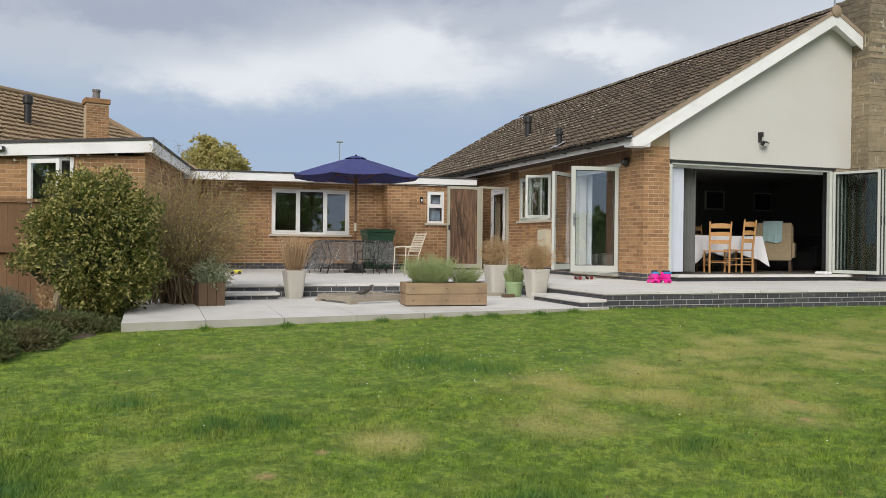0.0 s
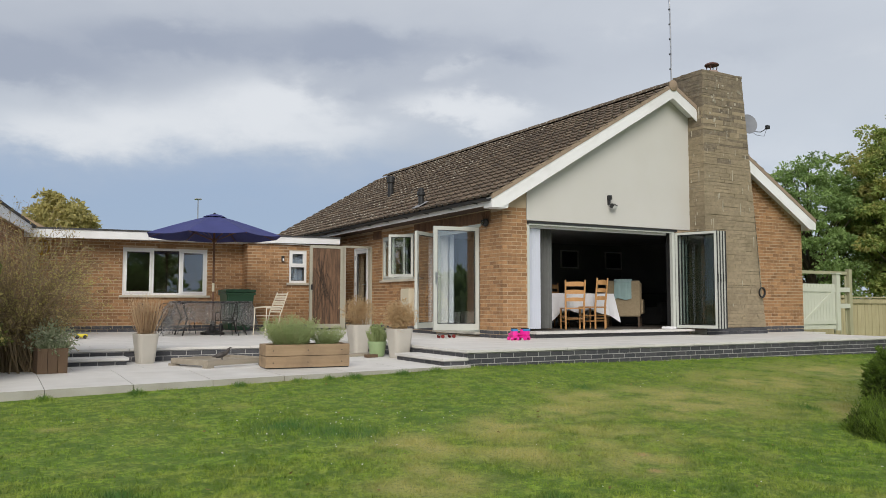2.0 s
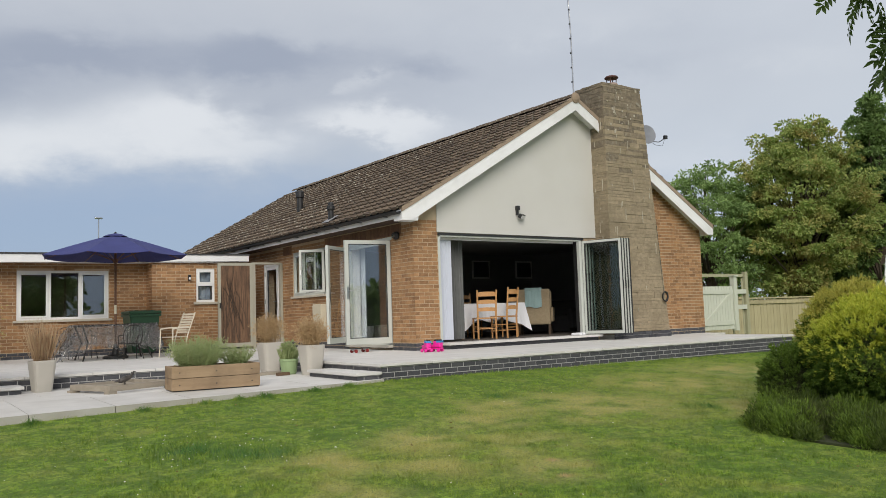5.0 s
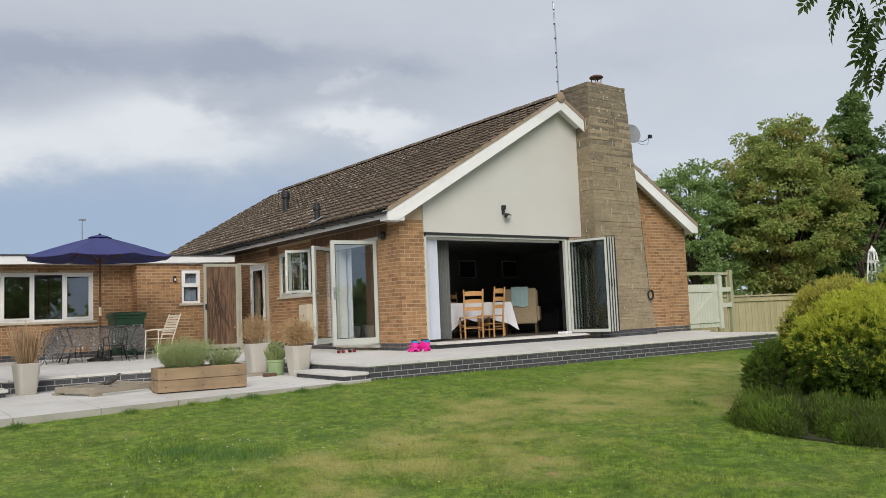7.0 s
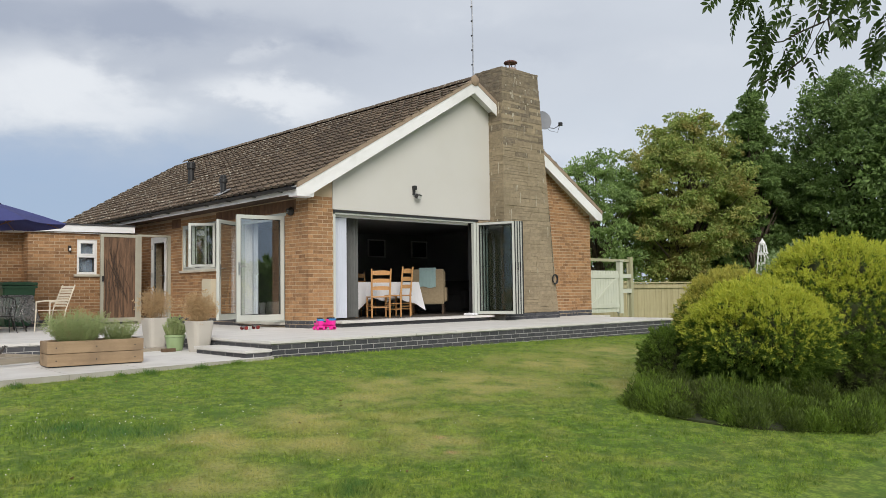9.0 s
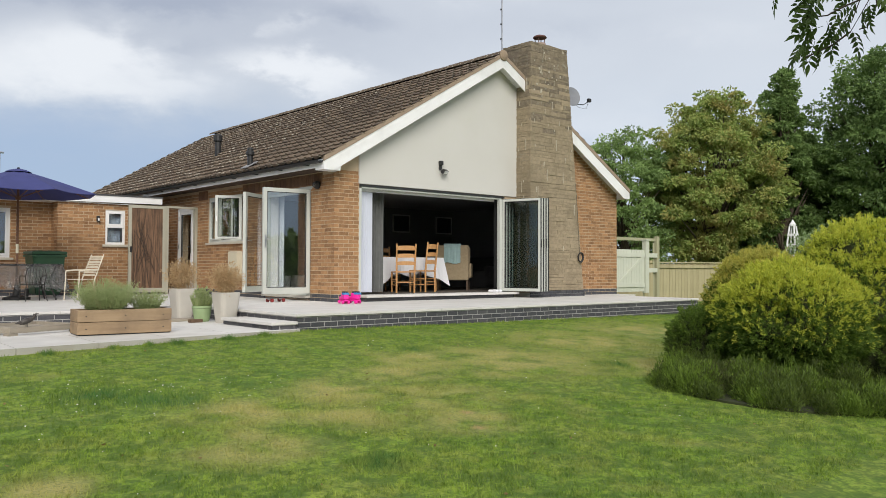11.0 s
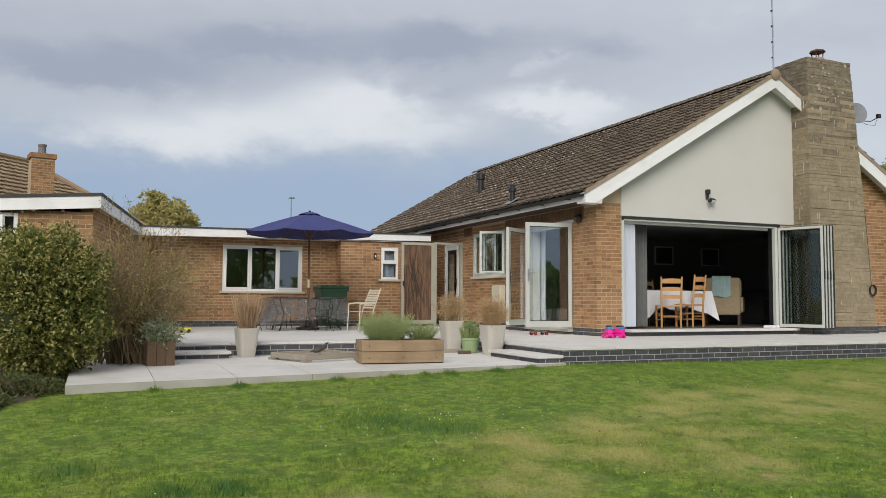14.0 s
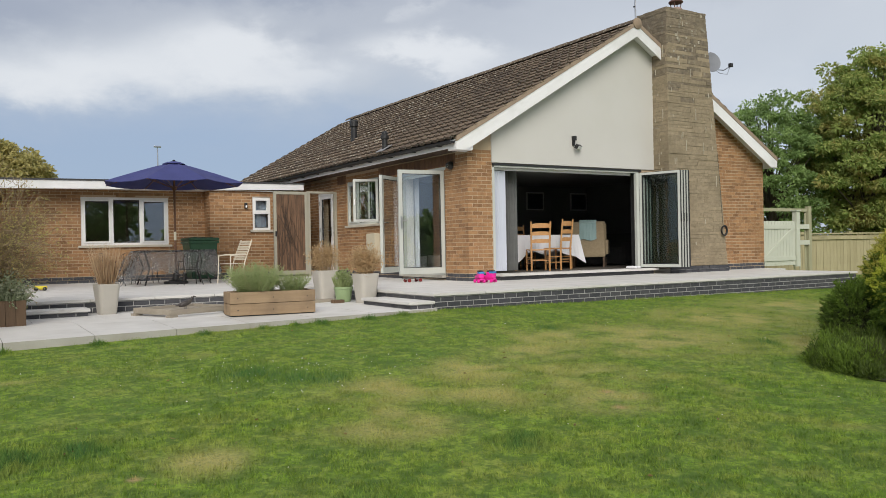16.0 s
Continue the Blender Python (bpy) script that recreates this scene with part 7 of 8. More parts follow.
def build_ash():
    t = thing("ash_tree", pose(1.9, -13.4, lawn_z(1.9, -13.4)), "ash tree with drooping leafy branches", "tree")
    o = Vector((1.9, -13.4, lawn_z(1.9, -13.4)))
    bm = path_rod(bmesh.new(), [(0, 0, -0.3), (0.05, 0, 1.5), (-0.05, 0.05, 3.2), (0.1, 0.1, 6.5)], [0.22, 0.19, 0.15, 0.05], 12)
    part("trunk", bm, M_bark, t)
    M_ash_bark = mat("dark_twig_bark", (0.05, 0.04, 0.03), (0.03, 0.025, 0.02), rough=0.9)
    # a compound leaf: stalk with pairs of leaflets, along +x
    rs = np.random.RandomState(71)
    vs, fs = [], []

    def leaflet(p, d, ln, wd):
        d = Vector(d).normalized()
        s = d.cross(Vector((0, 0, 1))).normalized()
        k = len(vs)
        p = Vector(p)
        for u, w, z in ((0, 0, 0), (0.28, 0.42, 0.006), (0.6, 0.45, 0.004), (1, 0, -0.02), (0.6, -0.45, 0.004), (0.28, -0.42, 0.006)):
            vs.append(tuple(p + d * ln * u + s * wd * w + Vector((0, 0, z))))
        fs.append((k, k + 1, k + 4, k + 5))
        fs.append((k + 1, k + 2, k + 3, k + 4))

    for i in range(4):
        x = 0.05 + i * 0.045
        for sg in (-1, 1):
            leaflet((x, 0, -0.004 * i * i), (0.6, sg * 0.9, -0.12), 0.112 - 0.005 * i, 0.040)
    leaflet((0.20, 0, -0.05), (1, 0, -0.35), 0.11, 0.042)
    k = len(vs)
    for p in ((0, 0.003, 0), (0, -0.003, 0), (0.21, -0.002, -0.05), (0.21, 0.002, -0.05)):
        vs.append(p)
    fs.append((k, k + 1, k + 2, k + 3))
    me = mesh_np("leaf", vs, fs, M_ash)
    top = (-0.9, -12.3, 3.75)
    twigs = [
        [top, (-2.19, -11.39, 3.18), (-2.27, -11.12, 3.01), (-2.37, -10.84, 2.82), (-2.43, -10.67, 2.64), (-2.48, -10.54, 2.39)],
        [(-2.43, -10.67, 2.64), (-2.5, -10.5, 2.58), (-2.54, -10.4, 2.53), (-2.6, -10.28, 2.53)],
        [(-2.42, -10.69, 2.66), (-2.42, -10.7, 2.57), (-2.44, -10.64, 2.41), (-2.46, -10.59, 2.4)],
        [top, (-2.1, -11.0, 3.6), (-2.56, -10.36, 3.06), (-2.61, -10.26, 2.94), (-2.65, -10.18, 2.87), (-2.69, -10.09, 2.83)],
        [top, (-2.1, -11.2, 3.35), (-2.39, -10.78, 3.09), (-2.43, -10.66, 2.8), (-2.48, -10.55, 2.47)],
        [(-2.48, -10.54, 2.39), (-2.54, -10.43, 2.30), (-2.62, -10.24, 2.22)],
    ]
    part("limb", path_rod(bmesh.new(), [Vector(p) - o for p in ((1.85, -13.3, 2.9), (0.5, -12.9, 3.7), top)], [0.09, 0.05, 0.02], 8), M_bark, t)
    for tw in twigs:
        pts = [Vector(p) - o for p in tw]
        part("twig", path_rod(bmesh.new(), pts, [0.0075 - 0.0010 * i for i in range(len(pts))], 6), M_ash_bark, t)
    # tufts of compound leaves at the twigs' ends: centre, spread, height, count
    for x, y, z, wide, high, n in ((-2.72, -10.02, 2.92, 0.12, 0.08, 10), (-2.70, -10.08, 2.76, 0.08, 0.07, 6), (-2.51, -10.49, 2.84, 0.09, 0.08, 7), (-2.45, -10.63, 2.86, 0.09, 0.07, 7), (-2.50, -10.50, 2.50, 0.10, 0.10, 13), (-2.60, -10.27, 2.56, 0.05, 0.08, 5), (-2.61, -10.25, 2.38, 0.06, 0.09, 7), (-2.63, -10.21, 2.25, 0.07, 0.07, 6), (-2.55, -10.39, 2.28, 0.07, 0.05, 5), (-2.37, -10.83, 2.77, 0.10, 0.10, 11), (-2.35, -10.87, 2.42, 0.10, 0.14, 12), (-2.29, -11.06, 2.64, 0.13, 0.14, 12), (-2.26, -11.15, 2.40, 0.12, 0.12, 9), (-2.22, -11.30, 2.72, 0.14, 0.12, 10), (-2.29, -11.05, 2.92, 0.12, 0.1, 8)):
        for i in range(max(3, int(n * 0.9))):
            k = Vector(rs.normal(size=3))
            p = Vector((x + 0.02, y - 0.10, z + 0.12)) + Vector((k.x * 0.6 * wide, k.y * 0.6 * wide, k.z * 0.6 * high)) - o
            ob = new("leaf", me)
            ob.parent = t
            q = Vector((k.x * 0.35, 0.55 + 0.6 * k.y, -0.75 + 0.45 * k.z))
            ob.matrix_basis = Matrix.Translation(p) @ q.to_track_quat("X", "Z").to_matrix().to_4x4() @ pose(0, 0, 0, rs.uniform(-60, 60), 0, 0) @ Matrix.Scale(rs.uniform(0.6, 0.95), 4)


build_ash()


# ---- fences and gate ----
def build_fences():
    M_fence = mat("tan_fence_board", (0.46, 0.41, 0.25), (0.34, 0.30, 0.17), rough=0.9, scale=3, fine=40, stretch=(4, 4, 0.5), rand="object", spread=0.5, bump=0.3, stain=(0.16, 0.15, 0.08), stain_scale=1.2, stain_amt=0.4)
    M_brownf = mat("brown_fence_board", (0.23, 0.13, 0.068), (0.13, 0.075, 0.042), rough=0.9, scale=3, fine=40, stretch=(4, 4, 0.5), rand="object", spread=0.5, bump=0.3)
    f = thing("fence", pose(11.2, 2.2, -0.75, 0, 0, -8), "weathered tan board fence with a top rail", "fence")
    n = 72
    me = mesh_of(boxed(0, 0.135, 0, 0.02, 0, 1.58), "fence_board", M_fence)
    for i in range(n):
        ob = new("fence_board", me)
        ob.parent = f
        ob.location = (i * 0.143, 0.004 * (i % 2), 0.01 * math.sin(i * 1.7))
    part("rail", boxed(-0.05, n * 0.143, -0.045, -0.004, 1.44, 1.54), M_fence, f)
    part("capping", boxed(-0.05, n * 0.143, -0.05, 0.05, 1.60, 1.64), M_fence, f)
    for i in range(6):
        part("post", boxed(i * 2.0, i * 2.0 + 0.1, 0.026, 0.12, -0.2, 1.68), M_fence, f)
    g = thing("side_gate", pose(8.93, 0.12, 0.0), "pale green ledged and braced garden gate", "gate")
    for i in range(11):
        part("board", boxed(0.02 + i * 0.118, 0.02 + i * 0.118 + 0.11, 0, 0.022, 0.04, 1.18), M_sage, g)
    for z in (0.16, 0.98):
        part("ledge", boxed(0.03, 1.30, -0.026, -0.003, z, z + 0.11), M_sage, g)
    bm = bmesh.new()
    slab_of(bm, [(0.06, -0.026, 0.27), (0.20, -0.026, 0.27), (1.28, -0.026, 0.98), (1.14, -0.026, 0.98)], (0, 1, 0), 0.023)
    part("brace", bm, M_sage, g)
    part("gate_post", boxed(1.33, 1.46, -0.05, 0.08, 0, 1.44), M_sage, g)
    part("post_cap", boxed(1.30, 1.49, -0.08, 0.11, 1.44, 1.47), M_sage, g)
    t = thing("fence_screen", pose(10.10, 0.25, -0.1), "pale green slatted screen beside the gate", "fence")
    M_post = mat("green_tan_post", (0.42, 0.41, 0.27), (0.30, 0.29, 0.18), rough=0.85, scale=3, fine=40, stretch=(4, 4, 0.5), bump=0.2)
    part("post", boxed(0.93, 1.06, 0, 0.10, -0.5, 1.68), M_post, t)
    for z in (0.66, 1.08):
        part("rail", boxed(0.33, 0.93, -0.02, 0.03, z, z + 0.12), M_sage, t)
    part("rail", boxed(-0.95, 0.925, 0.04, 0.07, 1.54, 1.62), M_post, t)
    for i in range(7):
        part("back_board", boxed(0.36 + i * 0.08, 0.42 + i * 0.08, 0.06, 0.075, 0.0, 1.50), M_post, t) if i % 3 == 0 else None
    b = thing("fence", pose(-14.0, -0.62, -0.55, 0, 0, -3), "dark brown close-board fence panel", "fence")
    me = mesh_of(boxed(0, 0.14, 0, 0.02, 0, 1.70), "fence_board", M_brownf)
    for i in range(28):
        ob = new("fence_board", me)
        ob.parent = b
        ob.location = (i * 0.146, 0.005 * (i % 2), 0)
    part("rail", boxed(0, 4.1, -0.05, -0.004, 1.02, 1.10), M_brownf, b)
    part("capping", boxed(0, 4.1, -0.04, 0.05, 1.71, 1.75), M_brownf, b)
    part("post", boxed(4.0, 4.1, 0.03, 0.13, 0, 1.78), M_brownf, b)
    o = thing("garden_obelisk", pose(9.6, -4.35, -0.75) @ Matrix.Diagonal((1, 1, 1.17, 1)), "white painted slatted garden obelisk", "obelisk")
    for sx in (-1, 1):
        for sy in (-1, 1):
            part("upright", path_rod(bmesh.new(), [(sx * 0.14, sy * 0.14, 0), (sx * 0.10, sy * 0.10, 1.6), (sx * 0.05, sy * 0.05, 2.05)], 0.02, 5), M_white, o)
    for z in (0.5, 0.9, 1.2, 1.45, 1.65, 1.85):
        r = 0.14 - 0.03 * z
        part("slat", rect_frame(bmesh.new(), -r, r, z, z + 0.05, 0.02, -r - 0.01, -r + 0.005), M_white, o)
        part("slat", boxed(-r - 0.01, -r + 0.01, -r, r, z, z + 0.05), M_white, o)
    part("cap", lathe(bmesh.new(), [(0.07, 2.05), (0.08, 2.08), (0.03, 2.14), (0.005, 2.18)], 8), M_white, o)
    s = thing("street_lamp", pose(1.85, 35, 0), "distant grey street lamp", "lamp")
    part("pole", rod(bmesh.new(), (0, 0, 0), (0, 0, 6.75), 0.055, 0.035), M_steel, s)
    part("lamp_head", boxed(-0.20, 0.20, -0.08, 0.08, 6.73, 6.82, bevel=0.025), M_steel, s)


build_fences()


# ---- terrace furniture ----
def build_parasol():
    p = thing("parasol", pose(-4.43, 4.55, 0), "open navy blue parasol on a wooden pole", "parasol")
    M_navy = mat("navy_canvas", (0.052, 0.060, 0.205), (0.034, 0.040, 0.14), rough=0.8, scale=3, fine=90, bump=0.1)
    n, R, top, rim = 8, 1.47, 2.57, 2.11

    def spot(k, f, sag=0.0):
        a = math.radians(k * 360 / n + 12)
        return Vector((R * f * math.cos(a), R * f * math.sin(a), top - (top - rim) * f ** 1.12))

    bm = bmesh.new()
    steps, sub = 7, 5
    grid = []
    for k in range(n):
        for s in range(sub):
            col = []
            for j in range(steps + 1):
                f = 0.06 + 0.94 * j / steps
                a, b = spot(k, f), spot(k + 1, f)
                u = s / sub
                q = a.lerp(b, u)
                dip = 4 * u * (1 - u) * f
                q.z -= 0.035 * dip
                q.x *= 1 - 0.02 * dip
                q.y *= 1 - 0.02 * dip
                col.append(bm.verts.new(q))
            grid.append(col)
    m = len(grid)
    for i in range(m):
        for j in range(steps):
            bm.faces.new((grid[i][j], grid[i][j + 1], grid[(i + 1) % m][j + 1], grid[(i + 1) % m][j]))
    c = part("canopy", bm, M_navy, p)
    so = c.modifiers.new("thickness", "SOLIDIFY")
    so.thickness = 0.006
    bm = lathe(bmesh.new(), [(0.25, 2.525), (0.16, 2.565), (0.05, 2.59), (0.02, 2.595)], 8)
    part("vent", bm, M_navy, c)
    part("finial", lathe(bmesh.new(), [(0.025, 2.59), (0.03, 2.61), (0.01, 2.625)], 10), M_black, p)
    M_pole = mat("brown_pole", (0.16, 0.075, 0.04), (0.10, 0.05, 0.03), rough=0.5, stretch=(4, 4, 0.5))
    part("pole", rod(bmesh.new(), (0, 0, 0.02), (0, 0, 2.57), 0.024), M_pole, p)
    part("hub", rod(bmesh.new(), (0, 0, 1.98), (0, 0, 2.06), 0.05), M_pole, p)
    for k in range(n):
        a, b = spot(k, 0.05), spot(k, 0.99)
        a.z -= 0.03
        b.z -= 0.015
        r = part("rib", path_rod(bmesh.new(), [a, spot(k, 0.5) - Vector((0, 0, 0.02)), b], 0.010, 5), M_pole, p)
        part("strut", rod(bmesh.new(), (0.03 * math.cos(math.radians(k * 45 + 12)), 0.03 * math.sin(math.radians(k * 45 + 12)), 2.02), spot(k, 0.52) - Vector((0, 0, 0.03)), 0.008, n=5), M_pole, r)
    part("base", lathe(bmesh.new(), [(0.25, 0), (0.25, 0.05), (0.08, 0.09), (0.035, 0.3)], 20), M_black, p, "black weighted base")
    part("sleeve", rod(bmesh.new(), (0, 0, 0.92), (0, 0, 1.10), 0.027), mat("cream_sleeve", (0.62, 0.58, 0.45), (0.5, 0.47, 0.36)), p, "cream plastic sleeve on the pole")


build_parasol()


def metal_chair(m, label):
    """A dark tubular garden chair, its back towards -y."""
    c = thing("garden_chair", m, label, "chair", "metal garden chairs")
    M = bpy.data.materials.get("dark_metal") or mat("dark_metal", (0.025, 0.024, 0.024), (0.04, 0.038, 0.036), rough=0.45, metal=0.3)
    for sx in (-1, 1):
        part("leg", path_rod(bmesh.new(), [(sx * 0.27, 0.26, 0), (sx * 0.24, 0.20, 0.25), (sx * 0.24, 0.22, 0.45), (sx * 0.27, 0.16, 0.63)], 0.012, 7), M, c)
        part("leg", path_rod(bmesh.new(), [(sx * 0.27, -0.32, 0), (sx * 0.23, -0.22, 0.25), (sx * 0.22, -0.20, 0.45)], 0.012, 7), M, c)
        part("arm", path_rod(bmesh.new(), [(sx * 0.27, 0.16, 0.63), (sx * 0.29, 0.0, 0.67), (sx * 0.26, -0.24, 0.66)], 0.014, 7), M, c)
    pts = [(-0.22, -0.20, 0.43), (-0.26, -0.25, 0.66), (-0.22, -0.29, 0.86), (-0.10, -0.31, 0.93), (0.10, -0.31, 0.93), (0.22, -0.29, 0.86), (0.26, -0.25, 0.66), (0.22, -0.20, 0.43)]
    part("back_frame", path_rod(bmesh.new(), pts, 0.012, 7), M, c)
    for i in range(5):
        x = -0.14 + 0.07 * i
        part("back_bar", rod(bmesh.new(), (x, -0.205, 0.45), (x * 1.1, -0.305, 0.92 - 0.02 * abs(i - 2)), 0.006, n=5), M, c)
    part("seat", boxed(-0.24, 0.24, -0.22, 0.24, 0.425, 0.45, bevel=0.008), M, c)
    return c


def build_table():
    t = thing("garden_table", pose(-4.50, 4.42, 0), "dark metal garden table with a glass top", "table")
    M = mat("dark_table_metal", (0.03, 0.029, 0.028), (0.045, 0.042, 0.04), rough=0.45, metal=0.3)
    part("table_rim", rect_frame(bmesh.new(), -0.72, 0.72, -0.44, 0.44, 0.03, 0.0, 0.03), M, t).matrix_basis = pose(0, 0, 0.70, -90, 0, 0)
    part("tabletop", boxed(-0.69, 0.69, -0.41, 0.41, 0.674, 0.684), M_glass, t, "clear glass top")
    for sx in (-1, 1):
        for sy in (-1, 1):
            part("leg", path_rod(bmesh.new(), [(sx * 0.66, sy * 0.38, 0.68), (sx * 0.55, sy * 0.30, 0.35), (sx * 0.66, sy * 0.40, 0)], 0.016, 8), M, t)
    # clear plastic sheet thrown over the table
    m = bpy.data.materials.new("clear_plastic_sheet")
    m.use_nodes = True
    nt = m.node_tree
    nt.nodes.clear()
    out, mx, tr, gl, fr = (nt.nodes.new("ShaderNode" + k) for k in ("OutputMaterial", "MixShader", "BsdfTransparent", "BsdfGlossy", "Fresnel"))
    tl, mx2 = nt.nodes.new("ShaderNodeBsdfTranslucent"), nt.nodes.new("ShaderNodeMixShader")
    tr.inputs[0].default_value = (0.95, 0.96, 0.96, 1)
    gl.inputs["Roughness"].default_value = 0.16
    tl.inputs[0].default_value = (0.85, 0.86, 0.88, 1)
    fr.inputs[0].default_value = 1.55
    mx2.inputs[0].default_value = 0.27
    L = nt.links.new
    L(tr.outputs[0], mx2.inputs[1])
    L(tl.outputs[0], mx2.inputs[2])
    L(fr.outputs[0], mx.inputs[0])
    L(mx2.outputs[0], mx.inputs[1])
    L(gl.outputs[0], mx.inputs[2])
    L(mx.outputs[0], out.inputs[0])
    cn, bp = nt.nodes.new("ShaderNodeTexNoise"), nt.nodes.new("ShaderNodeBump")
    cn.inputs["Scale"].default_value, cn.inputs["Detail"].default_value, cn.inputs["Distortion"].default_value = 9.0, 3, 1.5
    bp.inputs["Strength"].default_value, bp.inputs["Distance"].default_value = 1.0, 0.05
    L(cn.outputs["Fac"], bp.inputs["Height"])
    L(bp.outputs[0], gl.inputs["Normal"])
    L(bp.outputs[0], fr.inputs["Normal"])
    bm = bmesh.new()
    n = 140
    rings = []
    for lv in range(10):
        ring = []
        for k in range(n):
            a = k / n * 4
            s, u = int(a) % 4, a - int(a)
            x, y = [(-0.76 + 1.52 * u, -0.47), (0.76, -0.47 + 0.94 * u), (0.76 - 1.52 * u, 0.47), (-0.76, 0.47 - 0.94 * u)][s]
            corner = (abs(u - 0.5) * 2) ** 6
            left = 1.0 if x < -0.3 else 0.0
            drop = (0.46 + 0.02 * math.sin(k * 2.7 + lv) + 0.24 * corner * (0.4 + 0.6 * left) + 0.05 * math.sin(k * 0.45)) * lv / 9
            w = (0.035 * math.sin(k * 0.9) + 0.025 * math.sin(k * 1.9 + 2) + 0.06 + 0.30 * corner * left + 0.10 * left + 0.045 * noise.noise((k * 0.55, lv * 0.7, 2.0))) * lv / 9
            ring.append(bm.verts.new((x + w * x / 0.76, y + w * y / 0.47, 0.712 - drop)))
        rings.append(ring)
    for p, q in zip(rings, rings[1:]):
        for k in range(n):
            bm.faces.new((p[k], p[(k + 1) % n], q[(k + 1) % n], q[k]))
    bm.faces.new(rings[0])
    single("plastic_sheet", bm, m, "clear crumpled plastic sheet draped over the garden table", "table cover", m=pose(-4.50, 4.42, 0), smooth=True)
    first = metal_chair(pose(-5.72, 4.35, 0, 0, 0, -80) @ Matrix.Scale(0.72, 4), "dark metal garden chair with curved arms")
    copy_thing(first, pose(-4.85, 5.35, 0, 0, 0, 185))
    copy_thing(first, pose(-4.35, 3.72, 0, 0, 0, 4))
    copy_thing(first, pose(-5.25, 5.6, 0, 0, 0, 150))

    w = thing("folding_chair", pose(-3.42, 3.75, 0, 0, 0, 104) @ Matrix.Scale(0.95, 4), "cream metal garden chair with a strapped back", "chair")
    Mw = mat("cream_paint", (0.68, 0.62, 0.50), (0.58, 0.51, 0.40), rough=0.5)
    for sx in (-1, 1):
        part("back_post", path_rod(bmesh.new(), [(sx * 0.24, -0.02, 0), (sx * 0.23, -0.12, 0.45), (sx * 0.22, -0.32, 0.95)], 0.013, 7), Mw, w)
        part("leg", path_rod(bmesh.new(), [(sx * 0.25, 0.27, 0), (sx * 0.25, 0.24, 0.42), (sx * 0.25, 0.24, 0.61)], 0.013, 7), Mw, w)
        part("arm", path_rod(bmesh.new(), [(sx * 0.26, 0.24, 0.60), (sx * 0.26, 0.05, 0.62), (sx * 0.24, -0.18, 0.62)], 0.016, 7), Mw, w)
    for i in range(8):
        z = 0.50 + i * 0.055
        y = -0.10 - 0.2 * (z - 0.45) / 0.47
        part("back_strap", boxed(-0.22, 0.22, y - 0.006, y + 0.006, z, z + 0.04), Mw, w)
    for i in range(6):
        part("seat_strap", boxed(-0.23, 0.23, -0.10 + i * 0.055, -0.06 + i * 0.055, 0.42, 0.432), Mw, w)

    b = thing("wheelie_bin", pose(-3.60, 5.75, 0), "dark green wheelie bin with its lid shut", "bin")
    Mg = mat("green_plastic", (0.03, 0.092, 0.045), (0.022, 0.07, 0.034), rough=0.45, scale=4, fine=60, bump=0.05)
    bm = bmesh.new()
    for z0, z1, a0, a1 in ((0.06, 0.90, 0.25, 0.32),):
        lo = [bm.verts.new((sx * a0, sy * a0 * 1.1, z0)) for sx, sy in ((-1, -1), (1, -1), (1, 1), (-1, 1))]
        hi = [bm.verts.new((sx * a1, sy * a1 * 1.1, z1)) for sx, sy in ((-1, -1), (1, -1), (1, 1), (-1, 1))]
        bm.faces.new(lo[::-1])
        bm.faces.new(hi)
        for i in range(4):
            bm.faces.new((lo[i], lo[(i + 1) % 4], hi[(i + 1) % 4], hi[i]))
    bmesh.ops.bevel(bm, geom=bm.edges[:], offset=0.03, segments=2, affect="EDGES")
    part("body", bm, Mg, b)
    part("rim", boxed(-0.345, 0.345, -0.375, 0.375, 0.86, 0.91, bevel=0.012), Mg, b)
    lid = part("lid", boxed(-0.35, 0.35, -0.39, 0.37, 0.915, 0.985, bevel=0.03), Mg, b)
    for i in range(3):
        part("lid_ridge", boxed(-0.22 + i * 0.18, -0.14 + i * 0.18, -0.34, 0.32, 0.985, 1.0, bevel=0.006), Mg, lid)
    part("bin_handle", rod(bmesh.new(), (-0.25, 0.42, 0.9), (0.25, 0.42, 0.9), 0.018), Mg, b)
    for sx in (-1, 1):
        part("wheel", rod(bmesh.new(), (sx * 0.26, 0.27, 0.1), (sx * 0.31, 0.27, 0.1), 0.1, n=16), M_black, b)


build_table()


# ---- planters and pots ----
M_pot = mat("pale_grey_pot", (0.52, 0.49, 0.43), (0.45, 0.42, 0.37), rough=0.75, scale=4, fine=90, bump=0.08, stain=(0.36, 0.34, 0.29), stain_scale=2.5, stain_amt=0.4)
M_greenpot = mat("sage_green_pot", (0.30, 0.40, 0.21), (0.25, 0.34, 0.17), rough=0.4, scale=4, fine=60)


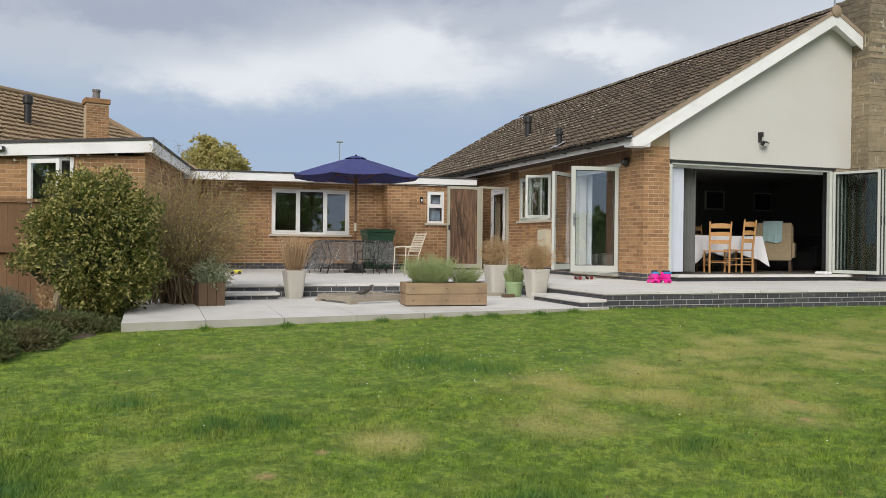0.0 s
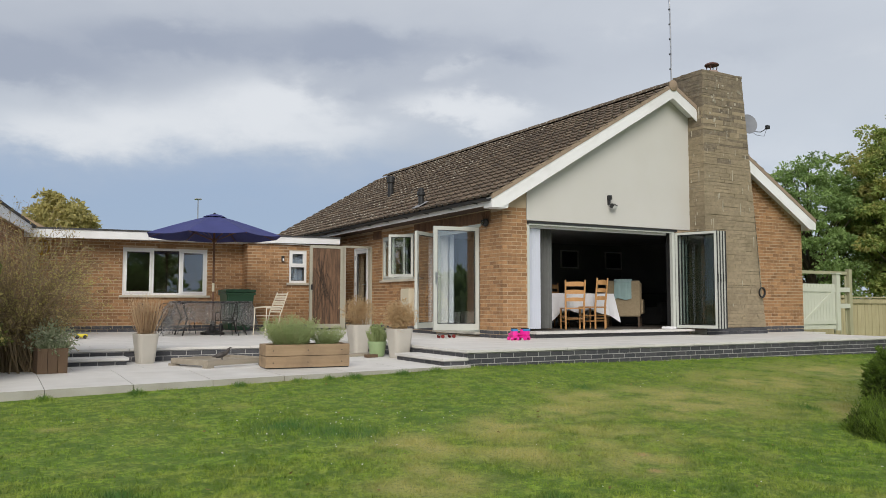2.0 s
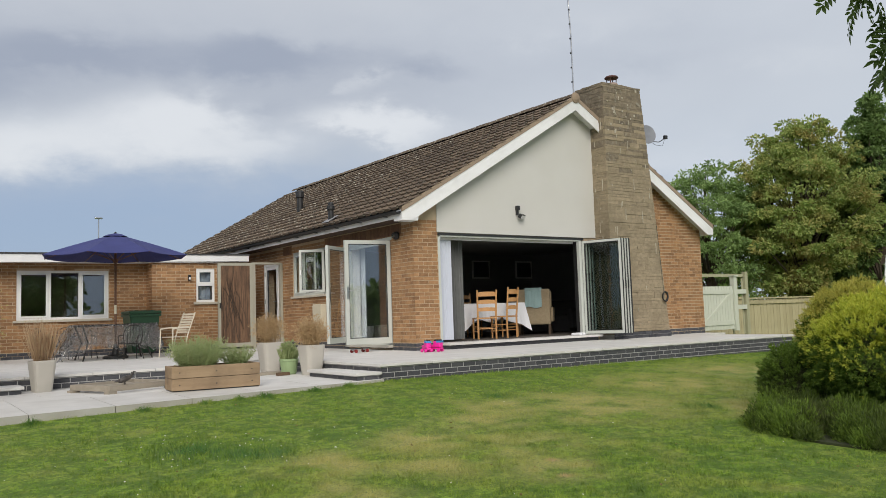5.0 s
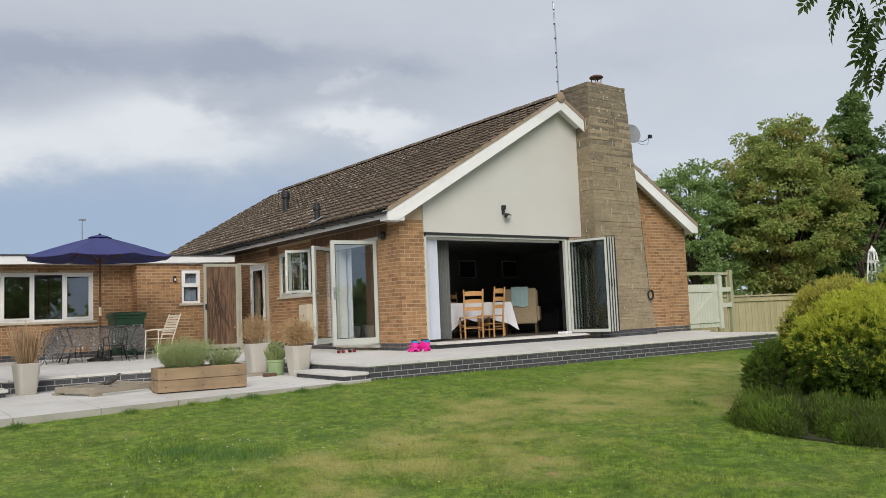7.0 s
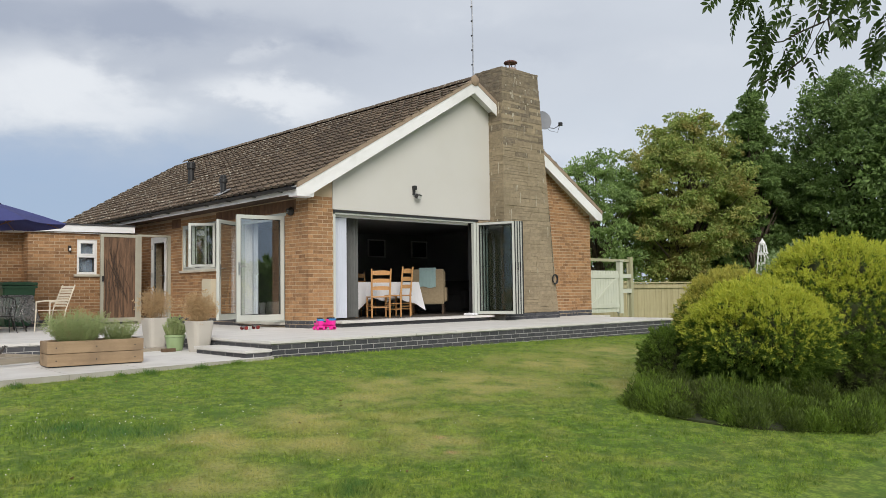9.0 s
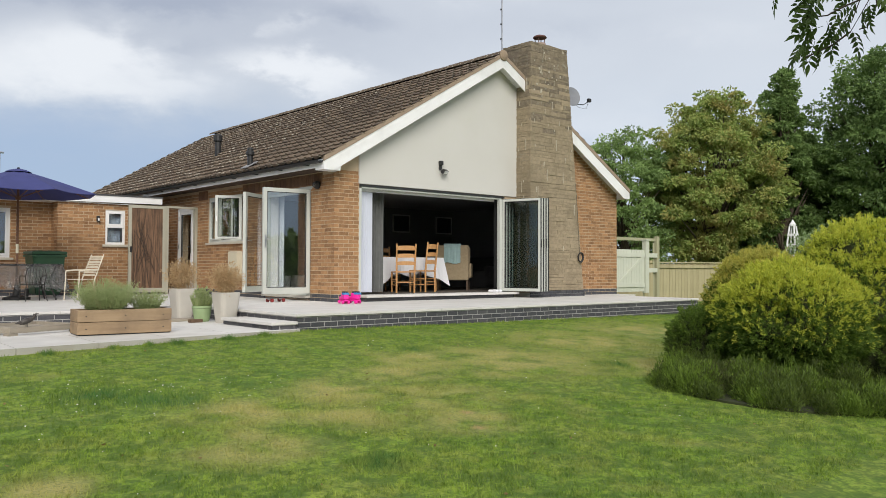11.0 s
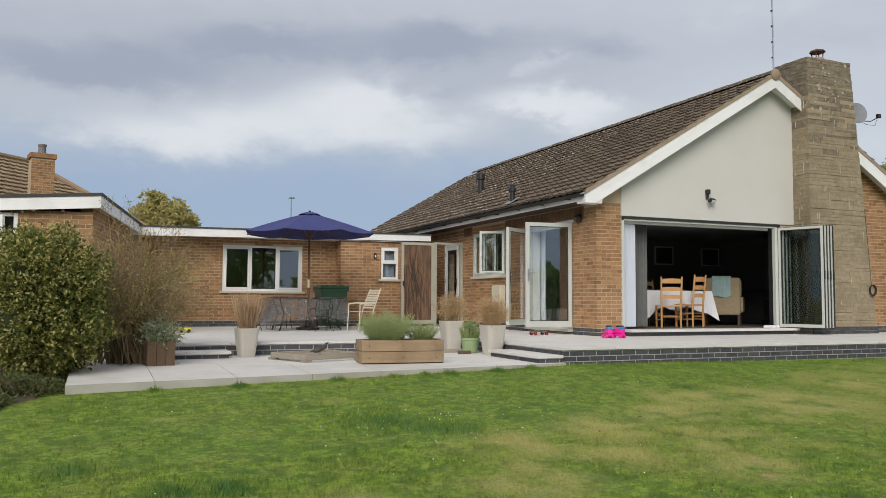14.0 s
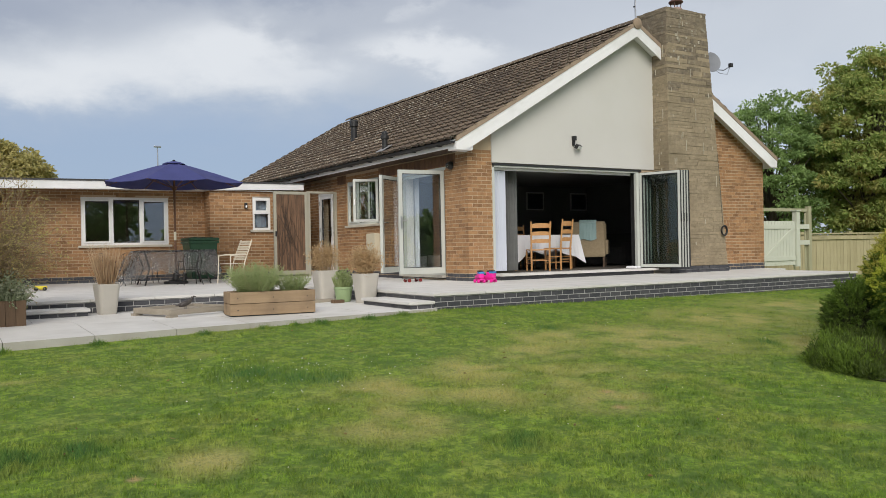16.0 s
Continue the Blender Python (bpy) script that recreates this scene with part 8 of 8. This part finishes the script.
def square_pot(m, r0, r1, h, label):
    """A tall tapering pot, rounded square in plan, with a rim and soil."""
    t = thing("plant_pot", m, label, "pot", "pale grey pots")
    bm = bmesh.new()
    n = 32

    def ring(r, z):
        out = []
        for i in range(n):
            a = 2 * math.pi * i / n + math.pi / 4
            c, s = math.cos(a), math.sin(a)
            k = (abs(c) ** 5 + abs(s) ** 5) ** (-1 / 5)
            out.append(bm.verts.new((r * k * c, r * k * s, z)))
        return out

    rs = [ring(r, z) for r, z in ((r0 * 0.96, 0), (r0, 0.02), (r1 * 0.985, h * 0.9), (r1, h - 0.01), (r1 * 0.98, h), (r1 * 0.88, h), (r1 * 0.86, h - 0.06))]
    for a, b in zip(rs, rs[1:]):
        for i in range(n):
            bm.faces.new((a[i], a[(i + 1) % n], b[(i + 1) % n], b[i]))
    bm.faces.new(rs[0][::-1])
    bm.faces.new(rs[-1])
    part("body", bm, M_pot, t)
    bm = boxed(-r1 * 0.8, r1 * 0.8, -r1 * 0.8, r1 * 0.8, h - 0.075, h - 0.055)
    part("soil", bm, M_earth, t, "dark soil")
    return t


def stalks(name, m, radius, height, n, material, label, seed, lean=0.18, width=0.008, heads=0, head_r=0.3, category="plant", head_mat=None, head_leaf=(0.03, 0.06), jitter=0.07):
    """A plant of many upright stalks, with a loose head of small leaves where it has one."""
    rs = np.random.RandomState(seed)
    t = thing(name, m, label, category)
    a = rs.uniform(0, 2 * np.pi, n)
    r = np.sqrt(rs.uniform(0, 1, n)) * radius
    p = np.stack([r * np.cos(a), r * np.sin(a), np.zeros(n)], 1)
    d = np.stack([np.cos(a) * lean * r / radius, np.sin(a) * lean * r / radius, np.ones(n)], 1) + rs.normal(size=(n, 3)) * np.array((jitter, jitter, 0.0))
    d /= np.linalg.norm(d, axis=1, keepdims=True)
    hts = height * rs.uniform(0.55, 1.0, n)
    ob = tagged(new("stalk", leaves_mesh("stalk", p, d, hts, width * rs.uniform(0.7, 1.3, n), material, rs, fold=0.6)), kind="stuff")
    ob.parent = t
    if heads:
        q = p[rs.randint(0, n, heads)]
        k = rand_dirs(rs, heads)
        c = np.array((0, 0, height * 0.78))
        lob = np.array([1 + 0.45 * noise.noise(Vector(v) * 2.6 + Vector((seed, 0, 0))) for v in k])
        pts = c + k * (rs.uniform(0.1, 1, heads) ** 0.7 * lob)[:, None] * np.array((head_r, head_r, head_r * 0.85))
        dd = k * 0.7 + rs.normal(size=k.shape) * 0.6
        ln = rs.uniform(*head_leaf, heads)
        ob = tagged(new("flower_head", leaves_mesh("flower_head", pts, dd, ln, ln * 0.55, head_mat or material, rs)), kind="stuff")
        ob.parent = t
    return t


def lavender(m, radius, height, n, label, seed):
    """Leaning stems set with many short leaves, a few tall flower stalks."""
    rs = np.random.RandomState(seed)
    t = thing("lavender", m, label, "plant")
    a, u = rs.uniform(0, 2 * np.pi, n), np.sqrt(rs.uniform(0, 1, n))
    p = np.stack([u * radius * 0.6 * np.cos(a), u * radius * 0.6 * np.sin(a), np.zeros(n)], 1)
    d = np.stack([np.cos(a) * u * 0.8, np.sin(a) * u * 0.8, np.ones(n)], 1) + rs.normal(size=(n, 3)) * 0.16
    d /= np.linalg.norm(d, axis=1, keepdims=True)
    h = height * rs.uniform(0.45, 1.0, n) ** 0.7
    ob = tagged(new("stem", blades_mesh("stem", p, d, h * 1.02, 0.005, M_lav, rs)), kind="stuff")
    ob.parent = t
    k = 16
    s = rs.uniform(0.25, 1.0, (n, k))
    q = (p[:, None] + d[:, None] * (h[:, None] * s)[..., None]).reshape(-1, 3)
    e = np.repeat(d, k, 0) * 0.8 + rs.normal(size=(n * k, 3)) * 0.55
    ob = tagged(new("foliage", leaves_mesh("foliage", q, e, rs.uniform(0.025, 0.055, n * k), rs.uniform(0.005, 0.009, n * k), M_lav, rs)), kind="stuff")
    ob.parent = t
    f = rs.randint(0, n, max(8, n // 14))
    ob = tagged(new("flower_stalk", blades_mesh("flower_stalk", p[f], d[f], h[f] * 1.4, 0.006, M_reed, rs)), kind="stuff")
    ob.parent = t
    return t


def build_pots():
    square_pot(pose(-6.62, -0.62, PZ, 0, 0, 12), 0.115, 0.158, 0.43, "tall pale grey tapered pot with dry grass")
    stalks("dry_grass", pose(-6.62, -0.62, PZ + 0.36), 0.11, 0.72, 340, M_reed, "reddish straw-coloured dry ornamental grass in a pot", 81, lean=0.20, width=0.011, jitter=0.15)
    square_pot(pose(-2.90, 0.22, PZ, 0, 0, 5), 0.140, 0.190, 0.50, "tall pale grey tapered pot with a dried plant")
    stalks("dry_hydrangea", pose(-2.90, 0.22, PZ + 0.43), 0.13, 0.40, 120, M_straw, "straw-coloured dried flower heads in a pot", 82, heads=3000, head_r=0.30, head_leaf=(0.018, 0.042))
    square_pot(pose(-2.84, -1.28, PZ, 0, 0, 8), 0.130, 0.178, 0.47, "tall pale grey tapered pot beside the step")
    stalks("dry_hydrangea", pose(-2.84, -1.28, PZ + 0.40), 0.13, 0.36, 120, M_straw, "straw-coloured dried flower heads in a pot by the step", 83, heads=3000, head_r=0.29, head_leaf=(0.018, 0.042))
    g = thing("plant_pot", pose(-3.02, -0.82, PZ), "glazed sage green pot", "pot")
    part("body", lathe(bmesh.new(), [(0.105, 0), (0.12, 0.02), (0.150, 0.21), (0.158, 0.215), (0.158, 0.25), (0.142, 0.25), (0.138, 0.21)], 28), M_greenpot, g)
    stalks("green_plant", pose(-3.02, -0.82, PZ + 0.2), 0.11, 0.27, 420, M_lav, "light green leafy plant in a pot", 84, lean=0.45, width=0.012, heads=420, head_r=0.15, head_mat=M_lav)

    p = thing("wooden_planter", pose(-5.41, -2.51, PZ, 0, 0, -6), "long planter box of weathered wooden boards", "planter")
    Wd, D, H = 1.15, 0.46, 0.325
    for y in (0, D - 0.03):
        for z in (0.012, 0.168):
            part("plank", boxed(0, Wd, y, y + 0.03, z, z + 0.15, bevel=0.005), M_plank, p)
    for x in (0.0, Wd - 0.03):
        for z in (0.012, 0.168):
            part("plank", boxed(x, x + 0.03, 0.031, D - 0.031, z, z + 0.15, bevel=0.005), M_plank, p)
    for x in (0.035, Wd - 0.085):
        for y in (0.032, D - 0.08):
            part("corner_post", boxed(x, x + 0.05, y, y + 0.048, 0, H - 0.01), M_plank, p)
    part("base_board", boxed(0.01, Wd - 0.01, 0.02, D - 0.02, -0.0, 0.011), M_black, p)
    part("soil", boxed(0.032, Wd - 0.032, 0.032, D - 0.032, 0.2, 0.27), M_earth, p, "dark soil")
    for x, y in ((0.10, -0.003), (0.57, -0.003), (1.04, -0.003)):
        for z in (0.08, 0.24):
            ob = part("screw", rod(bmesh.new(), (x, 0.002, z), (x, -0.003, z), 0.008, n=8), M_black, p)
    q = pose(-5.41, -2.51, PZ, 0, 0, -6)
    lavender(q @ pose(0.38, 0.22, 0.25), 0.27, 0.48, 620, "bushy green lavender in the planter", 85)
    lavender(q @ pose(0.90, 0.24, 0.25), 0.15, 0.34, 200, "small lavender plant in the planter", 86)

    w = thing("wooden_tub", pose(-7.93, -1.75, PZ, 0, 0, 6), "small dark wooden tub planter", "planter")
    M_tub = mat("dark_tub_wood", (0.15, 0.095, 0.055), (0.09, 0.058, 0.035), rough=0.8, scale=3, fine=40, stretch=(5, 5, 0.6), rand="object", spread=0.5, bump=0.3)
    for i in range(3):
        part("stave", boxed(-0.17 + i * 0.115, -0.17 + i * 0.115 + 0.11, -0.17, -0.145, 0, 0.31), M_tub, w)
        part("stave", boxed(-0.17 + i * 0.115, -0.17 + i * 0.115 + 0.11, 0.145, 0.17, 0, 0.31), M_tub, w)
        part("stave", boxed(-0.172, -0.147, -0.143 + i * 0.096, -0.143 + i * 0.096 + 0.09, 0, 0.31), M_tub, w)
        part("stave", boxed(0.147, 0.172, -0.143 + i * 0.096, -0.143 + i * 0.096 + 0.09, 0, 0.31), M_tub, w)
    part("soil", boxed(-0.14, 0.14, -0.14, 0.14, 0.02, 0.27), M_earth, w)
    stalks("silver_plant", pose(-7.90, -1.72, PZ + 0.26), 0.15, 0.20, 260, M_varieg, "pale variegated leafy plant in a wooden tub", 87, lean=0.8, width=0.025, heads=1300, head_r=0.28, head_mat=M_varieg, head_leaf=(0.025, 0.055))

    f = thing("wooden_pallet", pose(-6.05, -2.02, PZ, 0, 0, 22), "low frame of old grey timber lying on the patio", "pallet")
    for i in range(2):
        part("board", boxed(0, 1.0, 0.0 + i * 0.82, 0.045 + i * 0.82, 0.03, 0.105, bevel=0.004), M_grey_wood, f)
        part("board", boxed(0.0 + i * 0.955, 0.045 + i * 0.955, 0.046, 0.819, 0.03, 0.105, bevel=0.004), M_grey_wood, f)
    for x in (-0.03, 0.9):
        for y in (-0.02, 0.78):
            part("foot", boxed(x, x + 0.12, y, y + 0.1, 0, 0.03), M_grey_wood, f)
    for i in range(3):
        part("slat", boxed(0.05, 0.95, 0.3 + i * 0.18, 0.4 + i * 0.18, 0.05, 0.07), M_grey_wood, f)
    # a bird ornament
    bm = bmesh.new()
    bmesh.ops.create_uvsphere(bm, u_segments=16, v_segments=10, radius=1)
    for v in bm.verts:
        x, y, z = v.co
        v.co = Vector((x * 0.13, y * 0.06, z * 0.055 + 0.10 + 0.04 * x))
    path_rod(bm, [(0.09, 0, 0.13), (0.13, 0, 0.18), (0.14, 0, 0.215)], [0.035, 0.025, 0.03], 8)
    path_rod(bm, [(0.15, 0, 0.22), (0.205, 0, 0.215)], [0.016, 0.006], 6)
    path_rod(bm, [(-0.1, 0, 0.08), (-0.2, 0, 0.06)], [0.035, 0.006], 6)
    for sy in (-1, 1):
        rod(bm, (0.0, sy * 0.025, 0.0), (0.0, sy * 0.025, 0.08), 0.006, n=6)
    single("duck_ornament", bm, mat("dark_duck_paint", (0.03, 0.026, 0.024), (0.12, 0.105, 0.095), rough=0.5, scale=9, fine=30, amount=1.0, bump=0, grain=0.0), "small dark and white duck ornament on the timber frame", "ornament", m=pose(-5.84, -1.93, PZ + 0.105, 0, 0, 10) @ Matrix.Scale(0.72, 4), smooth=True)
    single("timber_board", boxed(0, 0.62, 0, 0.20, 0, 0.045, bevel=0.004), M_grey_wood, "loose grey timber board on the patio", "board", m=pose(-3.62, -0.72, PZ, 0, 0, 8))
    single("timber_board", boxed(0, 0.20, 0, 0.10, 0, 0.05, bevel=0.004), M_tub, "short dark timber offcut on the patio", "board", m=pose(-3.30, -1.05, PZ, 0, 0, 4))
    # coloured odds and ends
    y = thing("yellow_toy", pose(-7.1, 3.6, 0), "bright yellow plastic toy on the terrace", "toy")
    M_y = mat("yellow_plastic", (0.72, 0.62, 0.05), (0.62, 0.52, 0.04), rough=0.4, bump=0.02)
    part("body", boxed(-0.12, 0.12, -0.07, 0.07, 0.02, 0.09, bevel=0.03), M_y, y)
    part("wheel", rod(bmesh.new(), (-0.07, -0.08, 0.035), (-0.07, 0.08, 0.035), 0.035, n=12), M_black, y)
    part("wheel", rod(bmesh.new(), (0.07, -0.08, 0.035), (0.07, 0.08, 0.035), 0.035, n=12), M_black, y)
    o = thing("wall_ornament", pose(-7.62, 7.12, 1.92), "yellow wire ornament hung on the brick wall", "ornament")
    bm = path_rod(bmesh.new(), [(0.13 * math.cos(k * 0.3307), 0, 0.17 * math.sin(k * 0.3307)) for k in range(20)], 0.02, 6)
    part("ring", bm, mat("ochre_metal", (0.45, 0.27, 0.03), (0.35, 0.2, 0.03), rough=0.5), o)
    part("centre", path_rod(bmesh.new(), [(0, 0, 0.17), (0.03, -0.01, 0.02), (-0.02, 0, -0.17)], 0.018, 6), bpy.data.materials["ochre_metal"], o)


build_pots()


def build_skates():
    M_pink = mat("hot_pink_plastic", (0.85, 0.03, 0.36), (0.72, 0.02, 0.28), rough=0.4, scale=8, fine=60, bump=0.03)
    M_sky = mat("sky_blue_strap", (0.06, 0.26, 0.55), (0.05, 0.2, 0.45), rough=0.6)
    k = thing("skate", pose(-0.24, -0.70, 0, 0, 0, 75), "hot pink child's roller skate with blue and black straps", "skate", "pink skates")
    part("chassis", boxed(-0.15, 0.15, -0.04, 0.04, 0.045, 0.075, bevel=0.012), M_pink, k)
    bm = boxed(-0.14, 0.03, -0.05, 0.05, 0.075, 0.20, bevel=0.03)
    part("boot", bm, M_pink, k)
    part("toe", boxed(0.0, 0.15, -0.05, 0.05, 0.075, 0.13, bevel=0.028), M_pink, k)
    part("strap", boxed(-0.143, -0.04, -0.054, 0.054, 0.165, 0.202, bevel=0.01), M_sky, k, "blue strap")
    part("liner", boxed(-0.12, 0.01, -0.04, 0.04, 0.19, 0.225, bevel=0.012), M_black, k, "black padded liner")
    for x in (-0.10, 0.10):
        for sy in (-1, 1):
            part("wheel", rod(bmesh.new(), (x, sy * 0.035, 0.03), (x, sy * 0.075, 0.03), 0.03, n=12), M_pink, k)
    copy_thing(k, pose(-0.06, -0.74, 0, 0, 0, 110))
    t = thing("toy_skateboard", pose(-0.84, 0.72, 0, 0, 0, 15), "small dark skateboard with red wheels", "toy")
    part("deck", boxed(-0.24, 0.24, -0.06, 0.06, 0.075, 0.09, bevel=0.006), M_black, t)
    M_red = mat("red_wheel", (0.30, 0.04, 0.035), (0.2, 0.03, 0.03), rough=0.5)
    for x in (-0.15, 0.15):
        part("truck", boxed(x - 0.02, x + 0.02, -0.05, 0.05, 0.04, 0.075), M_steel, t)
        for sy in (-1, 1):
            part("wheel", rod(bmesh.new(), (x, sy * 0.04, 0.033), (x, sy * 0.075, 0.033), 0.033, n=12), M_red, t)


build_skates()


# ---- lawn blades ----
def build_blades():
    rs = np.random.RandomState(91)
    P = []
    for x0, x1, y0, y1, dens in ((-10.5, -3.0, -10.8, -7.0, 5200), (-3.0, 0.6, -10.8, -7.0, 3000), (-11.0, 2.0, -7.0, -4.8, 2300), (2.0, 9.5, -9.0, -4.8, 800), (-9.2, 9.5, -4.8, -3.05, 2000)):
        n = int((x1 - x0) * (y1 - y0) * dens)
        P.append(np.stack([rs.uniform(x0, x1, n), rs.uniform(y0, y1, n)], 1))
    P = np.concatenate(P)
    # the strip at the patio's front edge ends where the slabs begin
    front = np.where(P[:, 0] < -2.66, -3.74 + (P[:, 0] + 8.97) * 0.082, -3.08)
    P = P[P[:, 1] < front]
    P = P[(np.hypot((P[:, 0] + 0.55) / 1.4, (P[:, 1] + 9.15) / 1.2) > 1.0)]
    P = P[P[:, 0] > -9.02 + np.minimum(0, P[:, 1] + 3.68) * 0.69]
    for x, y, r in DARK:
        if r < 0.3:
            k = 260 if y > -4.5 else 500
            P = np.concatenate([P, np.stack([rs.normal(x, r * 0.45, k), np.minimum(rs.normal(y, r * 0.35, k), -3.74 + (x + 8.97) * 0.082 if x < -2.66 else 0.0)], 1)])
    n = len(P)
    gx = np.array([lawn_z(x, y) for x, y in P])
    grow = np.array([0.5 + noise.noise((x * 1.1, y * 1.1, 5.0)) for x, y in P])
    tuft = np.zeros(n)
    for x, y, r in DARK:
        tuft = np.maximum(tuft, np.clip(1 - np.hypot(P[:, 0] - x, P[:, 1] - y) / r, 0, 1))
    edge = np.clip(1 - np.abs(P[:, 1] + 3.2) / 0.35, 0, 1)
    clump = np.array([noise.noise((x * 5.5, y * 5.5, 9.0)) + 0.6 * noise.noise((x * 13.0, y * 13.0, 2.0)) for x, y in P])
    ln = rs.uniform(0.014, 0.034, n) * (0.75 + 0.5 * np.clip(grow, 0, 1)) * np.clip(1.0 + 0.8 * clump, 0.5, 1.7) + 0.085 * tuft * rs.uniform(0.3, 1, n) + 0.02 * edge
    d = rs.normal(size=(n, 3)) * 0.55
    d[:, 2] = 1
    d /= np.linalg.norm(d, axis=1, keepdims=True)
    pos = np.stack([P[:, 0], P[:, 1], gx - 0.004], 1)
    ob = new("grass", blades_mesh("grass", pos, d, ln, rs.uniform(0.004, 0.009, n), M_blades, rs))
    tagged(ob, "short mown lawn grass, green with straw patches", "grass", kind="stuff")


build_blades()


def build_litter():
    rs = np.random.RandomState(97)
    n = 130
    x, y = rs.uniform(-9.0, 3.0, n), rs.uniform(-10.2, -3.6, n)
    ok = (np.hypot((x + 0.55) / 1.5, (y + 9.15) / 1.3) > 1.0) & (y < -3.8)
    x, y = x[ok], y[ok]
    z = np.array([lawn_z(a, b) + 0.022 for a, b in zip(x, y)])
    d = rs.normal(size=(len(x), 3))
    d[:, 2] *= 0.25
    ln = rs.uniform(0.018, 0.042, len(x))
    M_dead = leaf_mat("dead_leaf", (0.30, 0.22, 0.09), (0.13, 0.10, 0.04))
    ob = new("fallen_leaf", leaves_mesh("fallen_leaf", np.stack([x, y, z], 1), d, ln, ln * 0.6, M_dead, rs))
    tagged(ob, "scattered brown fallen leaves on the lawn", "leaves", kind="stuff")
    n = 150
    x = np.concatenate([rs.normal(-6.1, 0.6, n // 2), rs.uniform(-9, 1, n // 2)])
    y = np.concatenate([rs.normal(-6.3, 0.4, n // 2), rs.uniform(-9.5, -4.2, n // 2)])
    z = np.array([lawn_z(a, b) + 0.035 for a, b in zip(x, y)])
    d = rs.normal(size=(n, 3))
    d[:, 2] *= 0.3
    ob = new("clover_flower", leaves_mesh("clover_flower", np.stack([x, y, z], 1), d, rs.uniform(0.009, 0.017, n), 0.011, M_white, rs))
    tagged(ob, "tiny white clover flowers in the grass", "flowers", kind="stuff")


build_litter()
